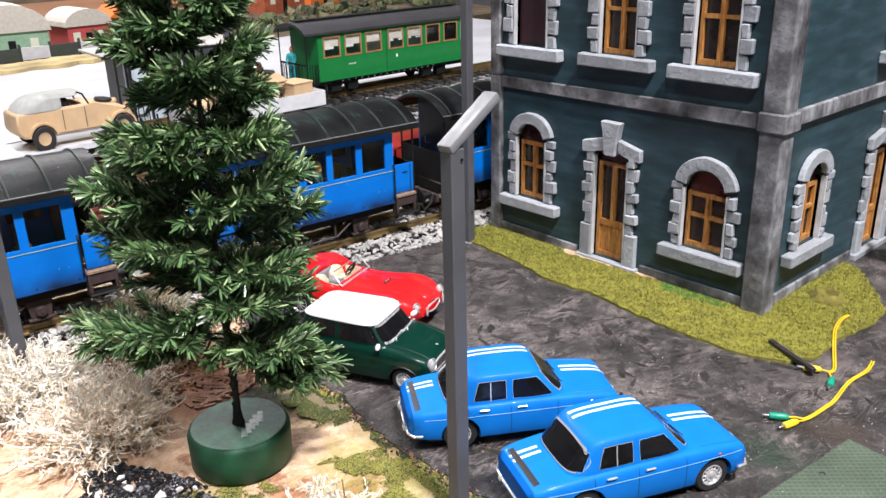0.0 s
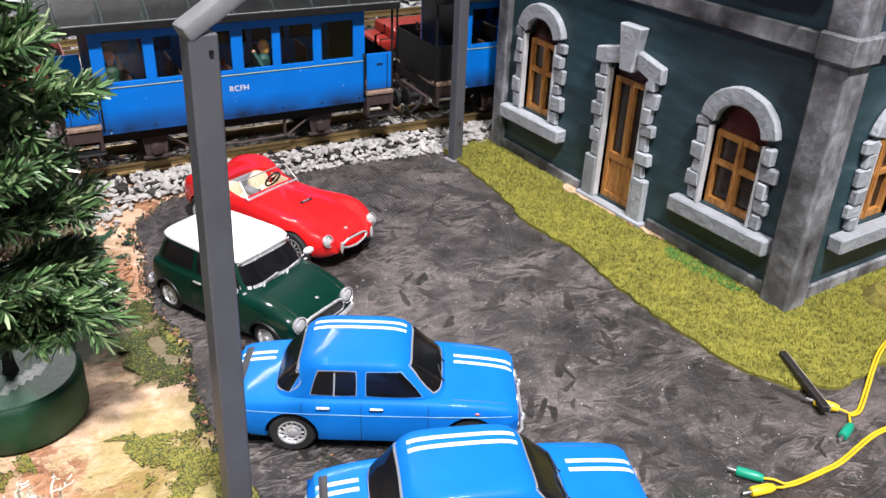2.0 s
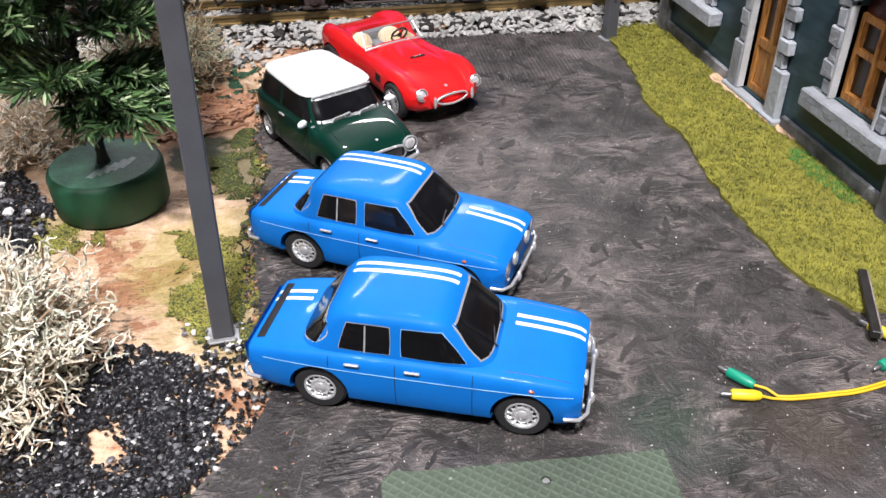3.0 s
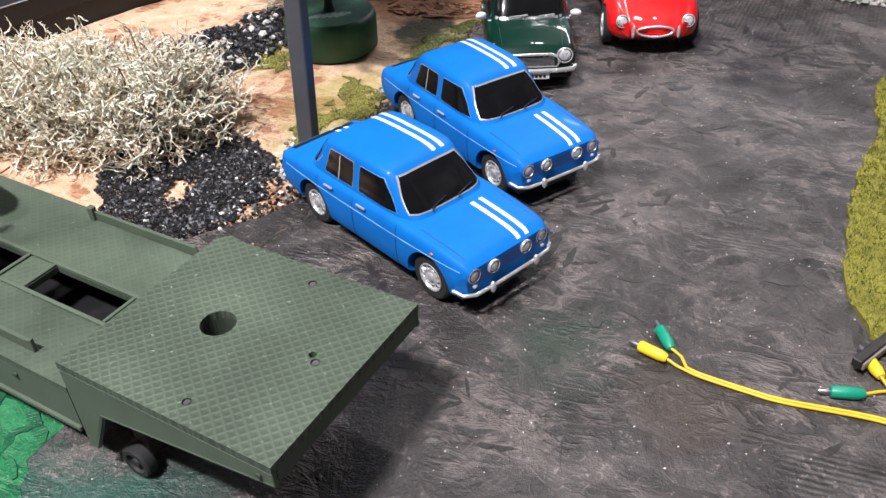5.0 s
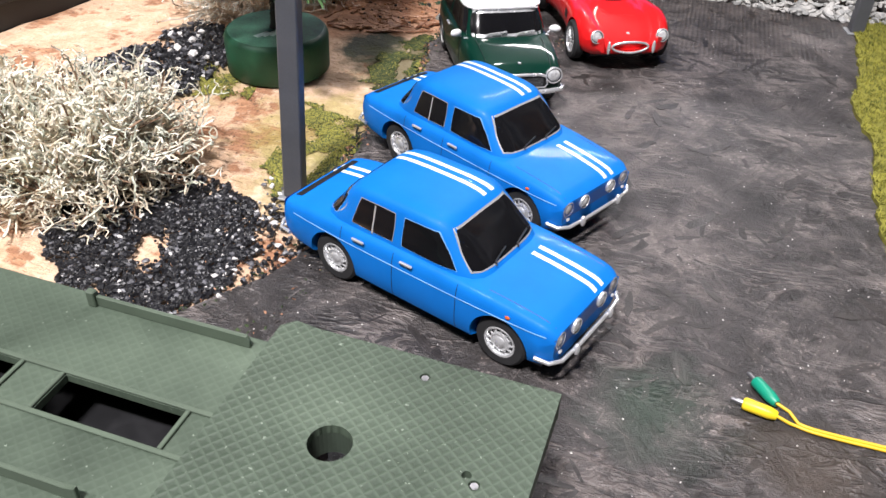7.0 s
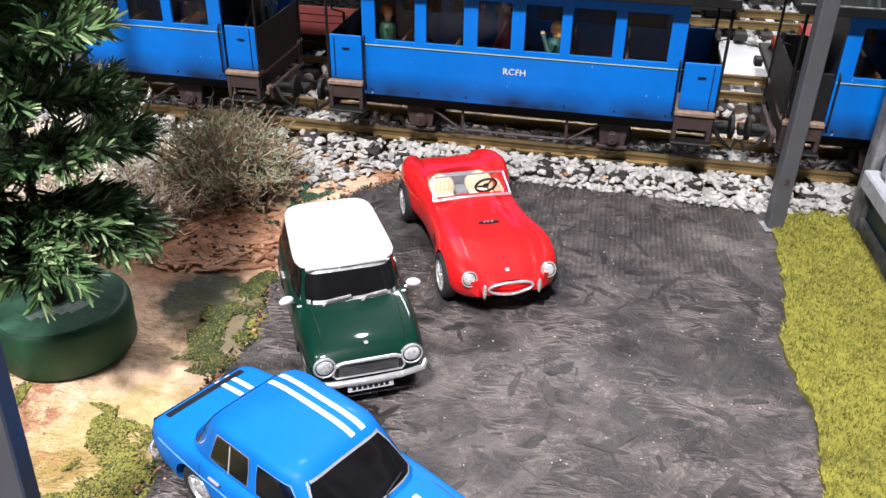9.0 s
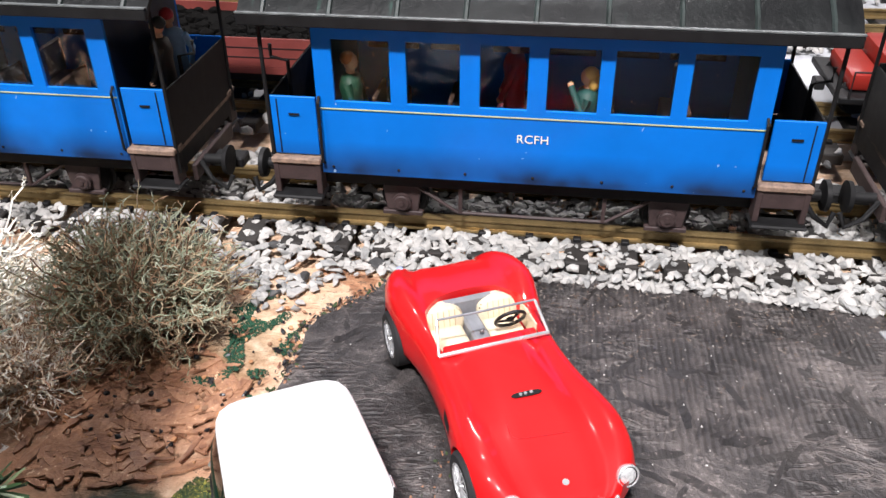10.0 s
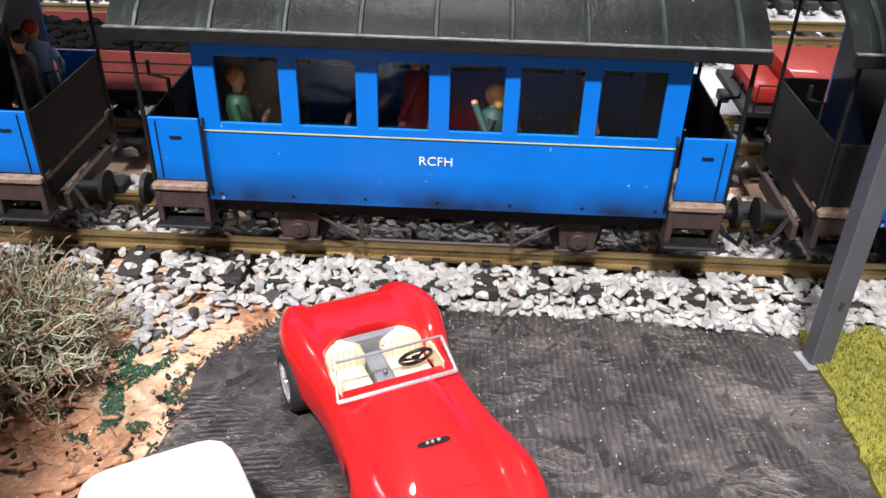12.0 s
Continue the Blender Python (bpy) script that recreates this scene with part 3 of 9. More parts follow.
fascia = plain("black_board", (0.018, 0.017, 0.018), 0.5, var=0.3, scale=30)
tagged(part("baseboard", prism([(1.3, edge_y(1.3) + 0.10), (1.3, 0.9), (0.06, 0.9), (0.04, 0.72), (-0.003, 0.57), (-0.07, 0.33), (-0.05, edge_y(-0.05) + 0.10)], -0.075, -0.021, flat), fascia), "black wooden base under the layout", "baseboard", kind="structure")
# the dark bench that stands against the left end, a little higher than the board
bench = thing("side_bench", "black bench with a pale highlighted edge beside the layout", "bench", pose(-0.004, 0.563, 0, 0, 0, -16.1))
bench_black = plain("black_bench_board", (0.012, 0.0115, 0.012), 0.55, var=0.35, scale=40)
part("bench_top", box(-0.60, 0.0012, -0.12, 0.20, 0.0170, 0.0330, 0.0010), bench_black, bench)
part("front_board", box(-0.60, -0.0005, -0.12, 0.20, -0.85, 0.0168), bench_black, bench)
# pale strip that paints the highlight on the top's edge
part("seam", box(-0.0010, 0.0014, -0.12, 0.20, 0.0326, 0.0334, 0.0003), plain("pale_edge_highlight", (0.22, 0.22, 0.23), 0.6, var=0.7, scale=150), bench, "pale highlight along the top's edge, put in as colour")

# ---- grass mat beside the house ----
GRASS = [(0.606, 0.782), (0.600, 0.72), (0.594, 0.66), (0.580, 0.60), (0.587, 0.545), (0.577, 0.495), (0.574, 0.43), (0.578, 0.388), (0.590, 0.357), (0.617, 0.343), (0.655, 0.345), (0.70, 0.337), (0.74, 0.338),
         (0.79, 0.372), (0.825, 0.40), (0.83, 0.418), (0.70, 0.421), (0.662, 0.421), (0.661, 0.70), (0.655, 0.78)]
grass_line = rough_outline(GRASS, 0.006, 0.0016, 7)
sheet("grass_mat", grass_line, 0.0036, 0.004, grass_mat, 0.012, 0.35, 2, "yellow-green flock grass strip round the house", "grass")


def tuft_shape(seed):
    rnd = random.Random(seed)
    v, f = [], []
    for k in range(4):
        a, lean = rnd.uniform(0, 6.28), rnd.uniform(0.2, 1.1)
        x, y = rnd.uniform(-0.6, 0.6), rnd.uniform(-0.6, 0.6)
        b = len(v)
        v += [(x - 0.13 * math.sin(a), y + 0.13 * math.cos(a), 0), (x + 0.13 * math.sin(a), y - 0.13 * math.cos(a), 0), (x + lean * math.cos(a), y + lean * math.sin(a), rnd.uniform(0.6, 1.2))]
        f.append([b, b + 1, b + 2])
    return np.array(v), f


tufts = [tuft_shape(k) for k in range(12)]


def strew(poly, count, seed, size, z, keep=None):
    """Random places inside an outline."""
    rnd = random.Random(seed)
    xs, ys = [p[0] for p in poly], [p[1] for p in poly]
    out = []
    while len(out) < count:
        x, y = rnd.uniform(min(xs), max(xs)), rnd.uniform(min(ys), max(ys))
        if not inside(poly, x, y) or (keep and not keep(x, y, rnd)):
            continue
        s = rnd.uniform(*size)
        out.append(Matrix.Translation((x, y, z + 0.35 * ground_height(x, y))) @ Euler((0, 0, rnd.uniform(0, 6.28))).to_matrix().to_4x4() @ Matrix.Diagonal((s, s, s, 1)))
    return out


tagged(scatter("grass_fibres", tufts, grass_blade, strew(grass_line, 19000, 8, (0.0012, 0.0027), 0.0034)), "short yellow-green flock fibres on the strip", "grass", kind="stuff")

# patches of bright moss paint on the strip
PATCH = [(0.640, 0.510), (0.638, 0.48), (0.642, 0.455), (0.650, 0.445), (0.657, 0.46), (0.657, 0.50), (0.650, 0.52)]
tagged(scatter("green_paint_patch", tufts, [plain("bright_green_flock", (0.06, 0.25, 0.05), 0.9, var=0.3)], strew(rough_outline(PATCH, 0.006, 0.003, 2), 1100, 3, (0.0010, 0.0016), 0.0036)), "bright green patch in the flock", "grass", kind="stuff")
BARE = [(0.648, 0.64), (0.651, 0.58), (0.653, 0.53), (0.658, 0.525), (0.659, 0.58), (0.658, 0.645)]
sheet("bare_patch", rough_outline(BARE, 0.005, 0.002, 9), 0.0047, 0.002, sand, 0.02, 0.2, 2, "bare sandy patch in the grass strip", "ground")

# ---- raised chips of the strand board ----
def flake_shape(seed):
    """A thin long splinter with torn ends, domed a little."""
    rnd = random.Random(seed)
    top = []
    n = 5
    for k in range(n + 1):
        top.append((-1 + 2 * k / n, rnd.uniform(0.12, 0.26) * (1 - 0.55 * abs(2 * k / n - 1) ** 3)))
    for k in range(n, -1, -1):
        top.append((-1 + 2 * k / n + rnd.uniform(-0.08, 0.08), -rnd.uniform(0.12, 0.26) * (1 - 0.55 * abs(2 * k / n - 1) ** 3)))
    m = len(top)
    v = [(x, y, 0.0) for x, y in top] + [(x * 1.02, y * 1.05, -0.16) for x, y in top]
    f = [list(range(m - 1, -1, -1))] + [[k, (k + 1) % m, m + (k + 1) % m, m + k] for k in range(m)]
    return np.array(v), f


flake_shapes = [flake_shape(k) for k in range(14)]


def lay_flakes(name, label, poly, count, seed, mat, z, size=(0.006, 0.019), lift=0.0006, dip=0.045):
    rnd = random.Random(seed)
    xs, ys = [q[0] for q in poly], [q[1] for q in poly]
    out = []
    while len(out) < count:
        x, y = rnd.uniform(min(xs), max(xs)), rnd.uniform(min(ys), max(ys))
        if not inside(poly, x, y):
            continue
        s = rnd.uniform(*size)
        turn = rnd.choice((0.2, 0.9, 1.9, 2.6)) + rnd.gauss(0, 0.25)
        if not inside(poly, x + s * math.cos(turn), y + s * math.sin(turn)) or not inside(poly, x - s * math.cos(turn), y - s * math.sin(turn)):
            continue
        out.append(Matrix.Translation((x, y, z + rnd.uniform(0.0, lift))) @ Euler((rnd.gauss(0, dip * 1.6), rnd.gauss(0, dip * 0.4), turn)).to_matrix().to_4x4() @ Matrix.Diagonal((s, s * rnd.uniform(0.8, 1.5), 0.006, 1)))
    ob = scatter(name, flake_shapes, [mat], out, seed)
    return tagged(ob, label, "wood chips", kind="stuff")


YARD = [(0.32, 0.145), (0.62, 0.125), (0.80, 0.12), (0.80, 0.33), (0.60, 0.335), (0.57, 0.40), (0.572, 0.49), (0.575, 0.60), (0.597, 0.775), (0.43, 0.782), (0.35, 0.77), (0.317, 0.74), (0.305, 0.66), (0.30, 0.60), (0.306, 0.575), (0.294, 0.48), (0.30, 0.37), (0.266, 0.30), (0.275, 0.23)]
lay_flakes("tarmac_chips", "flat torn chips of the black painted strand board", YARD, 1300, 61, asphalt_chip, 0.0009, (0.003, 0.012), 0.0005, 0.030)
lay_flakes("bare_chips", "torn reddish-brown chips of the bare board", [(0.195, 0.70), (0.262, 0.722), (0.298, 0.70), (0.290, 0.645), (0.25, 0.630), (0.205, 0.630)], 210, 65, bare_chip, -0.0002, (0.004, 0.013), 0.0012, 0.08)
lay_flakes("green_chips", "flat torn chips of the green painted board edge", [(0.305, 0.148), (0.285, 0.195), (0.24, 0.23), (0.10, 0.26), (-0.07, 0.28), (-0.08, 0.170)], 260, 63, green_chip, 0.0015)

# ---- loose stone ----
stones = [stone_shape(k) for k in range(10)]


def crushed_shape(seed):
    """A crushed stone: the hull of a few random points, flat sides and sharp edges."""
    rnd = random.Random(seed)
    bm = bmesh.new()
    for _ in range(16):
        v = Vector((rnd.gauss(0, 1), rnd.gauss(0, 1), rnd.gauss(0, 1))).normalized() * rnd.uniform(0.80, 1.12)
        bm.verts.new((v.x, v.y * rnd.uniform(0.7, 0.95), v.z * 0.50))
    bmesh.ops.convex_hull(bm, input=bm.verts)
    bmesh.ops.delete(bm, geom=[v for v in bm.verts if not v.link_faces], context="VERTS")
    bmesh.ops.recalc_face_normals(bm, faces=bm.faces)
    bm.verts.index_update()
    out = np.array([tuple(q.co) for q in bm.verts]), [[q.index for q in one.verts] for one in bm.faces]
    bm.free()
    return out


rocks = [crushed_shape(40 + k) for k in range(24)]


def heap(poly, count, seed, size, z, keep=None):
    rnd = random.Random(seed)
    xs, ys = [p[0] for p in poly], [p[1] for p in poly]
    out = []
    while len(out) < count:
        x, y = rnd.uniform(min(xs), max(xs)), rnd.uniform(min(ys), max(ys))
        if not inside(poly, x, y) or (keep and not keep(x, y, rnd)):
            continue
        s = rnd.uniform(*size)
        base = z(x, y) if callable(z) else z
        out.append(Matrix.Translation((x, y, base + 0.4 * s)) @ Euler((rnd.uniform(-0.45, 0.45), rnd.uniform(-0.45, 0.45), rnd.uniform(0, 6.28))).to_matrix().to_4x4() @ Matrix.Diagonal((s * rnd.uniform(0.8, 1.3), s * rnd.uniform(0.7, 1), s, 1)))
    return out


# ---- flock and moss on the sand and along the tarmac's border ----
dark_flock = plain("dark_moss_flock", (0.035, 0.055, 0.020), 0.95, var=0.5, scale=60)
olive_flock = plain("olive_moss_flock", (0.10, 0.105, 0.028), 0.95, var=0.5, scale=60)
yellow_flock = plain("yellow_moss_flock", (0.24, 0.225, 0.045), 0.95, var=0.4, scale=60)
MOSS = [([(0.262, 0.548), (0.268, 0.588), (0.270, 0.625), (0.290, 0.640), (0.303, 0.600), (0.309, 0.578), (0.308, 0.550), (0.287, 0.540)], 7500, (5, 4, 1)),
        ([(0.292, 0.597), (0.306, 0.600), (0.312, 0.572), (0.302, 0.566)], 2600, (0, 1, 8)),
        ([(0.240, 0.508), (0.267, 0.506), (0.290, 0.497), (0.297, 0.462), (0.294, 0.42), (0.270, 0.40), (0.248, 0.43), (0.252, 0.472)], 6500, (1, 3, 6)),
        ([(0.290, 0.54), (0.284, 0.50), (0.288, 0.46), (0.298, 0.47), (0.300, 0.53)], 3000, (5, 4, 1)),
        ([(0.150, 0.548), (0.148, 0.525), (0.17, 0.50), (0.205, 0.503), (0.200, 0.52), (0.175, 0.535)], 1800, (1, 3, 5)),
        ([(0.262, 0.405), (0.285, 0.395), (0.300, 0.375), (0.298, 0.43), (0.280, 0.44)], 2200, (5, 3, 2))]
for n, (poly, count, share) in enumerate(MOSS):
    rnd = random.Random(70 + n)
    some = heap(rough_outline(poly, 0.007, 0.007, 11 + n), int(count * 1.7), 20 + n, (0.00026, 0.00072), -0.0006, lambda x, y, r: r.random() < 0.55 + 1.5 * noise.noise(Vector((x * 65, y * 65, 9))))
    tagged(scatter("moss", crumb_shapes, [dark_flock, olive_flock, yellow_flock], some, 2, [rnd.choices((0, 1, 2), share)[0] for _ in some]), "patchy yellow and dark green moss flock on the sand", "moss", kind="stuff")

# dark crumbs where the tarmac's torn border meets the sand, and pale splinters strewn near the ballast
border = []
rnd = random.Random(77)
for x, y in rough_outline(ASPHALT[2:17], 0.004, 0.002, 12):
    for _ in range(9):
        s = rnd.uniform(0.0003, 0.0011)
        border.append(Matrix.Translation((x + rnd.gauss(-0.001, 0.0028), y + rnd.gauss(0.0005, 0.0028), 0.0008)) @ Euler((rnd.uniform(-1, 1), rnd.uniform(-1, 1), rnd.uniform(0, 6))).to_matrix().to_4x4() @ Matrix.Diagonal((s * rnd.uniform(1, 2.4), s, s * 0.7, 1)))
tagged(scatter("border_crumbs", crumb_shapes, [asphalt_chip, dark_flock, bare_chip], border, 6, [rnd.choices((0, 1, 2), (6, 2, 2))[0] for _ in border]), "dark torn crumbs along the tarmac's border", "crumbs", kind="stuff")
splinters = []
for _ in range(900):
    x = rnd.uniform(0.36, 0.600)
    y = 0.782 - abs(rnd.gauss(0, 0.034))
    s = rnd.uniform(0.00015, 0.00042)
    splinters.append(Matrix.Translation((x, y, 0.0013)) @ Euler((0, rnd.uniform(-0.2, 0.2), rnd.uniform(0, 6))).to_matrix().to_4x4() @ Matrix.Diagonal((s * rnd.uniform(1.2, 5), s, s * 0.6, 1)))
tagged(scatter("pale_splinters", crumb_shapes, [plain("pale_splinter", (0.22, 0.19, 0.165), 0.8, var=0.4, scale=300), plain("brown_splinter", (0.12, 0.085, 0.065), 0.8, var=0.4, scale=300)], splinters, 5), "pale splinters and dust strewn on the tarmac", "crumbs", kind="stuff")

GRAVEL = [(0.150, 0.40), (0.17, 0.335), (0.215, 0.300), (0.255, 0.300), (0.268, 0.325), (0.272, 0.36), (0.262, 0.39), (0.235, 0.405), (0.20, 0.42)]
GRAVEL2 = [(0.075, 0.50), (0.10, 0.47), (0.15, 0.475), (0.17, 0.505), (0.165, 0.55), (0.14, 0.60), (0.115, 0.61), (0.10, 0.57)]


def thin(x, y, r):
    return r.random() < 0.95 + 1.6 * noise.noise(Vector((x * 38, y * 38, 5)))


places = heap(rough_outline(GRAVEL, 0.008, 0.004, 1), 5200, 31, (0.0009, 0.0019), 0.0002, thin) + heap(rough_outline(GRAVEL2, 0.008, 0.005, 2), 2000, 32, (0.0010, 0.0024), 0.0002, thin)
rnd = random.Random(3)
tagged(scatter("black_gravel", stones, gravel_mats, places, 4, [rnd.choice([0] * 70 + [1] * 5 + [2]) for _ in places]), "loose black gravel with a few pale grains", "gravel", kind="stuff")
PALE = [(0.085, 0.50), (0.11, 0.48), (0.15, 0.485), (0.16, 0.51), (0.155, 0.55), (0.135, 0.59), (0.118, 0.60), (0.105, 0.56)]
pale_stones = heap(PALE, 46, 33, (0.0014, 0.0034), 0.0016)
tagged(scatter("white_pebbles", stones, [gravel_mats[2], gravel_mats[2], gravel_mats[1]], pale_stones, 7), "white pebbles among the black gravel", "gravel", kind="stuff")
SPILL = [(0.255, 0.30), (0.29, 0.34), (0.297, 0.37), (0.292, 0.40), (0.265, 0.40), (0.25, 0.35), (0.235, 0.31)]
crumbs = heap(SPILL, 420, 35, (0.0007, 0.0018), 0.0004)
tagged(scatter("gravel_crumbs", stones, gravel_mats, crumbs, 5, [rnd.choice([0] * 12 + [1] * 2 + [2]) for _ in crumbs]), "scattered dark grains on the sand", "gravel", kind="stuff")
GRIT = [(0.30, 0.16), (0.56, 0.14), (0.60, 0.33), (0.57, 0.45), (0.58, 0.60), (0.60, 0.77), (0.34, 0.77), (0.31, 0.70), (0.30, 0.50), (0.29, 0.35)]
grit = heap(GRIT, 620, 36, (0.00018, 0.00048), 0.0012)
tagged(scatter("pale_grit", stones, [gravel_mats[2]], grit, 6), "fine pale grit strewn over the tarmac", "grit", kind="stuff")
FLECK = [(0.258, 0.385), (0.28, 0.375), (0.285, 0.42), (0.27, 0.43), (0.25, 0.42)]
flecks = heap(FLECK, 34, 37, (0.0008, 0.0020), 0.0005)
tagged(scatter("pale_chips", stones, [gravel_mats[2], gravel_mats[1]], flecks, 6), "small pale chips at the foot of the lamp post", "gravel", kind="stuff")

# ---- the house ----
wall_paint = None


def brushed_wall():
    s = Nodes("blue_green_wall_paint")
    streak = s.noise(1.0, 5, 0.6, s.scaled(18, 18, 90))
    c = s.ramp(s.math("ADD", s.math("MULTIPLY", streak, 0.6), s.math("MULTIPLY", s.noise(14.0, 4), 0.4)), (0.32, (0.010, 0.027, 0.030)), (0.5, (0.019, 0.047, 0.058)), (0.68, (0.042, 0.088, 0.115)))
    s.bump(streak, 0.25, 0.0006)
    return s.done(c, s.math("ADD", s.math("MULTIPLY", streak, -0.2), 0.55))


def drybrushed_stone():
    s = Nodes("drybrushed_grey_stone")
    geo = s.tree.nodes.new("ShaderNodeNewGeometry")
    big, fine = s.noise(45.0, 5), s.noise(260.0, 5, 0.65)
    f = s.math("ADD", s.math("MULTIPLY", big, 0.55), s.math("MULTIPLY", fine, 0.45))
    c = s.ramp(f, (0.32, (0.050, 0.054, 0.062)), (0.5, (0.15, 0.162, 0.182)), (0.66, (0.32, 0.345, 0.38)))
    worn = s.ramp(geo.outputs["Pointiness"], (0.50, (0, 0, 0)), (0.56, (1, 1, 1)))
    c = s.mix(s.math("MULTIPLY", worn, 0.5), c, (0.48, 0.51, 0.545))
    tone = s.node("ShaderNodeObjectInfo").outputs["Random"]
    c = s.mix(0.5, c, s.ramp(tone, (0.0, (0.55, 0.55, 0.55)), (1.0, (1.25, 1.25, 1.25))), "MULTIPLY")
    s.bump(s.math("ADD", big, s.math("MULTIPLY", fine, 0.6)), 1.0, 0.0018)
    return s.done(c, 0.75)


def beam_stone():
    s = Nodes("weathered_grey_beam")
    streak = s.noise(1.0, 6, 0.65, s.scaled(120, 30, 30))
    big = s.noise(28.0, 5, 0.6)
    c = s.ramp(s.math("ADD", s.math("MULTIPLY", streak, 0.4), s.math("MULTIPLY", big, 0.6)), (0.36, (0.022, 0.021, 0.021)), (0.5, (0.125, 0.127, 0.135)), (0.64, (0.36, 0.37, 0.395)))
    s.bump(s.math("ADD", streak, big), 0.9, 0.0016)
    return s.done(c, 0.7)


def orange_wood():
    s = Nodes("orange_varnished_wood")
    grain = s.noise(1.0, 6, 0.6, s.scaled(500, 500, 60), 1.2)
    c = s.ramp(grain, (0.30, (0.16, 0.055, 0.012)), (0.5, (0.42, 0.18, 0.045)), (0.7, (0.62, 0.33, 0.10)))
    s.bump(grain, 0.3, 0.0005)
    return s.done(c, 0.4)


wall_paint, block_stone, beam, window_wood = brushed_wall(), drybrushed_stone(), beam_stone(), orange_wood()
dark_pane = plain("dark_window_pane", (0.022, 0.016, 0.013), 0.22, var=0.5, scale=90)
red_head = plain("brown_red_pane", (0.05, 0.012, 0.008), 0.3, var=0.4, scale=90)
maroon = plain("maroon_blind", (0.030, 0.007, 0.012), 0.6, var=0.3, scale=120)
reveal_paint = plain("white_reveal", (0.45, 0.46, 0.47), 0.7, var=0.3, scale=60, bump=0.3)

house = thing("house", "two-storey blue-green model house with grey stone trim", "house", pose(0.660, 0.420, 0))
HOUSE_Y, HOUSE_X, HOUSE_Z = 0.333, 0.36, 0.375
# openings: along the front (a = y) and along the side (a = x)
FRONT_LOW = [("arched", 0.2575, 0.2985, 0.050, 0.118, 0.019), ("arched", 0.0395, 0.0835, 0.046, 0.105, 0.022)]
FRONT_DOOR = (0.1495, 0.1890, 0.008, 0.121)
FRONT_UP = [(0.2590, 0.3030, 0.218, 0.320), (0.1480, 0.1900, 0.219, 0.320), (0.0435, 0.0860, 0.218, 0.320)]
SIDE_LOW = ("arched", 0.0540, 0.0950, 0.050, 0.112, 0.019)
SIDE_DOOR = (0.2050, 0.2480, 0.008, 0.121)
SIDE_UP = [(0.205, 0.247, 0.218, 0.320), (0.054, 0.096, 0.40, 0.41)]
front_wall = prism(rect(0.0, HOUSE_Y, 0.0, HOUSE_Z), -0.008, 0.0, front_x)
front_wall = cut(front_wall, [prism(arched(a0, a1, z0, z1, r), -0.02, 0.01, front_x) for _, a0, a1, z0, z1, r in FRONT_LOW] + [prism(rect(*d), -0.02, 0.01, front_x) for d in [FRONT_DOOR, *FRONT_UP]])
part("wall", front_wall, wall_paint, house)
side_wall = prism(rect(0.0085, HOUSE_X, 0.0, HOUSE_Z), -0.008, 0.0, front_y)
side_wall = cut(side_wall, [prism(arched(*SIDE_LOW[1:]), -0.02, 0.01, front_y)] + [prism(rect(*d), -0.02, 0.01, front_y) for d in [SIDE_DOOR, SIDE_UP[0]]])
part("wall", side_wall, wall_paint, house)
part("wall", box(HOUSE_X, HOUSE_X + 0.008, 0.0, HOUSE_Y, 0, HOUSE_Z), wall_paint, house)
part("wall", box(0.0085, HOUSE_X - 0.0005, HOUSE_Y - 0.008, HOUSE_Y, 0, HOUSE_Z), wall_paint, house)
part("roof", box(-0.012, HOUSE_X + 0.02, -0.012, HOUSE_Y + 0.012, HOUSE_Z + 0.0005, HOUSE_Z + 0.02, 0.003), beam, house, "flat grey roof slab")
part("inner_floor", box(0.009, HOUSE_X - 0.001, 0.0085, HOUSE_Y - 0.009, 0.175, 0.18), black_trim, house)


def wonky(poly, rnd, k):
    return [(a + rnd.uniform(-k, k), z + rnd.uniform(-k, k)) for a, z in poly]


def beam_part(name, poly, d0, d1, place, seed, sag=0.0008):
    bm = prism(wonky(poly, random.Random(seed), sag), d0, d1, place, 0.0008)
    return part(name, bm, beam, house)


beam_part("plinth", rect(0.0145, 0.1290, 0.0, 0.0125), 0.0002, 0.0035, front_x, 1)
beam_part("plinth", rect(0.2095, 0.3250, 0.0, 0.0125), 0.0002, 0.0035, front_x, 2)
beam_part("band", rect(0.0150, 0.3230, 0.1705, 0.1835), 0.0002, 0.0045, front_x, 3)
beam_part("plinth", rect(0.0150, 0.1850, 0.0, 0.0125), 0.0002, 0.0035, front_y, 4)
beam_part("plinth", rect(0.268, 0.359, 0.0, 0.0125), 0.0002, 0.0035, front_y, 5)
beam_part("band", rect(0.0150, 0.359, 0.1715, 0.1855), 0.0002, 0.0045, front_y, 6)
# corner posts, in two lengths, notched where the bands meet them
for z0, z1 in ((0.0, 0.183), (0.1835, HOUSE_Z)):
    rnd = random.Random(int(z0 * 1000) + 8)
    bm = box(-0.0075, 0.0140, -0.0075, 0.0145, z0, z1, 0.0018, 2)
    for v in bm.verts:
        v.co += 0.0007 * noise.noise_vector(v.co * 90)
    part("corner_post", bm, beam, house)
    bm = box(-0.0060, 0.006, 0.3235, 0.3380, z0, z1, 0.0015, 2)
    part("corner_post", bm, beam, house)
joint = box(-0.0105, 0.0165, -0.0105, 0.0160, 0.1700, 0.1870, 0.0012)
part("post_joint", joint, beam, house)


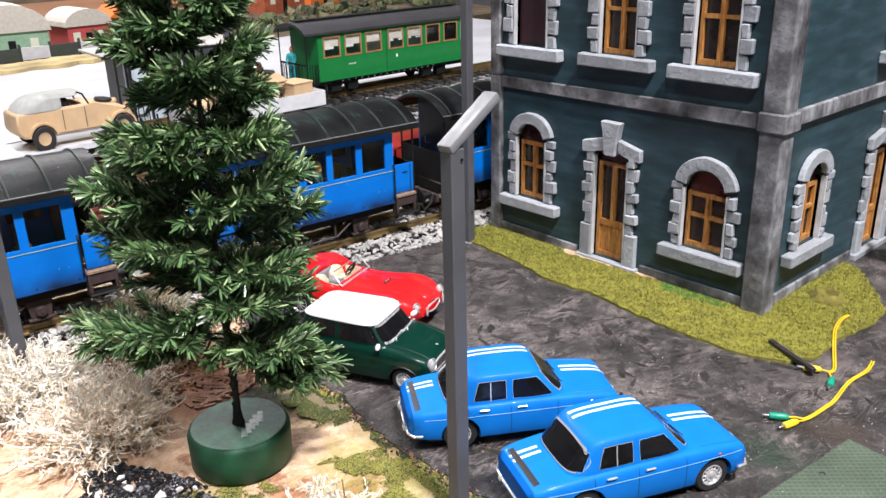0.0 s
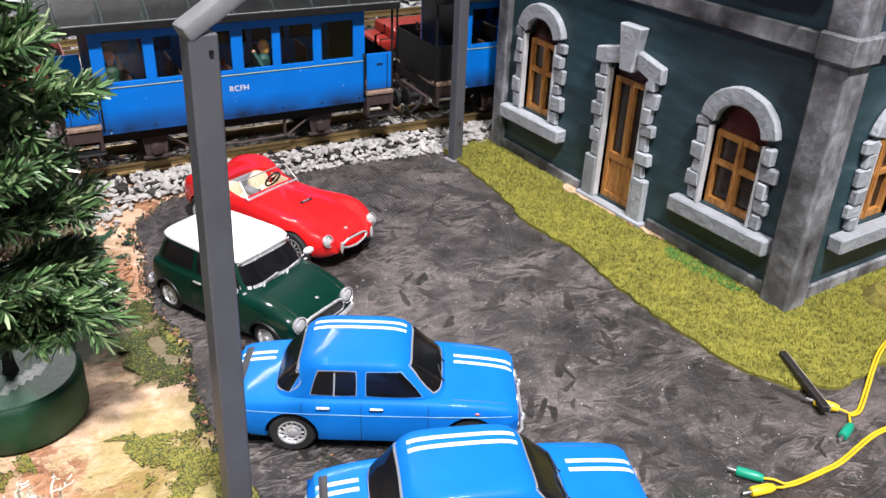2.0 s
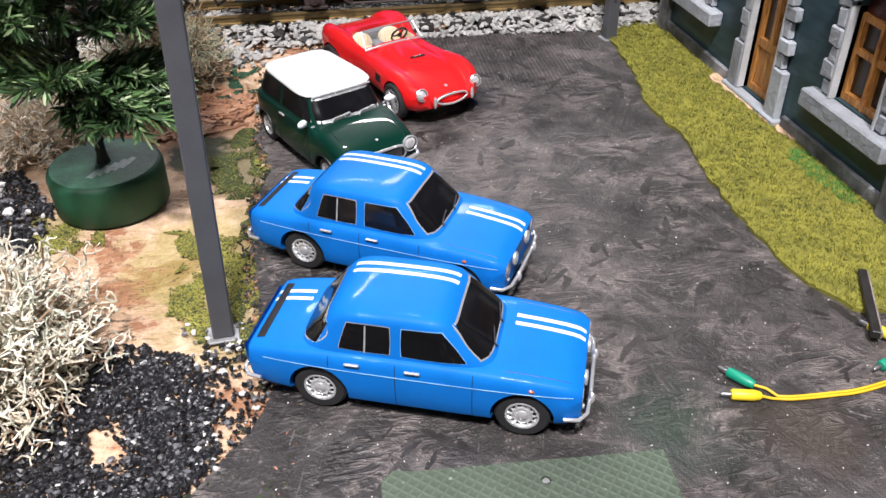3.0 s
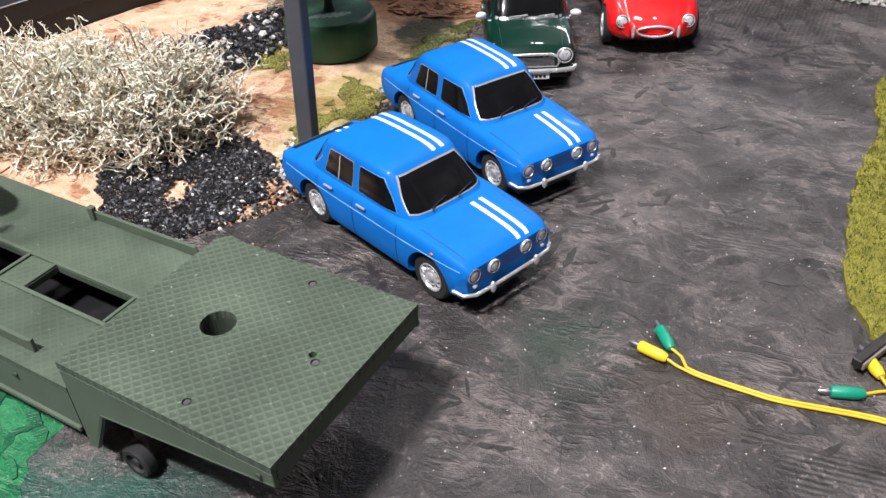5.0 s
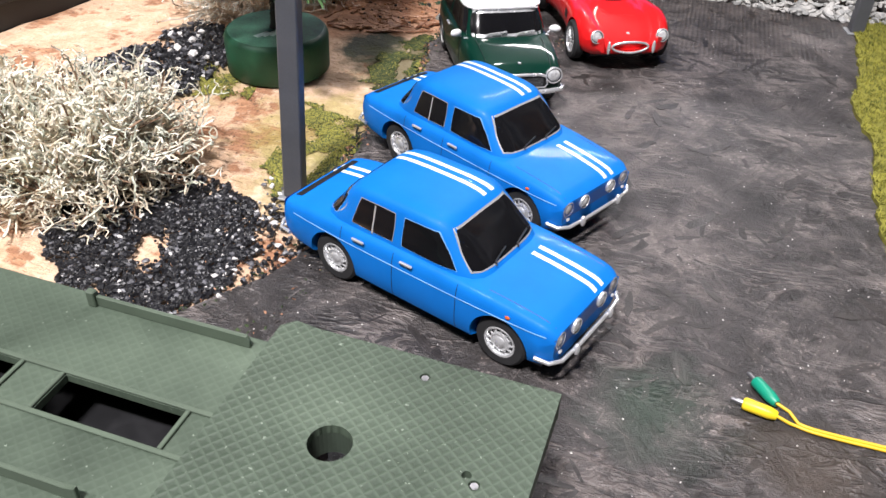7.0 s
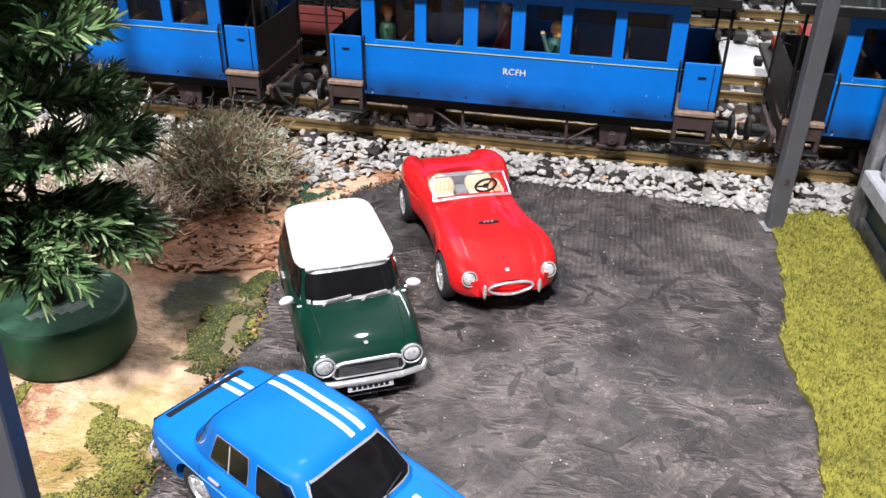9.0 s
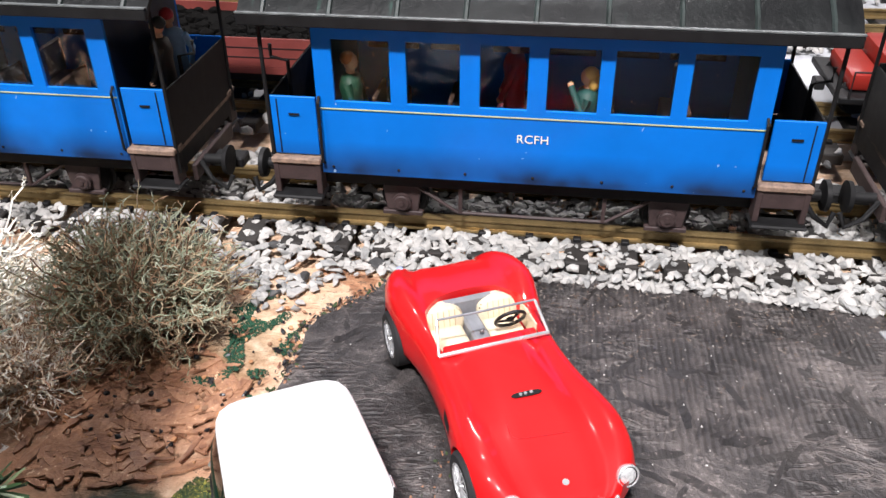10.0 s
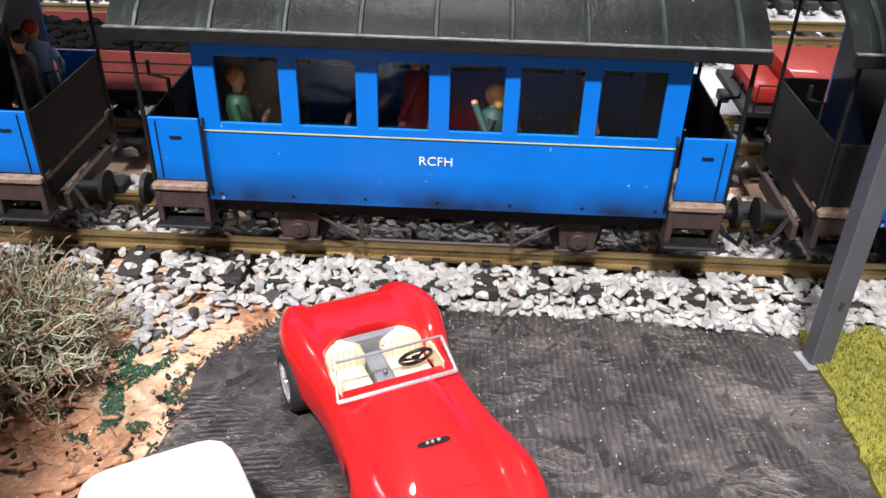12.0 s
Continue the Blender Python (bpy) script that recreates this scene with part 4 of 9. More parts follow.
def quoins(window, side, edge, z0, z1, place, seed, step=0.0115):
    """A column of rough blocks beside an opening; edge: the opening's side, side: which way they reach."""
    rnd = random.Random(seed)
    z, k = z0, 0
    while z < z1 - 0.004:
        h = min(rnd.uniform(0.85, 1.2) * step, z1 - z)
        w = (0.0125 if k % 2 else 0.0085) + rnd.uniform(-0.0012, 0.0012)
        a0, a1 = sorted((edge, edge + side * w))
        bm = prism(wonky(rect(a0, a1, z + 0.0004, z + h - 0.0004), rnd, 0.0009), 0.0001, 0.0045 + rnd.uniform(0, 0.0022), place, 0.0010)
        part("surround_stone", bm, block_stone, window)
        z += h
        k += 1


def arch_stones(window, a0, a1, z1, rise, place, seed, n=1, thick=0.0105):
    """The flat arch over a window: one bent lintel."""
    c, half = (a0 + a1) / 2, (a1 - a0) / 2 + 0.0105
    m = 14
    ts = [math.pi * (0.04 + 0.92 * k / m) for k in range(m + 1)]
    rnd = random.Random(seed)
    outer = [(c + half * math.cos(t) * 1.0, z1 + (rise + thick) * math.sin(t) + rnd.uniform(-0.0004, 0.0004)) for t in ts]
    inner = [(c + (half - 0.0125) * math.cos(t), z1 - 0.002 + rise * math.sin(t)) for t in reversed(ts)]
    bm = bmesh.new()
    lo = [[bm.verts.new(place(a, z, d)) for a, z in outer + inner] for d in (0.0001, 0.0065)]
    k = m + 1
    for i in range(m):
        o0, o1, i0, i1 = i, i + 1, 2 * k - 1 - i, 2 * k - 2 - i
        bm.faces.new([lo[1][j] for j in (o0, o1, i1, i0)])
        bm.faces.new([lo[0][j] for j in (o0, o1, i1, i0)])
        bm.faces.new((lo[0][o0], lo[0][o1], lo[1][o1], lo[1][o0]))
        bm.faces.new((lo[0][i0], lo[0][i1], lo[1][i1], lo[1][i0]))
    for j in ((0, 2 * k - 1), (m, m + 1)):
        bm.faces.new((lo[0][j[0]], lo[0][j[1]], lo[1][j[1]], lo[1][j[0]]))
    bmesh.ops.recalc_face_normals(bm, faces=bm.faces)
    bmesh.ops.bevel(bm, geom=[e for e in bm.edges if e.calc_face_angle(0) > 0.9], offset=0.0009, segments=1, affect="EDGES")
    part("arch_stone", bm, block_stone, window)


def casement(a0, a1, z0, z1, place, rise=0.0, split=0.58, name="window", glass=None, low=0.0):
    """A wooden casement window of two leaves with cross bars, set back in its opening."""
    d0, d1 = -0.0065, -0.0030
    w = 0.0036
    rnd = random.Random(int(a0 * 1e5))
    c = (a0 + a1) / 2
    zt = z1 - 0.004 if rise else z1
    zc = z0 + (zt - z0) * split
    holes = [rect(e0, e1, f0, f1) for e0, e1 in ((a0 + w, c - 0.0026), (c + 0.0026, a1 - w)) for f0, f1 in ((z0 + 0.005, zc - 0.0017), (zc + 0.0017, zt - 0.0042))]
    bm = prism(rect(a0 + 0.0003, a1 - 0.0003, z0 + 0.0002, zt), d0, d1, place)
    bm = cut(bm, [prism(wonky(h, rnd, 0.0004), d0 - 0.01, d1 + 0.01, place) for h in holes])
    add(bm, prism(rect(c - 0.0014, c + 0.0014, z0 + 0.0002, zt), d1 - 0.001, d1 + 0.0008, place))
    win = part(name, bm, window_wood, house)
    part("pane", prism(rect(a0 + 0.001, a1 - 0.001, z0 + 0.001, zt - 0.001), -0.0072, -0.0066, place), glass or dark_pane, win)
    if rise:
        part("pane", prism(arched(a0 + 0.0004, a1 - 0.0004, zt + 0.0003, z1, rise), -0.0072, -0.0052, place), red_head, win, "brown-red arched top pane")
    return win


def sill(window, a0, a1, z0, z1, place, seed):
    rnd = random.Random(seed)
    part("sill", prism(wonky(rect(a0, a1, z0, z1), rnd, 0.0006), 0.0001, 0.0115, place, 0.0012), block_stone, window)


def reveals(window, a0, a1, z0, z1, place):
    """White painted stone cheek inside the opening."""
    for e, s in ((a0, -1), (a1, 1)):
        lo, hi = sorted((e, e + s * 0.0018))
        part("reveal", prism(rect(lo, hi, z0, z1), -0.008, 0.0052, place), reveal_paint, window)


for n, (_, a0, a1, z0, z1, r) in enumerate(FRONT_LOW):
    w = casement(a0, a1, z0, z1, front_x, r)
    reveals(w, a0, a1, z0, z1, front_x)
    quoins(w, -1, a0 - 0.0019, z0, z1 + 0.004, front_x, 10 + n)
    quoins(w, 1, a1 + 0.0019, z0, z1 + 0.004, front_x, 20 + n)
    arch_stones(w, a0, a1, z1 + 0.003, r - 0.003, front_x, n)
    sill(w, a0 - 0.022, a1 + 0.021, z0 - 0.0125, z0 - 0.0005, front_x, n)
w = casement(*SIDE_LOW[1:5], front_y, SIDE_LOW[5])
reveals(w, *SIDE_LOW[1:5], front_y)
quoins(w, -1, SIDE_LOW[1] - 0.0019, 0.05, SIDE_LOW[4] + 0.004, front_y, 31)
quoins(w, 1, SIDE_LOW[2] + 0.0019, 0.05, SIDE_LOW[4] + 0.004, front_y, 32)
arch_stones(w, SIDE_LOW[1], SIDE_LOW[2], SIDE_LOW[4] + 0.003, SIDE_LOW[5] - 0.003, front_y, 4)
sill(w, SIDE_LOW[1] - 0.022, SIDE_LOW[2] + 0.022, 0.0375, 0.0495, front_y, 5)
for n, (a0, a1, z0, z1) in enumerate(FRONT_UP):
    if n == 0:
        w = part("window", prism(rect(a0, a1, z0, z1), -0.0075, -0.0045, front_x), maroon, house, "blind window filled with a maroon panel")
    else:
        w = casement(a0, a1, z0, z1, front_x, 0, 0.42)
    reveals(w, a0, a1, z0, z1, front_x)
    quoins(w, -1, a0 - 0.0019, z0, z1, front_x, 40 + n, 0.0128)
    quoins(w, 1, a1 + 0.0019, z0, z1, front_x, 50 + n, 0.0128)
    part("lintel", prism(wonky(rect(a0 - 0.014, a1 + 0.014, z1 + 0.0004, z1 + 0.014), random.Random(n), 0.0006), 0.0001, 0.006, front_x, 0.001), block_stone, w)
    sill(w, a0 - 0.022, a1 + 0.022, z0 - 0.0125, z0 - 0.0005, front_x, 60 + n)
a0, a1, z0, z1 = SIDE_UP[0]
w = casement(a0, a1, z0, z1, front_y, 0, 0.42)
quoins(w, -1, a0 - 0.0019, z0, z1, front_y, 71, 0.0128)
quoins(w, 1, a1 + 0.0019, z0, z1, front_y, 72, 0.0128)
sill(w, a0 - 0.022, a1 + 0.022, z0 - 0.0125, z0 - 0.0005, front_y, 73)


def door(a0, a1, z0, z1, place, seed):
    """A panelled wooden door with two tall panes, a dark fanlight, block jambs and a keyed lintel."""
    zt = z1 - 0.010
    c = (a0 + a1) / 2
    zp = z0 + 0.36 * (zt - z0)
    bm = prism(rect(a0 + 0.0003, a1 - 0.0003, z0, zt), -0.0065, -0.0028, place)
    bm = cut(bm, [prism(h, -0.02, 0.01, place) for h in (rect(a0 + 0.0042, c - 0.0026, zp + 0.003, zt - 0.0045), rect(c + 0.0026, a1 - 0.0042, zp + 0.003, zt - 0.0045), rect(a0 + 0.0042, a1 - 0.0042, z0 + 0.005, zp - 0.003))])
    d = part("door", bm, window_wood, house, "orange wooden door with two tall panes")
    part("door_panel", prism(rect(a0 + 0.0035, a1 - 0.0035, z0 + 0.0045, zp - 0.0022), -0.0064, -0.0045, place, 0.0004), window_wood, d)
    for e0, e1 in ((a0 + 0.0035, c - 0.002), (c + 0.002, a1 - 0.0035)):
        part("pane", prism(rect(e0, e1, zp + 0.002, zt - 0.004), -0.0068, -0.0060, place), dark_pane, d)
    part("fanlight", prism(rect(a0 + 0.0003, a1 - 0.0003, zt + 0.0004, z1), -0.0068, -0.0050, place), red_head, d, "dark brown panel over the door")
    reveals(d, a0, a1, z0, z1 - 0.004, place)
    for e, s in ((a0 - 0.0019, -1), (a1 + 0.0019, 1)):
        quoins(d, s, e, z0 + 0.034, z1 + 0.002, place, seed + s)
        lo, hi = sorted((e, e + s * 0.0135))
        part("jamb_stone", prism(wonky(rect(lo, hi, z0 - 0.003, z0 + 0.0335), random.Random(seed), 0.0006), 0.0001, 0.0060, place, 0.001), block_stone, d)
    part("step", prism(rect(a0 - 0.019, a1 + 0.019, 0.0005, z0 - 0.001), 0.0001, 0.0085, place, 0.0008), block_stone, d)
    for s in (-1, 1):
        e = c + s * 0.0085
        f = (a0 if s < 0 else a1) + s * 0.0160
        poly = [(e, z1 + 0.0030), (e, z1 + 0.0165), (f, z1 + 0.010), (f, z1 - 0.0025), (f - s * 0.012, z1 - 0.0010)]
        part("lintel_stone", prism(wonky(poly, random.Random(seed + s), 0.0004), 0.0001, 0.0066, place, 0.001), block_stone, d)
    part("keystone", prism([(c - 0.0068, z1 + 0.003 - 0.004), (c + 0.0068, z1 + 0.003 - 0.004), (c + 0.0085, z1 + 0.020), (c + 0.0120, z1 + 0.0335), (c - 0.0120, z1 + 0.0335), (c - 0.0085, z1 + 0.020)], 0.0002, 0.0088, place, 0.0010), block_stone, d)


door(*FRONT_DOOR, front_x, 80)
door(*SIDE_DOOR, front_y, 90)

# ---- railway ----
def coach_blue(name, col):
    """Satin blue paint with soot towards the sill in patches."""
    s = Nodes(name)
    z = s.axis(2)
    soot = s.math("MULTIPLY", s.math("MULTIPLY", s.math("SUBTRACT", 0.073, z), 60.0, True), s.ramp(s.noise(15.0, 3, 0.55), (0.36, (0.30, 0.30, 0.30)), (0.58, (1, 1, 1))), True)
    chips = s.math("GREATER_THAN", s.noise(230.0, 2), 0.735)
    c = s.ramp(s.noise(25.0, 4), (0.3, shade(col, 0.9)), (0.7, shade(col, 1.08)))
    c = s.mix(s.math("MULTIPLY", soot, 0.9), c, (0.008, 0.009, 0.013))
    c = s.mix(s.math("MULTIPLY", chips, 0.5), c, (0.35, 0.5, 0.7))
    s.bump(s.noise(400.0, 3), 0.06, 0.0004)
    s.put(s.bsdf.inputs["Specular IOR Level"], 0.2)
    return s.done(c, s.math("ADD", s.math("MULTIPLY", soot, 0.3), 0.4), 0, 0.05)


def roof_felt():
    s = Nodes("black_green_roof")
    big, streak = s.noise(30.0, 5), s.noise(1.0, 4, 0.6, s.scaled(200, 25, 25))
    c = s.ramp(big, (0.3, (0.004, 0.0045, 0.005)), (0.65, (0.012, 0.014, 0.014)))
    c = s.mix(s.math("MULTIPLY", s.ramp(s.math("MULTIPLY", streak, big), (0.31, (0, 0, 0)), (0.39, (1, 1, 1))), 0.40), c, (0.030, 0.095, 0.072))
    c = s.mix(s.math("GREATER_THAN", s.noise(300.0, 2), 0.765), c, (0.6, 0.6, 0.58))
    s.bump(s.math("ADD", big, s.math("MULTIPLY", s.noise(160.0, 4, 0.7), 0.6)), 0.6, 0.0012)
    s.put(s.bsdf.inputs["Specular IOR Level"], 0.22)
    return s.done(c, s.math("ADD", s.math("MULTIPLY", streak, 0.25), 0.26))


coach_paint = coach_blue("coach_blue", (0.001, 0.145, 0.57))
roof_black = roof_felt()
roof_rib = plain("worn_green_rib", (0.020, 0.029, 0.027), 0.5, var=0.7, scale=90, bump=0.4)
iron_black = plain("black_iron", (0.009, 0.009, 0.0095), 0.6, 0.0, var=0.4, scale=150, bump=0.2)
iron_black.node_tree.nodes["Principled BSDF"].inputs["Specular IOR Level"].default_value = 0.22
rust_brown = plain("rust_brown_iron", (0.038, 0.023, 0.022), 0.65, var=0.4, scale=150, bump=0.4)
old_plank = plain("grey_brown_plank", (0.22, 0.15, 0.11), 0.8, var=0.6, scale=180, bump=0.8)
brass_rail = plain("tarnished_brass_rail", (0.23, 0.165, 0.075), 0.36, 0.6, var=0.45, scale=40, bump=0.2)
sleeper_dark = plain("dark_sleeper", (0.022, 0.019, 0.017), 0.8, var=0.5, scale=120, bump=0.6)
yellow_line = plain("pale_yellow_line", (0.42, 0.47, 0.24), 0.5, var=0.1)
letter_white = plain("cream_lettering", (0.75, 0.76, 0.62), 0.5, var=0.05)
seat_brown = plain("brown_bench_seat", (0.055, 0.030, 0.020), 0.7, var=0.3)
inner_dark = plain("dark_coach_lining", (0.024, 0.019, 0.016), 0.7, var=0.3)
steel = plain("worn_steel", (0.30, 0.30, 0.31), 0.4, 0.9, var=0.3, scale=200)
doll_skin = plain("figure_flesh", (0.62, 0.33, 0.2), 0.6, var=0.08)

RAIL_TOP = 0.0195
TRAIN = (0.3108, 0.8035, -4.39)


def on_train(u):
    c, s = math.cos(radians(TRAIN[2])), math.sin(radians(TRAIN[2]))
    return pose(TRAIN[0] + c * u, TRAIN[1] + s * u, 0, 0, 0, TRAIN[2])


def figure(name, label, m, coat, hair, raised=False, standing=False, size=1.0):
    """A little painted figure, one mesh."""
    bm = blank()
    h = 0.0 if standing else -0.016
    add(bm, lathe([(0.0, 0.018 + h), (0.006, 0.018 + h), (0.0072, 0.026 + h), (0.0066, 0.036 + h), (0.0078, 0.041 + h), (0.0062, 0.0455 + h), (0.0022, 0.047 + h), (0.0, 0.047 + h)], 12, Matrix.Diagonal((0.72, 1, 1, 1))), None, 0)
    add(bm, lathe([(0.0, 0.046 + h), (0.0020, 0.046 + h), (0.0020, 0.049 + h), (0.0, 0.049 + h)], 8), None, 1)
    add(bm, ball(0.0036, Matrix.Translation((0.0004, 0, 0.0522 + h)), 2, (0.95, 0.85, 1.2)), None, 1)
    add(bm, ball(0.0039, Matrix.Translation((-0.0009, 0, 0.0538 + h)), 2, (0.95, 0.95, 0.85)), None, 2)
    for s in (-1, 1):
        hand = (0.0080, s * 0.004, 0.0495 + h) if raised and s > 0 else (0.006, s * 0.006, 0.026 + h)
        add(bm, tube([(0, s * 0.0070, 0.0435 + h), (0.002, s * 0.0095, 0.036 + h), hand], 0.0021, 8, 0.0015), None, 0)
        add(bm, ball(0.0018, Matrix.Translation(hand), 1), None, 1)
        if standing:
            add(bm, tube([(0, s * 0.003, 0.020), (0.0005, s * 0.0035, 0.010), (0, s * 0.0036, 0.0006)], 0.0030, 8, 0.0024), None, 3)
    if raised:
        add(bm, ball(0.0040, Matrix.Translation((-0.0024, 0, 0.0500 + h)), 2, (0.75, 1.0, 1.25)), None, 2)
    if standing:
        add(bm, cyl(0.0075, 0.0012, None, 16), None, 3)
    else:
        add(bm, box(-0.005, 0.008, -0.006, 0.006, 0.0, 0.004, 0.001), None, 3)
    bmesh.ops.scale(bm, vec=(size,) * 3, verts=bm.verts)
    ob = part(name, bm, [coat, doll_skin, hair, coat], None, smooth=50, m=m)
    return tagged(ob, label, "figurine")


WINDOWS = [(0.0095, 0.0386), (0.0468, 0.0735), (0.0833, 0.1068), (0.1161, 0.1408), (0.1476, 0.1761), (0.1835, 0.2126)]
LENGTH, WIDTH, SILL, EAVES, PLAT = 0.2229, 0.086, 0.0540, 0.1400, 0.0264


def coach(u, label, gate_mat, marks=True):
    """A four-wheeled coach with open end platforms, standing at u along the front track."""
    c = thing("passenger_coach", label, "railway coach", on_train(u), "coaches of the blue train")
    holes = lambda: [prism(rect(a, b, 0.0950, 0.1275), -0.01, 0.01, front_y) for a, b in WINDOWS]  # noqa: E731
    for y, sgn in ((0.0, 1), (WIDTH - 0.002, 1)):
        side = cut(box(0, LENGTH, y, y + 0.002, SILL, EAVES), [prism(rect(a, b, 0.0950, 0.1275), -y - 0.01, -y + 0.01, front_y) for a, b in WINDOWS])
        w = part("side_wall", side, coach_paint, c)
        for a, b in WINDOWS:
            # far panes get an added dark tint so the inside looks unlit
            pane = part("pane", box(a - 0.0008, b + 0.0008, y + 0.0022 - (0.0032 if y else 0), y + 0.0026 - (0.0032 if y else 0), 0.0942, 0.1283), dim_far_pane if y else film_pane, w, "far pane with a dark tint added to dim the inside" if y else "crinkled clear film pane")
            pane.visible_shadow = False
        if y == 0.0:
            part("waist_line", box(0.0006, LENGTH - 0.0006, -0.0006, -0.0001, 0.0909, 0.0914), yellow_line, w, "pale yellow waist line")
            for k in range(7):
                x = 0.006 + k * 0.0352
                part("bolt", ball(0.0009, Matrix.Translation((x, -0.0002, 0.0578)), 1, (1, 0.6, 1)), iron_black, w)
            if marks:
                words("RCFH", 0.0064, pose(0.1105, -0.0004, 0.0795, 90, 0, 0), letter_white, w, "lettering", 0.0001, 1.05)
    for x in (0.0, LENGTH - 0.002):
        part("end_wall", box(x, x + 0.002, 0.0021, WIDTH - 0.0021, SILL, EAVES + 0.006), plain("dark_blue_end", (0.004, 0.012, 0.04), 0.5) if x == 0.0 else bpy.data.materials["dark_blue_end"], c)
    part("floor", box(0.0021, LENGTH - 0.0021, 0.0021, WIDTH - 0.0021, SILL - 0.001, SILL + 0.003), inner_dark, c)
    for k in range(5):
        x = 0.028 + k * 0.0395
        for y in (0.008, 0.050):
            seat = box(x - 0.007, x + 0.007, y, y + 0.028, SILL + 0.0035, SILL + 0.020, 0.001)
            add(seat, box(x - 0.0012, x + 0.0012, y, y + 0.028, SILL + 0.0205, SILL + 0.041, 0.001))
            part("bench", seat, seat_brown, c)
    # the arched roof with its battens
    n = 14
    def arch_z(t):
        return EAVES + 0.0205 * math.sin(math.pi * t) ** 0.75
    bm = bmesh.new()
    rows = []
    for x in (-0.0335, LENGTH + 0.0295):
        top = [bm.verts.new((x, -0.0075 + (WIDTH + 0.015) * k / n, arch_z(k / n))) for k in range(n + 1)]
        low = [bm.verts.new((x, -0.0075 + (WIDTH + 0.015) * k / n, arch_z(k / n) - 0.0035)) for k in range(n + 1)]
        bm.faces.new(top + low[::-1])
        rows.append((top, low))
    for k in range(n):
        for j in (0, 1):
            bm.faces.new((rows[0][j][k], rows[0][j][k + 1], rows[1][j][k + 1], rows[1][j][k]))
    for k in (0, n):
        bm.faces.new((rows[0][0][k], rows[0][1][k], rows[1][1][k], rows[1][0][k]))
    roof = part("roof", bm, roof_black, c, "black arched roof", smooth=35)
    for k in range(9):
        x = -0.021 + k * 0.0326
        strip = tube([(x, -0.0075 + (WIDTH + 0.015) * j / 16, arch_z(j / 16) + 0.0004) for j in range(17)], 0.0013, 6)
        part("roof_batten", strip, roof_rib, roof)
    for y in (-0.0092, WIDTH + 0.0072):
        part("eaves_board", box(-0.0335, LENGTH + 0.0295, y, y + 0.0018, EAVES - 0.0042, EAVES + 0.0015, 0.0005), iron_black, roof)
        part("worn_edge", box(-0.0335, LENGTH + 0.0295, y - 0.0003, y + 0.0021, EAVES + 0.0016, EAVES + 0.0022), plain("worn_pale_edge", (0.10, 0.11, 0.11), 0.5, var=0.7, scale=120) if "worn_pale_edge" not in bpy.data.materials else bpy.data.materials["worn_pale_edge"], roof, "pale worn edge line")
    # underframe
    part("sole_bar", box(-PLAT, LENGTH + PLAT, 0.006, 0.010, 0.0450, 0.0530), iron_black, c)
    part("sole_bar", box(-PLAT, LENGTH + PLAT, WIDTH - 0.010, WIDTH - 0.006, 0.0450, 0.0530), iron_black, c)
    for x in (0.0405, 0.1835):
        for y in (0.0200, WIDTH - 0.0200):
            wheel = part("wheel", lathe([(0, -0.002), (0.0125, -0.002), (0.0137, -0.0025), (0.0137, -0.0012), (0.0122, -0.0005), (0.0118, 0.003), (0.0095, 0.003), (0.009, 0.001), (0.003, 0.001), (0.003, 0.004), (0, 0.004)], 24, pose(x, y, RAIL_TOP + 0.0121, 90 if y < 0.04 else -90)), iron_black, c, smooth=40)
        part("axle", cyl(0.002, WIDTH - 0.03, pose(x, 0.015, RAIL_TOP + 0.0121, -90), 10), steel, c)
        for y, sgn in ((0.0115, -1), (WIDTH - 0.0115, 1)):
            guard = prism([(x - 0.0120, 0.0520), (x + 0.0120, 0.0520), (x + 0.0086, 0.0275), (x - 0.0086, 0.0275)], -y - 0.0012, -y + 0.0012, front_y, 0.0004)
            add(guard, box(x - 0.0112, x + 0.0112, y - 0.0020, y + 0.0016, 0.0248, 0.0274, 0.0004))
            g = part("axle_guard", guard, rust_brown, c)
            part("axle_box", lathe([(0, 0.0048), (0.0015, 0.0048), (0.0015, 0.0040), (0.0038, 0.0040), (0.0044, 0.003), (0.0052, 0.003), (0.0052, 0.0), (0, 0)], 16, pose(x, y + sgn * 0.0008, 0.0335, 90 if sgn < 0 else -90)), rust_brown, g, smooth=40)
    for s in (-1, 1):
        mid = LENGTH / 2
        y = 0.0090
        part("truss_rod", tube([(mid + s * 0.072, y, 0.0500), (mid + s * 0.0400, y, 0.0290), (mid, y, 0.0287)], 0.0010, 6), rust_brown, c)
        part("truss_post", box(mid + s * 0.0385 - 0.0010, mid + s * 0.0385 + 0.0010, y - 0.001, y + 0.001, 0.0287, 0.0500), rust_brown, c)
    # end platforms
    for s, x in ((-1, 0.0), (1, LENGTH)):
        end = x + s * PLAT
        lo, hi = sorted((x + s * 0.0004, end))
        p = part("platform", box(lo, hi, 0.0, WIDTH, 0.0580, 0.0615, 0.0006), old_plank, c, "worn wooden end platform")
        for y in (0.0, WIDTH - 0.0016):
            part("gate", box(lo + 0.0015, hi - 0.0005, y, y + 0.0016, 0.0640, 0.0965, 0.0003), gate_mat, p)
            if y == 0.0:
                part("latch", box((lo + hi) / 2 - 0.002, (lo + hi) / 2 + 0.0035, -0.0008, -0.0002, 0.0865, 0.0875), iron_black, p)
                part("gate_edge", box(end - s * 0.0050 - 0.0003, end - s * 0.0050 + 0.0003, -0.0006, -0.0001, 0.0650, 0.0950), iron_black, p)
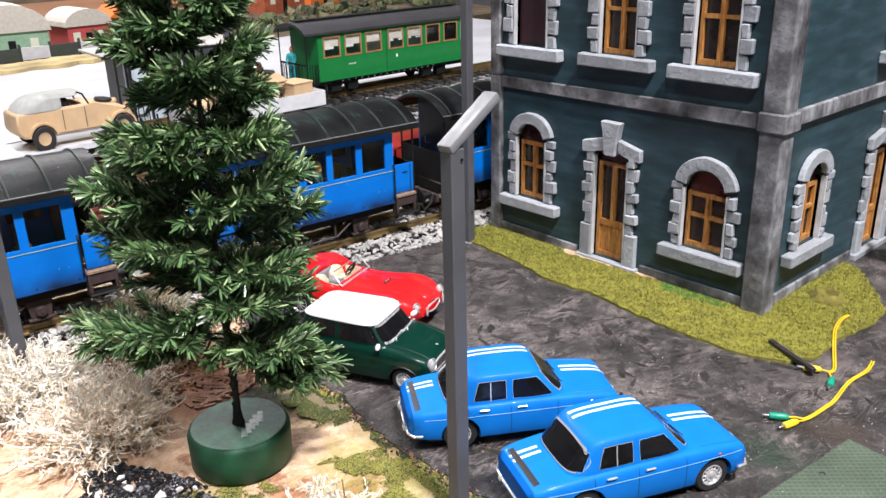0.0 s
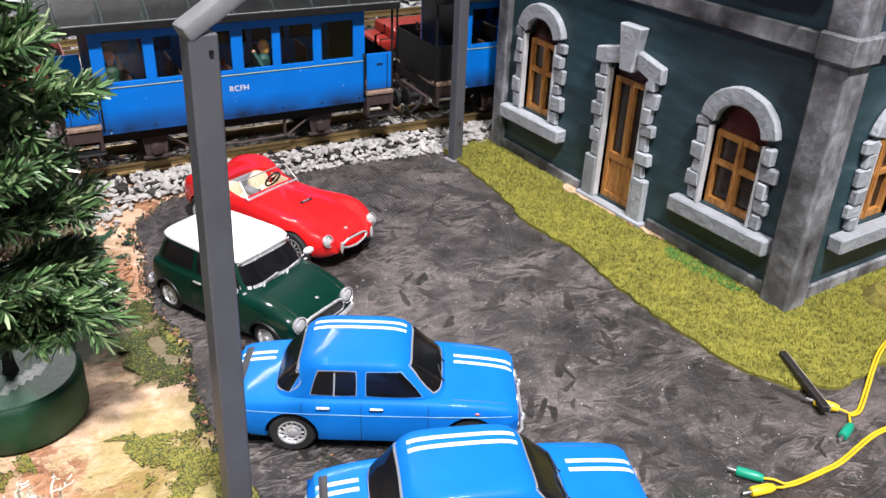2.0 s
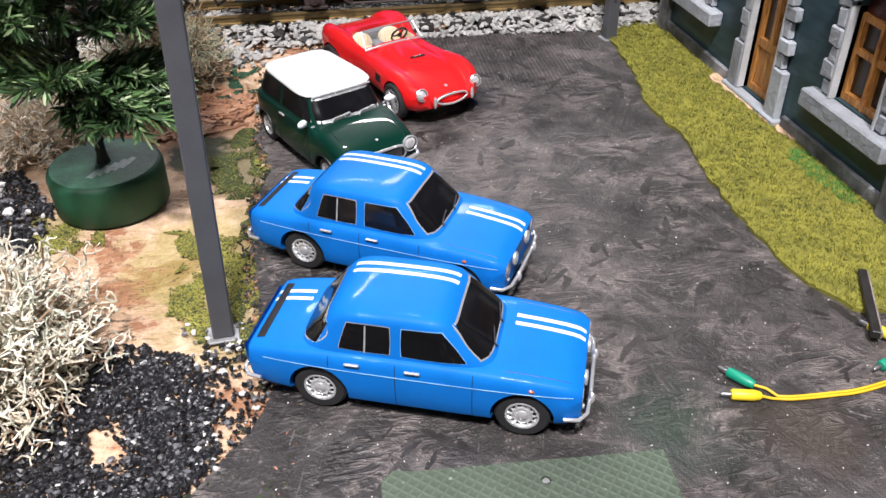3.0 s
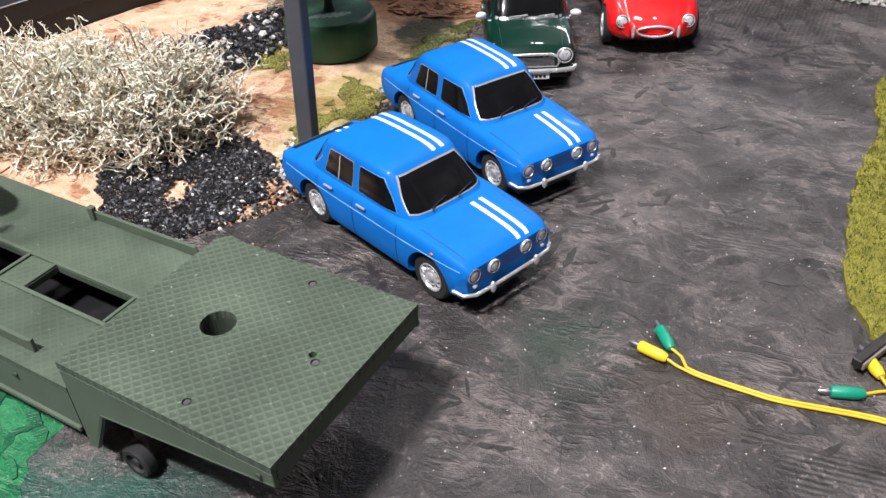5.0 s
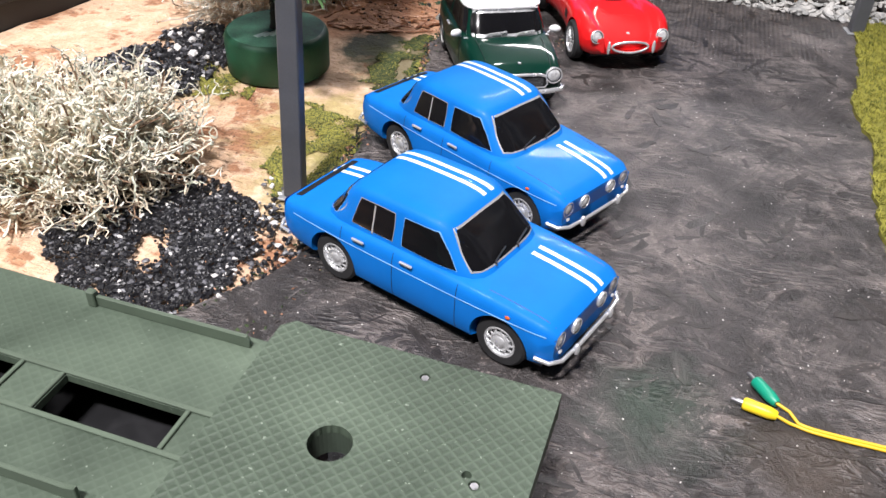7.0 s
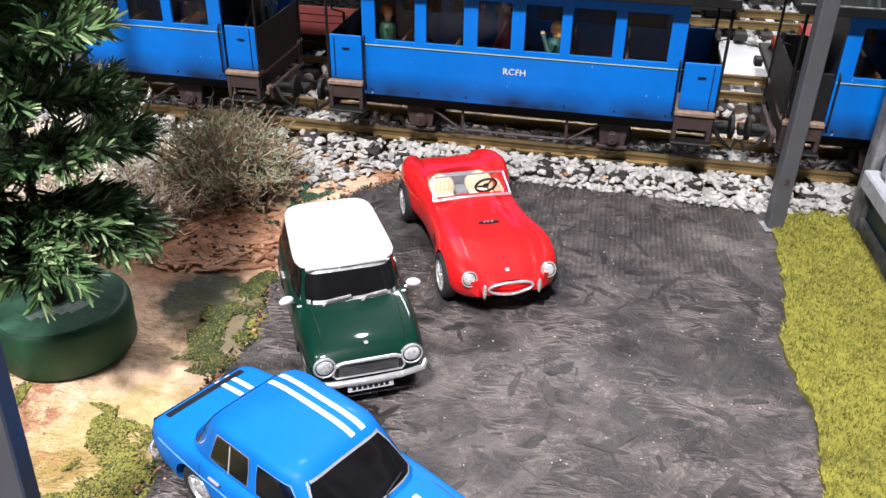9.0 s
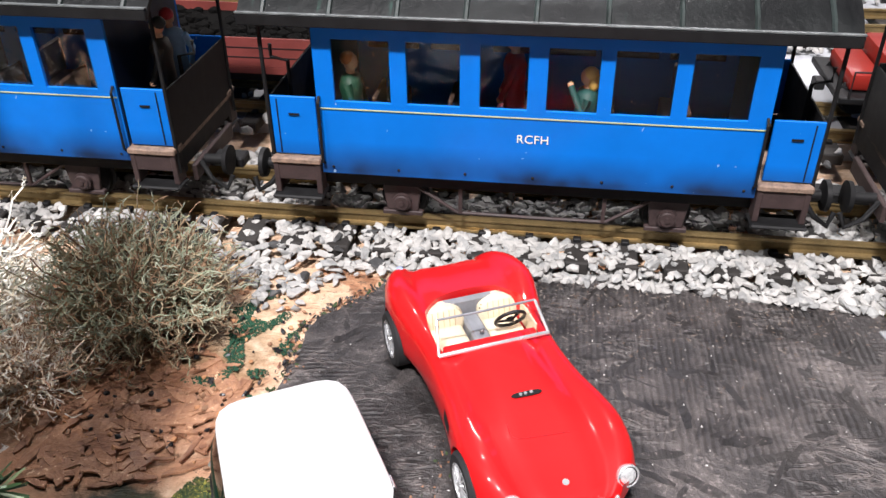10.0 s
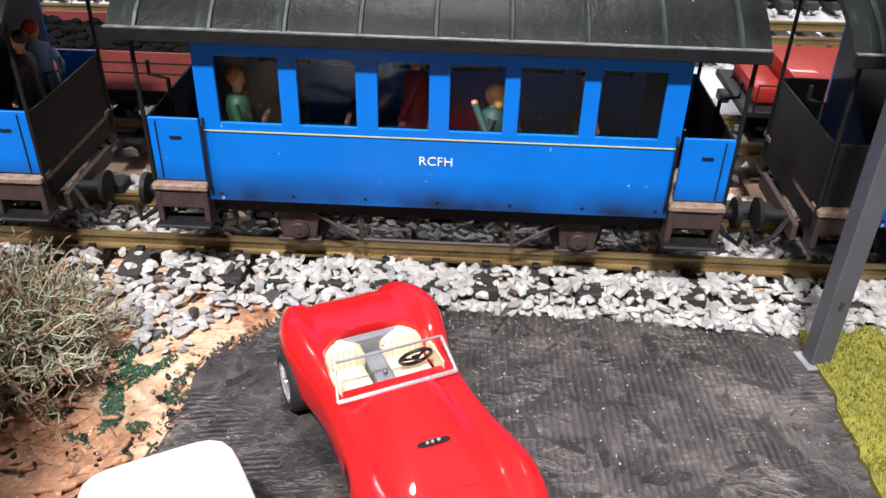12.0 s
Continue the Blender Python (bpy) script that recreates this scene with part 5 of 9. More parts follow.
        part("end_panel", box(min(end, end - s * 0.0012), max(end, end - s * 0.0012), 0.0020, WIDTH - 0.0020, 0.0480, 0.0955, 0.0003), iron_black, p, "black sheet end panel")
        for y in (0.0005, WIDTH - 0.0005):
            part("roof_post", tube([(end, y, 0.048), (end, y, EAVES + 0.003)], 0.0011, 8), iron_black, p)
        part("hand_rail", tube([(x - s * 0.0015, -0.0006, 0.0600), (x - s * 0.0015, -0.0034, 0.0625), (x - s * 0.0015, -0.0034, 0.0950), (x - s * 0.0015, -0.0006, 0.0975)], 0.0008, 8), iron_black, p)
        part("brake_crank", tube([(end - s * 0.003, 0.030, 0.0616), (end - s * 0.003, 0.030, 0.1040), (end + s * 0.006, 0.030, 0.1060), (end + s * 0.006, 0.030, 0.1130)], 0.0011, 8), iron_black, p)
        # steps
        for y0, sgn in ((-0.0040, -1), (WIDTH + 0.0040, 1)):
            ya, yb = sorted((y0, y0 - sgn * 0.012))
            top = part("step_tread", box(lo - 0.0005, hi + 0.0005, ya, yb, 0.0598, 0.0632, 0.0007), old_plank, p)
            for xx in (lo, hi - 0.0030):
                part("step_side", box(xx, xx + 0.0030, ya + 0.0010, yb - 0.0010, 0.0420, 0.0597, 0.0004), rust_brown, top)
            part("step_front", box(lo, hi, ya + 0.0014, ya + 0.0030, 0.0500, 0.0596, 0.0003), rust_brown, top)
            part("lower_tread", box(lo - 0.0010, hi + 0.0010, ya - 0.0030, yb - 0.001, 0.0400, 0.0420, 0.0008), iron_black, top)
        # coupling
        part("buffer_beam", box(min(end, end + s * 0.003), max(end, end + s * 0.003), 0.014, WIDTH - 0.014, 0.0360, 0.0460, 0.0006), rust_brown, p)
        part("coupler", box(min(end, end + s * 0.0215), max(end, end + s * 0.0215), WIDTH / 2 - 0.006, WIDTH / 2 + 0.006, 0.0330, 0.0395, 0.001), iron_black, p)
        part("buffer", lathe([(0, 0), (0.003, 0), (0.003, 0.012), (0.0085, 0.0135), (0.0088, 0.016), (0, 0.0175)], 20, pose(end + s * 0.002, WIDTH / 2 - 0.015, 0.0430, 0, s * 90)), iron_black, p, smooth=40)
        hook = tube([(end + s * 0.003, WIDTH / 2 - 0.022, 0.045), (end + s * 0.010, WIDTH / 2 - 0.026, 0.036), (end + s * 0.018, WIDTH / 2 - 0.025, 0.030), (end + s * 0.021, WIDTH / 2 - 0.022, 0.037)], 0.0015, 8)
        part("chain_hook", hook, iron_black, p)
    return c


first = coach(0.0, "bright blue narrow-gauge coach with soot along the sill", coach_paint)
second = copy_thing(first, on_train(-0.3310))
tagged(second, "bright blue narrow-gauge coach behind the tree")
third = coach(0.3205, "blue coach with black platform gates beside the house", iron_black, False)

jacket = plain("green_jacket", (0.004, 0.040, 0.020), 0.6, var=0.2)
ginger = plain("ginger_hair", (0.55, 0.17, 0.04), 0.6, var=0.1)
blond = plain("blond_hair", (0.80, 0.50, 0.12), 0.6, var=0.1)
teal = plain("teal_dress", (0.006, 0.055, 0.050), 0.6, var=0.2)
red_cloth = plain("red_jacket", (0.35, 0.012, 0.02), 0.6, var=0.2)
black_hair = plain("black_hat", (0.02, 0.02, 0.02), 0.6)
figure("figurine", "seated painted figurine in a green jacket", on_train(0.0) @ pose(0.0150, 0.0145, SILL + 0.0165), jacket, ginger, size=1.12)
figure("figurine", "seated painted figurine with yellow hair", on_train(0.0) @ pose(0.1362, 0.0145, SILL + 0.0155, 0, 0, 180), teal, blond, True, size=1.08)
figure("figurine", "seated painted figurine in a red jacket", on_train(0.0) @ pose(0.0980, 0.040, SILL + 0.0205, 0, 0, 180), red_cloth, black_hair, size=1.15)
red_hat = plain("red_cap", (0.6, 0.03, 0.04), 0.5)
sky_cloth = plain("pale_blue_cloth", (0.25, 0.42, 0.6), 0.6, var=0.2)
figure("figurine", "painted figurine with a red cap on the coach platform", on_train(-0.3310) @ pose(LENGTH + 0.011, 0.050, 0.0616, 0, 0, 90), sky_cloth, red_hat, standing=True, size=1.1)
figure("figurine", "dark figurine standing on the coach platform", on_train(-0.3310) @ pose(LENGTH + 0.014, 0.030, 0.0616, 0, 0, 200), plain("dark_coat", (0.05, 0.04, 0.03), 0.7), black_hair, standing=True, size=1.12)


def track(name, label, m, x0, x1, top, width=0.045, pitch=0.0265, wide=0.088):
    """Two flat-bottomed rails on sleepers; the near rail's inner face lies at y = 0."""
    t = thing(name, label, "railway track", m)
    prof = [(-0.0034, -0.0082), (0.0034, -0.0082), (0.0034, -0.0070), (0.0007, -0.0062), (0.0007, -0.0024), (0.0019, -0.0016), (0.0017, 0.0), (-0.0017, 0.0), (-0.0019, -0.0016), (-0.0007, -0.0024), (-0.0007, -0.0062), (-0.0034, -0.0070)]
    for y in (0.0, width):
        bm = bmesh.new()
        ends = [[bm.verts.new((x, y + a, top + z)) for a, z in prof] for x in (x0, x1)]
        bm.faces.new(ends[0]), bm.faces.new(ends[1])
        for k in range(len(prof)):
            j = (k + 1) % len(prof)
            bm.faces.new((ends[0][k], ends[0][j], ends[1][j], ends[1][k]))
        part("rail", bm, brass_rail, t)
    n = int((x1 - x0) / pitch)
    one = None
    for k in range(n):
        m2 = pose(x0 + (k + 0.5) * pitch, width / 2, 0)
        if one is None:
            one = part("sleeper", box(-0.0065, 0.0065, -wide / 2, wide / 2, top - 0.0160, top - 0.0083, 0.0008), sleeper_dark, t, m=m2)
        else:
            again(one, "sleeper", t, m2)
    chair = None
    for k in range(n):
        m2 = pose(x0 + (k + 0.5) * pitch, -0.0042, top - 0.0082)
        if chair is None:
            chair = part("rail_chair", box(-0.0022, 0.0022, -0.0022, 0.0018, -0.0004, 0.0024, 0.0005), iron_black, t, m=m2)
        else:
            again(chair, "rail_chair", t, m2)
    return t


track("railway_track", "tarnished brass rails on dark sleepers in white stones", on_train(0.0) @ pose(0, WIDTH / 2 - 0.0225, 0), -0.75, 0.75, RAIL_TOP, wide=0.098)

# white ballast in front of and between the rails
def lane(u, v):
    p = on_train(u) @ Vector((0, v, 0))
    return p.x, p.y


BALLAST = [lane(-0.20, -0.008), lane(-0.12, -0.018), lane(-0.06, -0.034), lane(-0.01, -0.060), lane(0.005, -0.027), lane(0.05, -0.011), lane(0.14, -0.010), lane(0.25, -0.016), lane(0.30, -0.019), lane(0.36, -0.010), lane(0.75, -0.010), lane(0.75, 0.10), lane(-0.55, 0.10), lane(-0.55, -0.01)]


def bed(x, y):
    p = on_train(0.0).inverted() @ Vector((x, y, 0))
    return max(0.0, min(0.0095, (p.y + 0.022) * 0.42))


def off_rails(x, y, r):
    p = on_train(0.0).inverted() @ Vector((x, y, 0))
    v = p.y - (WIDTH / 2 - 0.0225)
    if min(abs(v), abs(v - 0.045)) < 0.0045:
        return False
    if x < 0.33 and p.y < -0.03 and r.random() < 0.55:
        return False
    return r.random() < (1.0 if x > 0.33 else 0.62 + 0.9 * noise.noise(Vector((x * 30, y * 30, 7))))


FRONT = [lane(0.0, -0.014), lane(0.06, -0.012), lane(0.14, -0.011), lane(0.25, -0.017), lane(0.30, -0.020), lane(0.40, -0.011), lane(0.40, 0.004), lane(0.0, 0.004)]
places = heap(FRONT, 800, 43, (0.0024, 0.0050), 0.0008) + heap(rough_outline(BALLAST, 0.01, 0.004, 5), 8800, 41, (0.0022, 0.0050), bed, off_rails)
rnd = random.Random(6)
tagged(scatter("white_ballast", rocks, ballast_white, places, 7, [rnd.choices((0, 1, 2), (9, 5, 0) if m.translation.x > 0.34 else (10, 4, 1))[0] for m in places]), "loose white and grey ballast stones along the track", "ballast", kind="stuff")
STRAY = [(0.258, 0.768), (0.262, 0.791), (0.276, 0.801), (0.300, 0.777), (0.301, 0.761), (0.281, 0.749), (0.266, 0.752)]
stray = heap(STRAY, 34, 47, (0.0022, 0.0044), 0.0)
tagged(scatter("stray_ballast", rocks, ballast_white, stray, 9, [rnd.choices((0, 1, 2), (4, 5, 1))[0] for _ in stray]), "stray grey-white ballast stones on the sand", "ballast", kind="stuff")

# ---- model cars: built in real metres, then scaled down ----
def smoothstep(rows, n):
    """More rows between the given ones, by a smooth curve through each column."""
    rows = np.array(rows, float)
    out = []
    t = rows[:, 0]
    for x in np.linspace(t[0], t[-1], n):
        k = min(max(int(np.searchsorted(t, x)) - 1 if t[0] < t[-1] else 0, 0), len(t) - 2)
        p0, p1, p2, p3 = rows[max(k - 1, 0)], rows[k], rows[k + 1], rows[min(k + 2, len(t) - 1)]
        f = (x - p1[0]) / (p2[0] - p1[0])
        h = p2[0] - p1[0]
        m1 = (p2 - p0) / max(p2[0] - p0[0], 1e-6) * h
        m2 = (p3 - p1) / max(p3[0] - p1[0], 1e-6) * h
        v = (2 * f**3 - 3 * f**2 + 1) * p1 + (f**3 - 2 * f**2 + f) * m1 + (-2 * f**3 + 3 * f**2) * p2 + (f**3 - f**2) * m2
        v[0] = x
        out.append(v)
    return out


def hull(stations, profile):
    """A closed shell through half outlines, mirrored, along x."""
    bm = bmesh.new()
    rings = []
    for st in stations:
        half = profile(*st[1:])
        pts = [(y, z) for y, z in half] + [(-y, z) for y, z in reversed(half[1:-1])]
        rings.append([bm.verts.new((st[0], y, z)) for y, z in pts])
    n = len(rings[0])
    for a, b in zip(rings, rings[1:]):
        for k in range(n):
            bm.faces.new((a[k], a[(k + 1) % n], b[(k + 1) % n], b[k]))
    bm.faces.new(rings[0]), bm.faces.new(rings[-1])
    bmesh.ops.recalc_face_normals(bm, faces=bm.faces)
    return bm


def cabin(rings, n=48):
    """A closed upper body: rounded outlines one above the other. Ring: z, x0, x1, half width, roundness."""
    bm = bmesh.new()
    loops = []
    for z, x0, x1, w, p in rings:
        loop = []
        for k in range(n):
            a = 2 * math.pi * k / n
            c, s = math.cos(a), math.sin(a)
            r = (abs(c) ** p + abs(s) ** p) ** (-1 / p)
            loop.append(bm.verts.new(((x0 + x1) / 2 + (x1 - x0) / 2 * r * c, w * r * s, z)))
        loops.append(loop)
    for a, b in zip(loops, loops[1:]):
        for k in range(n):
            bm.faces.new((a[k], a[(k + 1) % n], b[(k + 1) % n], b[k]))
    bm.faces.new(loops[0]), bm.faces.new(loops[-1])
    bmesh.ops.recalc_face_normals(bm, faces=bm.faces)
    return bm


class Car:
    def __init__(self, name, label, x, y, turn, k, group="", wide=1.0, high=1.0):
        self.k, self.wide, self.high = k, wide, high
        self.root = thing(name, label, "model car", pose(x, y, 0.0014, 0, 0, turn), group)

    def part(self, name, bm, mat, parent=None, label="", smooth=0):
        bmesh.ops.scale(bm, vec=(self.k, self.k * self.wide, self.k * self.high), verts=bm.verts)
        return part(name, bm, mat, parent or self.root, label, smooth)

    def wheels(self, axles, half, r, width, rim_r, spokes=0):
        for x in axles:
            for s in (-1, 1):
                m = pose(x, s * half, r, -90 * s)
                tyre = self.part("wheel", lathe([(rim_r, -width), (r - 0.03, -width), (r, -width + 0.03), (r, -0.03), (r - 0.03, 0.0), (rim_r + 0.01, 0.0), (rim_r, -0.012)], 28, m), rubber, None, "", 40)
                if spokes:
                    rim = lathe([(rim_r + 0.004, -0.010), (rim_r + 0.006, 0.002), (rim_r - 0.020, 0.0), (rim_r - 0.035, -0.030)], 28, m)
                    for q in range(spokes):
                        a = 2 * math.pi * q / spokes
                        add(rim, tube([(0.03 * math.cos(a), 0.03 * math.sin(a), -0.004), ((rim_r - 0.02) * math.cos(a + 0.12), (rim_r - 0.02) * math.sin(a + 0.12), -0.016)], 0.012, 5, 0.009), m)
                    add(rim, lathe([(0.055, -0.02), (0.05, 0.004), (0.025, 0.016), (0, 0.018)], 12), m)
                else:
                    rim = lathe([(rim_r + 0.004, -0.010), (rim_r, 0.002), (rim_r - 0.020, 0.0), (rim_r - 0.034, -0.030), (rim_r - 0.036, -0.055)], 28, m)
                    for q in range(12):
                        a = 2 * math.pi * q / 12
                        add(rim, tube([(rim_r * 0.60 * math.cos(a), rim_r * 0.60 * math.sin(a), -0.016), (rim_r * 0.84 * math.cos(a), rim_r * 0.84 * math.sin(a), -0.030)], 0.013, 5, 0.013), m)
                    self.part("hubcap", lathe([(rim_r * 0.64, -0.036), (rim_r * 0.62, -0.012), (rim_r * 0.54, -0.004), (rim_r * 0.48, -0.012), (rim_r * 0.36, -0.010), (rim_r * 0.30, 0.004), (rim_r * 0.16, 0.012), (0, 0.014)], 24, m), rim_silver, tyre, "domed chrome hubcap", 40)
                self.part("rim", rim, rim_silver, tyre, "chrome wheel rim", 40)
                back = lathe([(rim_r + 0.01, -0.056), (0, -0.056)], 20, m)
                self.part("brake_drum", back, black_trim, tyre)

    def lamp(self, x, y, z, r, parent=None, tilt=0.0, name="headlight"):
        m = pose(x, y, z, 0, 90 - tilt)
        bowl = self.part(name, lathe([(r * 0.9, -0.06), (r * 1.12, -0.02), (r * 1.14, 0.012), (r * 1.0, 0.022), (r * 0.94, 0.012)], 22, m), chrome, parent, "chrome-rimmed headlight", 50)
        self.part("lens_seat", lathe([(r * 0.95, 0.004), (r * 0.80, 0.002)], 20, m), black_trim, bowl)
        self.part("lens", lathe([(r * 0.82, 0.002), (r * 0.74, 0.016), (r * 0.4, 0.024), (0, 0.027)], 20, m), lamp_glass, bowl, "clear ribbed lens", 60)

    def bar(self, name, pts, r, mat, parent=None, label="", seg=8, flat_=1.0):
        return self.part(name, tube(pts, r, seg, None, flat_), mat, parent, label, 60)


def saloon_profile(w, zb, zt, crown, tuck):
    return [(0, zb), (w * 0.55, zb), (w * 0.86, zb + 0.005), (w * (0.955 - tuck), zb + 0.035), (w * (0.985 - 0.5 * tuck), zb + 0.10), (w * 1.0, zb + 0.22), (w * 1.004, zb + 0.32), (w * 0.998, zt - 0.20), (w * 0.985, zt - 0.12), (w * 0.965, zt - 0.065), (w * 0.935, zt - 0.028), (w * 0.89, zt - 0.006), (w * 0.80, zt + crown * 0.30), (w * 0.60, zt + crown * 0.62), (w * 0.35, zt + crown * 0.88), (0, zt + crown)]


pale_blue_line = plain("pale_blue_line", (0.16, 0.36, 0.66), 0.4, var=0.1)


def blue_saloon(label, x, y, turn):
    """A boxy rear-engined four-door saloon of the 1960s in racing blue with two white stripes."""
    car = Car("model_saloon_car", label, x, y, turn, 1 / 25.3, "blue saloons in the yard")
    st = smoothstep([(-2.03, 0.56, 0.36, 0.62, 0.0, 0.02), (-1.98, 0.64, 0.29, 0.715, 0.005, 0.02), (-1.86, 0.69, 0.25, 0.765, 0.012, 0.01), (-1.45, 0.725, 0.22, 0.815, 0.02, 0), (-0.9, 0.745, 0.20, 0.845, 0.02, 0), (0.0, 0.75, 0.20, 0.855, 0.02, 0), (0.7, 0.748, 0.20, 0.845, 0.012, 0), (1.2, 0.735, 0.21, 0.815, 0.008, 0), (1.55, 0.718, 0.235, 0.775, 0.004, 0.01), (1.70, 0.70, 0.27, 0.735, 0.0, 0.02), (1.75, 0.675, 0.31, 0.69, -0.005, 0.02)], 46)
    low = hull(st, saloon_profile)
    shape = tree_of(low)
    arches = [cyl(0.345, 0.5, pose(ax, s * 0.50, 0.315, -90 * s), 32) for ax in (-1.135, 1.135) for s in (-1, 1)]
    body = car.part("body", cut(low, arches), blue_paint_r8, None, "", 32)
    up = cabin([(0.78, -1.42, 0.86, 0.665, 6), (0.86, -1.36, 0.80, 0.655, 6), (0.95, -1.28, 0.70, 0.64, 6), (1.05, -1.19, 0.585, 0.618, 6), (1.15, -1.11, 0.475, 0.60, 7), (1.24, -1.03, 0.37, 0.583, 7), (1.29, -0.97, 0.315, 0.565, 7), (1.322, -0.91, 0.26, 0.535, 6), (1.342, -0.82, 0.18, 0.485, 5.5), (1.355, -0.68, 0.06, 0.40, 4.5), (1.362, -0.48, -0.12, 0.24, 3.5)])
    top = tree_of(up)
    car.part("cabin", up, blue_paint_r8, body, "", 40)
    # windows
    for s in (-1, 1):
        way = (0, -s, 0)
        for k, (a, b, c, d) in enumerate((((-0.89, 0.905), (-0.31, 0.900), (-0.31, 1.228), (-0.79, 1.228)), ((-0.19, 0.898), (0.530, 0.890), (0.245, 1.228), (-0.19, 1.228)), ((-1.27, 0.905), (-1.15, 0.90), (-1.01, 1.16), (-1.065, 1.17)))):
            cs = [(p[0], s * 1.0, p[1]) for p in (a, b, c, d)]
            mid = [(a[0] + b[0]) / 2, (a[1] + c[1]) / 2]
            wide = [(p[0] + (0.007 if p[0] > mid[0] else -0.007), s * 1.0, p[1] + (0.007 if p[1] > mid[1] else -0.007)) for p in (a, b, c, d)]
            fr = car.part("window", drape(top, wide, way, 0.004, 8, 8, 1.5, 0.02), chrome if k == 0 else pale_blue_line, body, "side window with a thin bright frame", 60)
            car.part("pane", drape(top, cs, way, 0.008, 8, 8, 1.5, 0.03), car_glass, fr, "dark window pane", 60)
            if k == 0:
                car.part("quarter_bar", drape(top, [(-0.60, s, 0.885), (-0.58, s, 0.885), (-0.57, s, 1.215), (-0.59, s, 1.215)], way, 0.012, 1, 6, 1.5), chrome, fr)
        # rear side slot of the wrapped back window, handles, flank crease with its highlight as a pale bar
        car.bar("waist_trim", [(x_, s * (shape.ray_cast(Vector((x_, s * 2, z_)), Vector((0, -s, 0)))[0].y * s + 0.004), z_) for x_, z_ in [(-1.85 + 0.09 * j, 0.665) for j in range(40)] if shape.ray_cast(Vector((x_, s * 2, z_)), Vector((0, -s, 0)))[0] is not None and x_ > -1.80 and x_ < 1.66], 0.0060, pale_blue_line, body, "light-blue highlight of the flank crease, put in as colour", 6)
        for hx in (-0.72, -0.05):
            car.part("door_handle", box(hx - 0.085, hx + 0.085, s * 0.752 - 0.016, s * 0.752 + 0.016, 0.755, 0.785, 0.008), chrome, body, "chrome handle")
        for dx in (-0.995, -0.245, 0.60):
            pts = []
            for j in range(12):
                z_ = 0.24 + 0.052 * j
                hit = shape.ray_cast(Vector((dx, s * 2, z_)), Vector((0, -s, 0)))[0]
                if hit is not None and not (dx < -0.9 and z_ < 0.62):
                    pts.append((dx, hit.y + s * 0.0005, z_))
            car.bar("door_gap", pts, 0.0045, black_trim, body, "", 5)
        hit = shape.ray_cast(Vector((1.30, s * 2, 0.69)), Vector((0, -s, 0)))[0]
        car.part("side_lamp", ball(0.026, pose(1.22, hit.y + s * 0.004, 0.71), 1, (1.3, 0.7, 0.8)), amber, body, "orange side lamp")
        car.part("tail_lamp", ball(0.06, pose(-1.985, s * 0.52, 0.60), 2, (0.35, 1, 0.8)), amber, body, "red tail lamp", 60)
    wide = [(2.5, -0.586, 0.889), (2.5, 0.586, 0.889), (2.5, 0.476, 1.258), (2.5, -0.476, 1.258)]
    shield = car.part("windscreen", drape(top, wide, (-1, 0, 0), 0.006, 14, 8, 1.0, 0.03), chrome, body, "chrome-framed windscreen", 60)
    car.part("pane", drape(top, [(2.5, -0.575, 0.905), (2.5, 0.575, 0.905), (2.5, 0.462, 1.243), (2.5, -0.462, 1.243)], (-1, 0, 0), 0.012, 14, 8, 1.0, 0.04), car_glass, shield, "dark windscreen glass", 60)
    back = car.part("rear_window", drape(top, [(-2.5, -0.655, 0.86), (-2.5, 0.655, 0.86), (-2.5, 0.52, 1.235), (-2.5, -0.52, 1.235)], (1, 0, 0), 0.006, 20, 8, 0.5, 0.10), chrome, body, "chrome-framed wrapped rear window", 60)
    car.part("pane", drape(top, [(-2.5, -0.635, 0.878), (-2.5, 0.635, 0.878), (-2.5, 0.50, 1.215), (-2.5, -0.50, 1.215)], (1, 0, 0), 0.014, 20, 8, 0.5, 0.12), car_glass, back, "dark rear glass", 60)
    for y0 in (-0.30, 0.12):
        car.bar("wiper", [(0.80, y0, 0.905), (0.765, y0 + 0.02, 0.925), (0.715, y0 + 0.28, 0.955)], 0.010, black_trim, body, "black wiper", 6)
    # white stripes on bonnet, roof and tail, left of the middle
    for y0 in (0.165, 0.305):
        y1 = y0 + 0.062
        for bvh, x0, x1 in ((shape, 0.93, 1.72), (top, -0.93, 0.285), (shape, -1.93, -1.46)):
            car.part("stripe", drape(bvh, [(x0, y0, 3), (x1, y0, 3), (x1, y1, 3), (x0, y1, 3)], (0, 0, -1), 0.006, 24, 3, 0.5), stripe_white, body, "white racing stripe", 60)
    car.part("engine_grille", drape(shape, [(-1.90, -0.50, 3), (-1.80, -0.50, 3), (-1.80, 0.50, 3), (-1.90, 0.50, 3)], (0, 0, -1), 0.007, 3, 16, 0.5), black_trim, body, "black engine grille")
    # shut lines of the bonnet
    for y0 in (-0.60, 0.60):
        car.bar("bonnet_gap", [(x_, y0 * (1 - 0.06 * (x_ - 0.9)), shape.ray_cast(Vector((x_, y0 * (1 - 0.06 * (x_ - 0.9)), 3)), Vector((0, 0, -1)))[0].z) for x_ in np.linspace(0.92, 1.69, 9)], 0.004, black_trim, body, "", 5)
    # face
    for y0, r in ((-0.555, 0.088), (-0.265, 0.078), (0.265, 0.078), (0.555, 0.088)):
        car.lamp(1.765 if abs(y0) < 0.4 else 1.735, y0, 0.590, r, body)
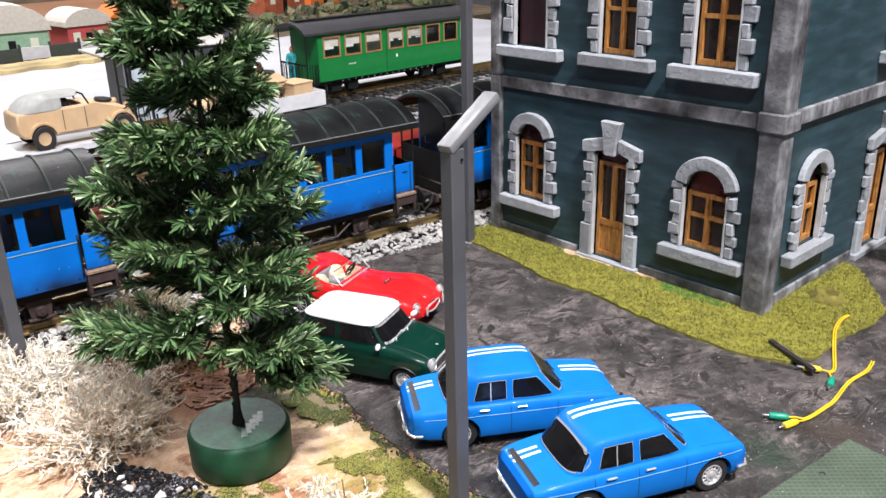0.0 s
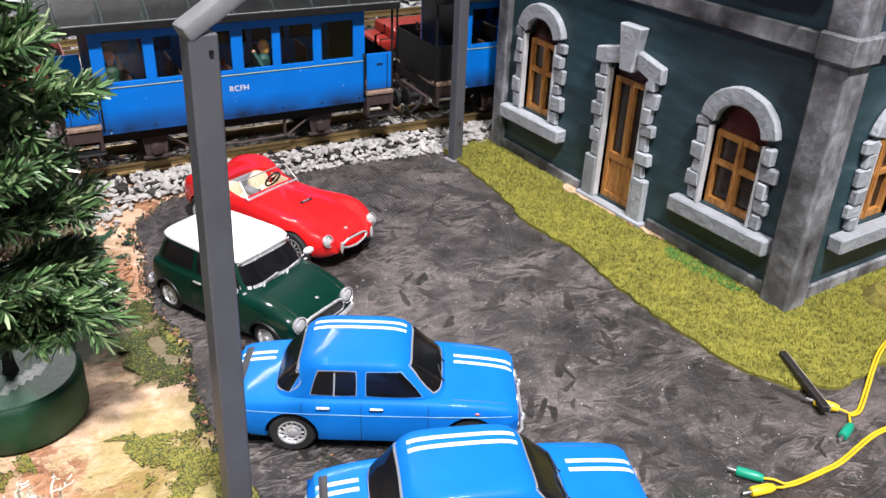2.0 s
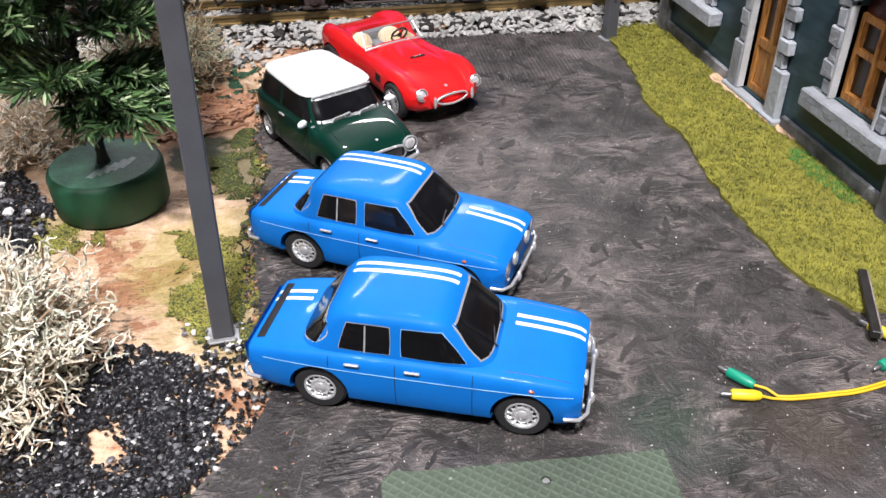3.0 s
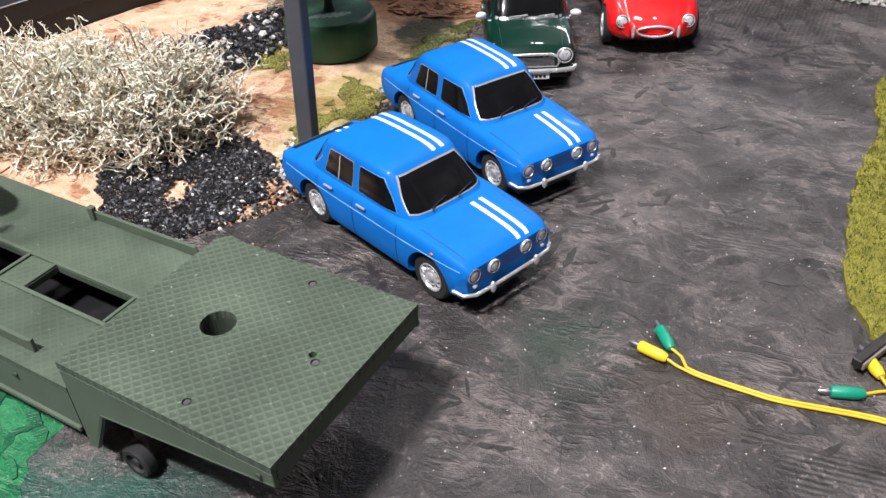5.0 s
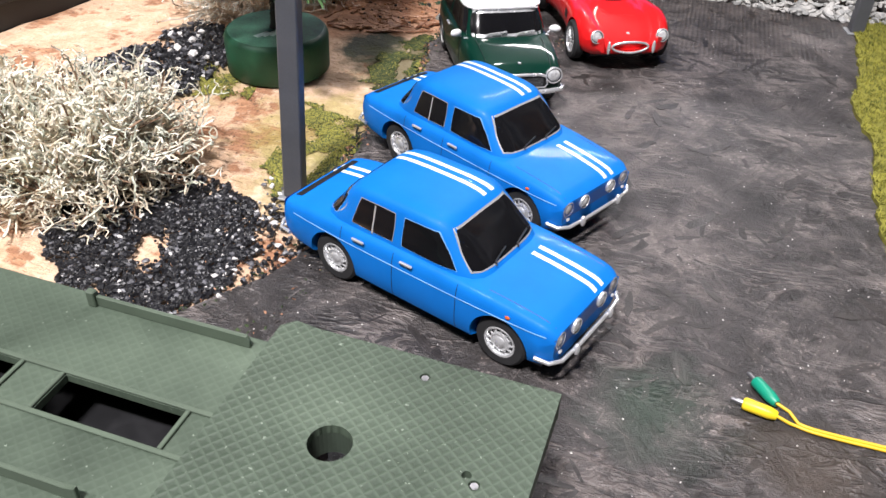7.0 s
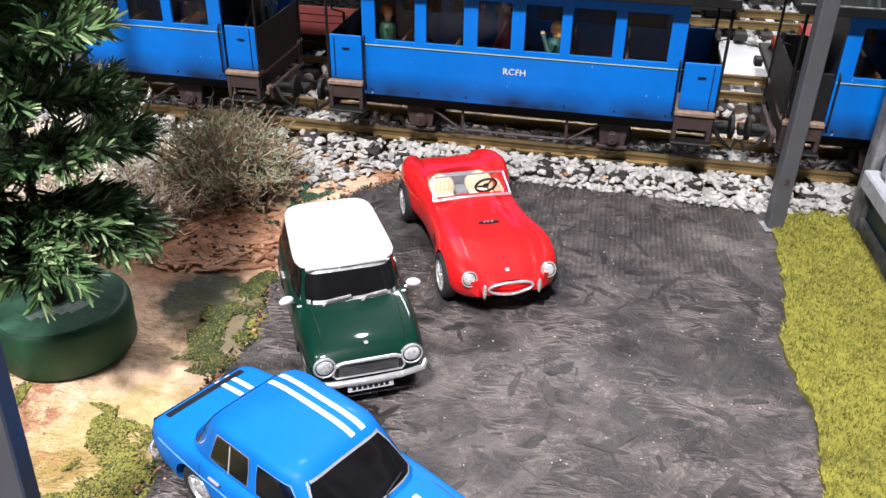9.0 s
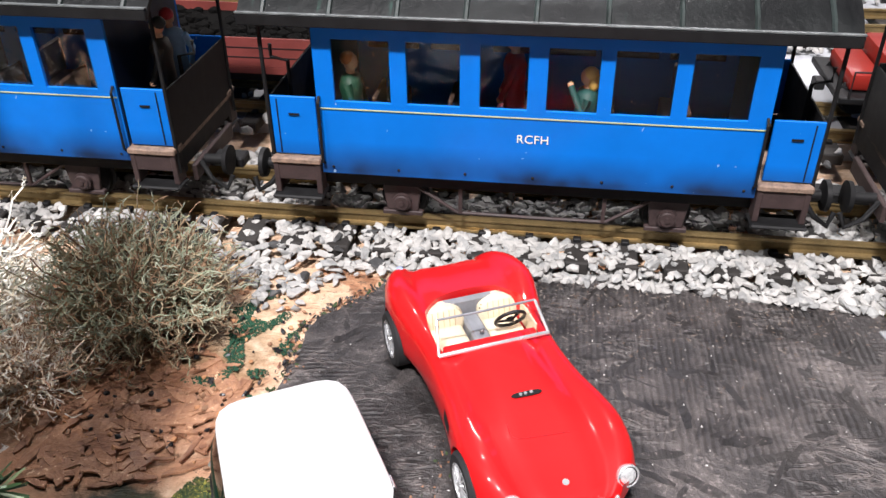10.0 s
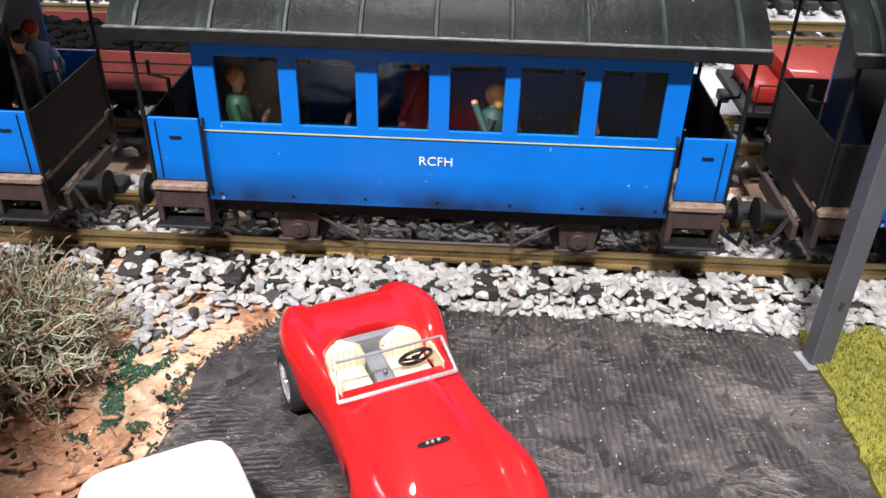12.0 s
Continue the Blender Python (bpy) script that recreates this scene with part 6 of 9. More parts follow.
    # same blue as the body, darkened here to paint the recess's shade
    car.part("nose_panel", box(1.70, 1.752, -0.655, 0.655, 0.465, 0.655, 0.012), plain("shaded_blue_nose", (0.004, 0.075, 0.32), 0.4) if "shaded_blue_nose" not in bpy.data.materials else bpy.data.materials["shaded_blue_nose"], body, "nose panel with the recess's shade put in as darker blue")
    for y0 in (-0.56, 0.56):
        car.part("turn_signal", ball(0.030, pose(1.765, y0, 0.455), 1, (0.6, 1.2, 0.9)), lamp_glass, body)
    for xe, sgn in ((1.835, 1), (-2.065, -1)):
        pts = [(xe - sgn * 0.26, -0.735, 0.385), (xe - sgn * 0.10, -0.715, 0.385), (xe - sgn * 0.02, -0.60, 0.385), (xe, -0.3, 0.385), (xe, 0, 0.385), (xe, 0.3, 0.385), (xe - sgn * 0.02, 0.60, 0.385), (xe - sgn * 0.10, 0.715, 0.385), (xe - sgn * 0.26, 0.735, 0.385)]
        b = car.bar("bumper", pts, 0.024, chrome, body, "chrome bumper", 10)
        for y0 in (-0.36, 0.36):
            car.part("overrider", ball(0.055, pose(xe + sgn * 0.015, y0, 0.385), 2, (0.7, 0.8, 1.5)), chrome, b, "", 60)
    car.part("number_plate", box(1.79, 1.805, -0.25, 0.25, 0.27, 0.345, 0.004), black_trim, body, "dark number plate")
    car.part("underside", box(-1.7, 1.6, -0.60, 0.60, 0.17, 0.215), black_trim, body)
    for ax in (-1.135, 1.135):
        for s in (-1, 1):
            car.part("wheel_well", cyl(0.338, 0.02, pose(ax, s * 0.505, 0.315, -90 * s), 24), black_trim, body)
    car.wheels((-1.135, 1.135), 0.690, 0.305, 0.155, 0.185)
    return car


blue_saloon("racing-blue model saloon with white stripes beside the trailer", 0.3702, 0.3529, -23.1)
blue_saloon("racing-blue model saloon with white stripes between two cars", 0.3704, 0.4525, -31.9)


soot_black = plain("soot_black", (0.004, 0.004, 0.004), 0.95, var=0.2)


def small_car(x, y, turn):
    """A tiny two-door car of the 1960s, dark green with a white roof."""
    car = Car("model_small_car", "dark green model small car with a white roof", x, y, turn, 1 / 24.2, "", 1.04, 0.985)
    st = smoothstep([(-1.50, 0.50, 0.34, 0.62, 0.0, 0.02), (-1.45, 0.58, 0.27, 0.74, 0.005, 0.02), (-1.34, 0.64, 0.22, 0.83, 0.01, 0), (-1.0, 0.685, 0.19, 0.865, 0.015, 0), (-0.3, 0.70, 0.18, 0.875, 0.015, 0), (0.4, 0.70, 0.18, 0.875, 0.015, 0), (0.75, 0.695, 0.19, 0.855, 0.035, 0), (1.1, 0.68, 0.20, 0.80, 0.055, 0), (1.35, 0.65, 0.23, 0.735, 0.06, 0.01), (1.48, 0.63, 0.28, 0.675, 0.055, 0.02), (1.535, 0.57, 0.34, 0.60, 0.045, 0.02)], 44)
    low = hull(st, saloon_profile)
    shape = tree_of(low)
    arches = [cyl(0.295, 0.5, pose(ax, s * 0.47, 0.255, -90 * s), 32) for ax in (-1.018, 1.018) for s in (-1, 1)]
    body = car.part("body", cut(low, arches), green_paint, None, "", 35)
    up = cabin([(0.80, -1.41, 0.72, 0.655, 6), (0.90, -1.37, 0.665, 0.645, 6), (1.0, -1.32, 0.585, 0.625, 6), (1.1, -1.27, 0.50, 0.602, 6), (1.2, -1.22, 0.42, 0.58, 6), (1.245, -1.19, 0.385, 0.57, 6)])
    top = tree_of(up)
    cab = car.part("cabin", up, green_paint, body, "", 40)
    roof = cabin([(1.228, -1.24, 0.400, 0.585, 6), (1.240, -1.28, 0.425, 0.612, 6), (1.262, -1.28, 0.425, 0.612, 6), (1.290, -1.24, 0.390, 0.590, 6), (1.315, -1.15, 0.31, 0.54, 5.5), (1.332, -0.98, 0.17, 0.44, 4.5), (1.342, -0.72, -0.05, 0.28, 4)])
    for v in roof.verts:
        v.co.y *= 1 - 0.075 * max(0.0, (0.30 - v.co.x) / 1.55)
        if v.co.x < -0.9:
            v.co.x += 0.045 * (-0.9 - v.co.x) / 0.38
    car.part("roof", roof, white_paint, body, "glossy white roof", 40)
    for s in (-1, 1):
        way = (0, -s, 0)
        for a, b, c, d in (((-1.15, 0.91), (-0.42, 0.905), (-0.42, 1.20), (-1.06, 1.20)), ((-0.34, 0.905), (0.52, 0.90), (0.32, 1.20), (-0.34, 1.20))):
            cs = [(p[0], s, p[1]) for p in (a, b, c, d)]
            car.part("side_window", drape(top, cs, way, 0.006, 8, 6, 1.5, 0.03), car_glass, body, "dark side window", 60)
        car.part("door_handle", box(-0.36, -0.20, s * 0.705 - 0.018, s * 0.705 + 0.018, 0.755, 0.785, 0.008), chrome, body, "chrome handle")
        mir = car.part("mirror", ball(0.085, pose(0.56, s * 0.755, 0.935, 0, 0, -18 * s), 2, (0.55, 1.1, 0.75)), white_paint, body, "white door mirror", 60)
        car.bar("mirror_arm", [(0.50, s * 0.66, 0.85), (0.50, s * 0.75, 0.885)], 0.014, chrome, mir)
        for dx in (-0.46, 0.55):
            pts = [(dx, hit.y + s * 0.0005, z_) for z_ in np.linspace(0.23, 0.84, 12) if (hit := shape.ray_cast(Vector((dx, s * 2, z_)), Vector((0, -s, 0)))[0]) is not None]
            car.bar("door_gap", pts, 0.0045, black_trim, body, "", 5)
        # outer body seams on the wings and the wheel arch lips
        pts = [(x_, s * 0.50 * (1 - 0.10 * (x_ - 0.6)), shape.ray_cast(Vector((x_, s * 0.50 * (1 - 0.10 * (x_ - 0.6)), 3)), Vector((0, 0, -1)))[0].z + 0.002) for x_ in np.linspace(0.72, 1.47, 10)]
        car.bar("bonnet_gap", pts, 0.005, black_trim, body, "", 5)
        for ax in (-1.018, 1.018):
            pts = []
            for t in np.linspace(0.05, math.pi - 0.05, 18):
                p = Vector((ax + 0.305 * math.cos(t), s * 2, 0.255 + 0.305 * math.sin(t)))
                hit = shape.ray_cast(p, Vector((0, -s, 0)))[0]
                if hit is not None:
                    pts.append((p.x, hit.y, p.z))
            car.bar("arch_lip", pts, 0.022, black_trim, body, "black wheel arch lip", 6)
        car.lamp(shape.ray_cast(Vector((3, s * 0.47, 0.600)), Vector((-1, 0, 0)))[0].x + 0.010, s * 0.490, 0.620, 0.112, body, 8)
        car.part("side_lamp", ball(0.036, pose(1.515, s * 0.475, 0.465), 1, (0.6, 1, 1)), amber, body, "orange side lamp")
        car.part("tail_lamp", ball(0.05, pose(-1.465, s * 0.50, 0.62), 2, (0.4, 0.7, 1.5)), amber, body, "red tail lamp", 60)
        car.part("scuttle_vent", box(0.60, 0.64, s * 0.62 - 0.03, s * 0.62 + 0.03, 0.862, 0.880, 0.006), chrome, body)
    car.bar("roof_gutter", [(0.41 * 1.0, -0.50, 1.236), (0.425, 0, 1.238), (0.41, 0.50, 1.236)], 0.014, chrome, body, "", 6)
    wide = [(2.5, -0.605, 0.885), (2.5, 0.605, 0.885), (2.5, 0.545, 1.222), (2.5, -0.545, 1.222)]
    shield = car.part("windscreen", drape(top, wide, (-1, 0, 0), 0.010, 14, 8, 1.0, 0.02), chrome, body, "chrome-framed windscreen", 60)
    car.part("pane", drape(top, [(2.5, -0.555, 0.930), (2.5, 0.555, 0.930), (2.5, 0.505, 1.185), (2.5, -0.505, 1.185)], (-1, 0, 0), 0.018, 14, 8, 1.0, 0.03), car_glass, shield, "dark windscreen glass", 60)
    car.part("rear_window", drape(top, [(-2.5, -0.48, 0.95), (-2.5, 0.48, 0.95), (-2.5, 0.42, 1.19), (-2.5, -0.42, 1.19)], (1, 0, 0), 0.010, 10, 6, 0.5, 0.06), car_glass, body, "dark rear window", 60)
    for y0, y1 in ((-0.36, -0.02), (0.10, 0.40)):
        car.bar("wiper", [(0.745, y0, 0.905), (0.705, y0 + 0.06, 0.945), (0.685, y1, 0.965)], 0.017, rim_silver, body, "silver wiper", 6)
    car.part("bonnet_badge", ball(0.03, pose(1.41, 0, 0.785), 1, (1.2, 1, 0.4)), chrome, body)
    # grille, bumper and plate
    mouth = [(-0.375, 0.435), (0.375, 0.435), (0.405, 0.49), (0.375, 0.595), (0.29, 0.630), (-0.29, 0.630), (-0.375, 0.595), (-0.405, 0.49)]
    g = car.part("grille", prism(mouth, 1.47, 1.548, lambda a, z, d: (d, a, z)), black_trim, body, "black grille with chrome slats")
    for k in range(7):
        z_ = 0.455 + 0.022 * k
        car.bar("slat", [(1.552, -0.335, z_), (1.556, 0, z_), (1.552, 0.335, z_)], 0.0055, steel, g, "", 5)
    car.bar("grille_frame", [(1.553, a, z) for a, z in mouth + mouth[:1]], 0.014, chrome, g, "chrome grille surround", 6)
    car.bar("moustache", [(1.540, -0.38, 0.605), (1.555, -0.28, 0.645), (1.565, 0, 0.655), (1.555, 0.28, 0.645), (1.540, 0.38, 0.605)], 0.024, chrome, g, "chrome moustache bar", 8)
    for xe, sgn in ((1.600, 1), (-1.565, -1)):
        pts = [(xe - sgn * 0.16, -0.665, 0.385), (xe - sgn * 0.05, -0.61, 0.385), (xe, -0.36, 0.385), (xe + sgn * 0.01, 0, 0.385), (xe, 0.36, 0.385), (xe - sgn * 0.05, 0.61, 0.385), (xe - sgn * 0.16, 0.665, 0.385)]
        car.bar("bumper", pts, 0.040, chrome, body, "chrome bumper", 10)
    plate = car.part("number_plate", box(1.600, 1.612, -0.26, 0.26, 0.245, 0.345, 0.004), white_paint, body, "white number plate with dark bars")
    for k in range(7):
        y0 = -0.21 + 0.062 * k
        car.part("plate_bar", box(1.6125, 1.615, y0, y0 + 0.042, 0.272, 0.320), black_trim, plate)
    car.part("underside", box(-1.3, 1.35, -0.55, 0.55, 0.15, 0.195), black_trim, body)
    for ax in (-1.018, 1.018):
        for s in (-1, 1):
            car.part("wheel_well", cyl(0.29, 0.02, pose(ax, s * 0.475, 0.255, -90 * s), 24), black_trim, body)
    car.wheels((-1.018, 1.018), 0.655, 0.255, 0.145, 0.165)


small_car(0.3462, 0.5886, -65.7)


pleat_tan = plain("seat_pleat_tan", (0.52, 0.40, 0.24), 0.7, var=0.1)


def roadster_profile(w, zb, zf, zc, spread, tuck):
    return [(0, zb), (w * 0.55, zb), (w * 0.82, zb + 0.01), (w * (0.95 - tuck), zb + 0.07), (w * 0.995, zb + 0.17), (w, zb + 0.26), (w * 0.985, zf - 0.16), (w * 0.945, zf - 0.075), (w * 0.88, zf - 0.018), (w * 0.79, zf), (w * 0.70, zf - 0.018), (w * 0.62, zf + (zc - zf) * 0.35 - 0.040), (w * 0.54, zf + (zc - zf) * 0.62 - 0.036), (w * 0.42, zf + (zc - zf) * 0.82), (w * 0.25, zf + (zc - zf) * 0.95), (0, zc)]


def roadster(x, y, turn):
    """An open two-seat sports car with bulging wings, bright red."""
    car = Car("model_roadster", "red open model sports car with tan seats", x, y, turn, 1 / 24.4)
    st = smoothstep([(-1.93, 0.45, 0.42, 0.60, 0.60, 0, 0), (-1.88, 0.60, 0.36, 0.72, 0.67, 0, 0), (-1.75, 0.73, 0.29, 0.845, 0.760, 0, 0), (-1.45, 0.84, 0.23, 0.945, 0.845, 0, 0), (-1.14, 0.87, 0.20, 0.975, 0.885, 0, 0), (-0.85, 0.825, 0.20, 0.915, 0.885, 0, 0.02), (-0.50, 0.745, 0.19, 0.815, 0.855, 0, 0.03), (-0.10, 0.72, 0.19, 0.775, 0.865, 0, 0.03), (0.40, 0.740, 0.19, 0.775, 0.845, 0, 0.03), (0.85, 0.800, 0.20, 0.805, 0.800, 0, 0.02), (1.14, 0.82, 0.20, 0.815, 0.745, 0, 0), (1.45, 0.785, 0.22, 0.755, 0.665, 0, 0), (1.66, 0.69, 0.26, 0.655, 0.59, 0, 0), (1.79, 0.54, 0.32, 0.555, 0.535, 0, 0), (1.83, 0.46, 0.36, 0.515, 0.505, 0, 0)], 60)
    low = hull(st, roadster_profile)
    shape = tree_of(low)
    knives = [cyl(0.365, 0.5, pose(ax, s * 0.52, 0.325, -90 * s), 32) for ax in (-1.143, 1.143) for s in (-1, 1)]
    # the cockpit opening: straight at the scuttle, one wide arc round the back of the seats
    pit = [(-0.20, -0.53), (-0.17, 0.0), (-0.20, 0.53), (-0.34, 0.565), (-0.62, 0.575)] + [(-0.70 - 0.36 * math.cos(t), 0.575 * math.sin(t)) for t in np.linspace(1.25, -1.25, 13)] + [(-0.62, -0.575), (-0.34, -0.565)]
    pit = [(u, v) for u, v in pit][::-1]
    knives.append(prism(pit, 0.36, 1.2, flat))
    jaw = [(0.30 * math.cos(t), 0.455 + 0.085 * math.sin(t)) for t in np.linspace(0, 2 * math.pi, 24, endpoint=False)]
    knives.append(prism(jaw, 1.72, 2.2, lambda a, z, d: (d, a, z)))
    body = car.part("body", cut(low, knives), red_paint, None, "", 40)
    # cockpit
    tub = car.part("cockpit", prism([(a * 0.985, b * 0.985) for a, b in pit], 0.362, 0.37, flat), black_trim, body, "dark cockpit floor")
    car.part("tunnel", box(-0.92, -0.25, -0.095, 0.095, 0.37, 0.66, 0.03), grey_trim, tub, "grey transmission tunnel")
    car.part("rear_shelf", box(-1.02, -0.93, -0.42, 0.42, 0.37, 0.83, 0.02), grey_trim, tub, "grey panel behind the seats")
    car.part("gear_knob", ball(0.028, pose(-0.50, 0.0, 0.70), 2), steel, tub, "steel gear knob", 60)
    car.part("dashboard", box(-0.29, -0.21, -0.52, 0.52, 0.62, 0.80, 0.02), red_paint, tub, "red dashboard")
    for s in (-1, 1):
        seat = car.part("seat", box(-0.86, -0.36, s * 0.32 - 0.205, s * 0.32 + 0.205, 0.37, 0.60, 0.05, 2), tan_leather, tub, "pale tan bucket seat", 60)
        backrest = prism([(-0.215, 0.45), (0.215, 0.45), (0.235, 0.66)] + [(0.232 * math.cos(t), 0.70 + 0.135 * math.sin(t)) for t in np.linspace(0.1, math.pi - 0.1, 12)] + [(-0.235, 0.66)], 0.0, 0.13, lambda a, z, d, s=s: (-0.905 - 0.22 * (z - 0.45) + d, s * 0.325 + a, z), 0.03)
        car.part("backrest", backrest, tan_leather, seat, "", 60)
        for q in range(5):
            pv = s * 0.325 - 0.13 + 0.065 * q
            car.bar("seat_pleat", [(-0.780 - 0.22 * 0.06, pv, 0.56), (-0.775 - 0.22 * 0.33, pv, 0.80)], 0.0045, pleat_tan, seat, "", 5)
        car.part("door_cap", box(-0.80, -0.32, s * 0.566 - 0.012, s * 0.574 + 0.012, 0.55, 0.79, 0.006), tan_leather, tub, "tan door lining")
    wheel = [(0.165 * math.cos(t), 0.165 * math.sin(t), 0) for t in np.linspace(0, 2 * math.pi, 25)]
    m = pose(-0.47, 0.315, 0.815, 0, -62, 0)
    ring = tube(wheel[:-1] + wheel[:1], 0.021, 8)
    for a in (0.5, 2.6, 4.7):
        add(ring, tube([(0, 0, -0.02), (0.16 * math.cos(a), 0.16 * math.sin(a), 0)], 0.015, 6))
    add(ring, cyl(0.045, 0.03, pose(0, 0, -0.02), 12))
    bmesh.ops.transform(ring, matrix=m, verts=ring.verts)
    car.part("steering_wheel", ring, black_trim, tub, "black three-spoke steering wheel", 60)
    # windscreen, raked back and slightly bowed
    lo = [(-0.125 + 0.055 * (1 - (v / 0.61) ** 2), v, 0.812 + 0.050 * (1 - (v / 0.61) ** 2)) for v in np.linspace(-0.61, 0.61, 9)]
    hi = [(-0.385 + 0.035 * (1 - (v / 0.55) ** 2), v, 1.075 + 0.022 * (1 - (v / 0.55) ** 2)) for v in np.linspace(-0.55, 0.55, 9)]
    bm = bmesh.new()
    a = [bm.verts.new(p) for p in lo]
    b = [bm.verts.new(p) for p in hi]
    for k in range(8):
        bm.faces.new((a[k], a[k + 1], b[k + 1], b[k]))
    glass = car.part("windscreen", bm, clear_pane, body, "clear windscreen", 60)
    glass.visible_shadow = False
    car.bar("screen_frame", [lo[0], hi[0]], 0.017, chrome, glass, "chrome windscreen post", 8)
    car.bar("screen_frame", [lo[-1], hi[-1]], 0.017, chrome, glass, "chrome windscreen post", 8)
    car.bar("screen_top", hi, 0.013, grey_trim, glass, "dark grey top rail of the screen", 8)
    car.bar("screen_foot", lo, 0.024, chrome, glass, "", 8)
    # bonnet: scoop slot, shut line, vents
    car.part("scoop", drape(shape, [(0.655, -0.15, 3), (0.720, -0.15, 3), (0.730, 0.17, 3), (0.665, 0.17, 3)], (0, 0, -1), 0.020, 3, 8, 0.5, 0.2), soot_black, body, "black bonnet scoop")
    for v in (-0.05, 0.0, 0.06):
        car.part("intake", cyl(0.016, 0.02, pose(0.690, v, shape.ray_cast(Vector((0.690, v, 3)), Vector((0, 0, -1)))[0].z + 0.012), 10), chrome, body, "bright metal inside the scoop")
    pts = [(0.96, -0.30), (1.10, -0.315), (1.14, -0.27), (1.17, 0.0), (1.20, 0.27)]
    line = []
    for p, q in zip(pts, pts[1:]):
        for k in range(8):
            u, v = p[0] + (q[0] - p[0]) * k / 8, p[1] + (q[1] - p[1]) * k / 8
            line.append((u, v, shape.ray_cast(Vector((u, v, 3)), Vector((0, 0, -1)))[0].z + 0.0005))
    car.bar("bonnet_gap", line, 0.0042, plain("deep_red_gap", (0.16, 0.004, 0.008), 0.5), body, "", 5)
    for s in (-1, 1):
        car.lamp(shape.ray_cast(Vector((3, s * 0.560, 0.600)), Vector((-1, 0, 0)))[0].x + 0.025, s * 0.560, 0.600, 0.098, body, 20)
        car.part("turn_signal", ball(0.030, pose(1.70, s * 0.56, 0.505), 1, (0.6, 1, 1)), amber, body, "orange lamp")
        car.part("side_vent", drape(shape, [(0.42, s, 0.48), (0.66, s, 0.48), (0.66, s, 0.62), (0.42, s, 0.62)], (0, -s, 0), 0.004, 3, 3, 1.0), black_trim, body, "black side vent")
        ov = car.part("overrider", ball(0.075, pose(1.885, s * 0.385, 0.46), 2, (0.42, 0.42, 1.6)), chrome, body, "chrome overrider", 60)
        car.part("tail_lamp", ball(0.045, pose(-1.88, s * 0.50, 0.60), 2, (0.5, 1, 1)), amber, body, "red tail lamp", 60)
        car.part("wheel_well", cyl(0.335, 0.02, pose(-1.143, s * 0.525, 0.315, -90 * s), 24), black_trim, body)
        car.part("wheel_well", cyl(0.335, 0.02, pose(1.143, s * 0.525, 0.315, -90 * s), 24), black_trim, body)
    car.part("fuel_cap", cyl(0.050, 0.05, pose(-1.72, -0.575, 0.815), 16, 0.040), chrome, body, "chrome fuel cap")
    car.part("badge", drape(shape, [(1.60, -0.035, 3), (1.66, -0.035, 3), (1.66, 0.035, 3), (1.60, 0.035, 3)], (0, 0, -1), 0.008, 2, 2, 0.5, 0.3), chrome, body, "round chrome badge")
    g = car.part("grille", prism([(y_ * 1.04, 0.455 + (z_ - 0.455) * 1.04) for y_, z_ in jaw], 1.715, 1.73, lambda a, z, d: (d, a, z)), red_paint, body, "red grille opening")
    hoop = [(1.838 + 0.03 * (1 - abs(a) / 0.3), a * 1.04, 0.455 + (z - 0.455) * 1.08) for a, z in jaw]
    car.bar("grille_ring", hoop + hoop[:1], 0.020, chrome, g, "chrome grille ring", 8)
    car.part("underside", box(-1.6, 1.5, -0.55, 0.55, 0.16, 0.205), black_trim, body)
    car.wheels((-1.143,), 0.885, 0.325, 0.21, 0.215, 12)
    car.wheels((1.143,), 0.825, 0.325, 0.175, 0.215, 12)


roadster(0.4064, 0.6831, -68.0)

# ---- lamp posts ----
def lamp_post(x, y, z, height, turn, label, arm=True, tilt=(0, 0)):
    """A square steel post on a small foot; arm: a flat lamp head on a slanted neck."""
    p = thing("lamp_post", label, "lamp post", pose(x, y, z, *tilt, turn))
    part("post", box(-0.0052, 0.0052, -0.0045, 0.0045, 0.0016, height, 0.0007), grey_metal, p)
    part("foot", box(-0.0078, 0.0078, -0.0068, 0.0068, 0.0, 0.0015, 0.0004), plain("glue_grey", (0.22, 0.225, 0.23), 0.4, var=0.3) if "glue_grey" not in bpy.data.materials else bpy.data.materials["glue_grey"], p, "pale glued foot")
    if arm:
        head = box(-0.0070, 0.0395, -0.0052, 0.0052, -0.0030, 0.0030, 0.0014, 2)
        bmesh.ops.transform(head, matrix=pose(0.0, 0, height + 0.0035, 0, -32), verts=head.verts)
        part("lamp_head", head, plain("silver_lamp_head", (0.24, 0.25, 0.26), 0.4, 0.3, var=0.15) if "silver_lamp_head" not in bpy.data.materials else bpy.data.materials["silver_lamp_head"], p, "silver-grey slanted lamp head", 40)
        part("lens_strip", box(0.004, 0.034, -0.0032, 0.0032, -0.0034, -0.0030), lamp_glass, p, m=pose(0.0, 0, height + 0.0035, 0, -32))
        part("rivet", cyl(0.0008, 0.0006, pose(0.0020, -0.0049, height - 0.006, 90), 8), iron_black, p)
    else:
        part("rivet", box(-0.0010, 0.0010, -0.0049, -0.0045, 0.034, 0.038), rust_brown, p)
    return p


lamp_post(0.2735, 0.4075, -0.0005, 0.2300, 4, "dark grey square lamp post with a slanted head", tilt=(-1.9, 1.9))
lamp_post(0.6030, 0.7420, 0.0010, 0.345, 8, "tall grey steel post beside the house", False)
lamp_post(0.1235, 0.7480, 0.0010, 0.345, 8, "tall grey steel post beside the track", False)

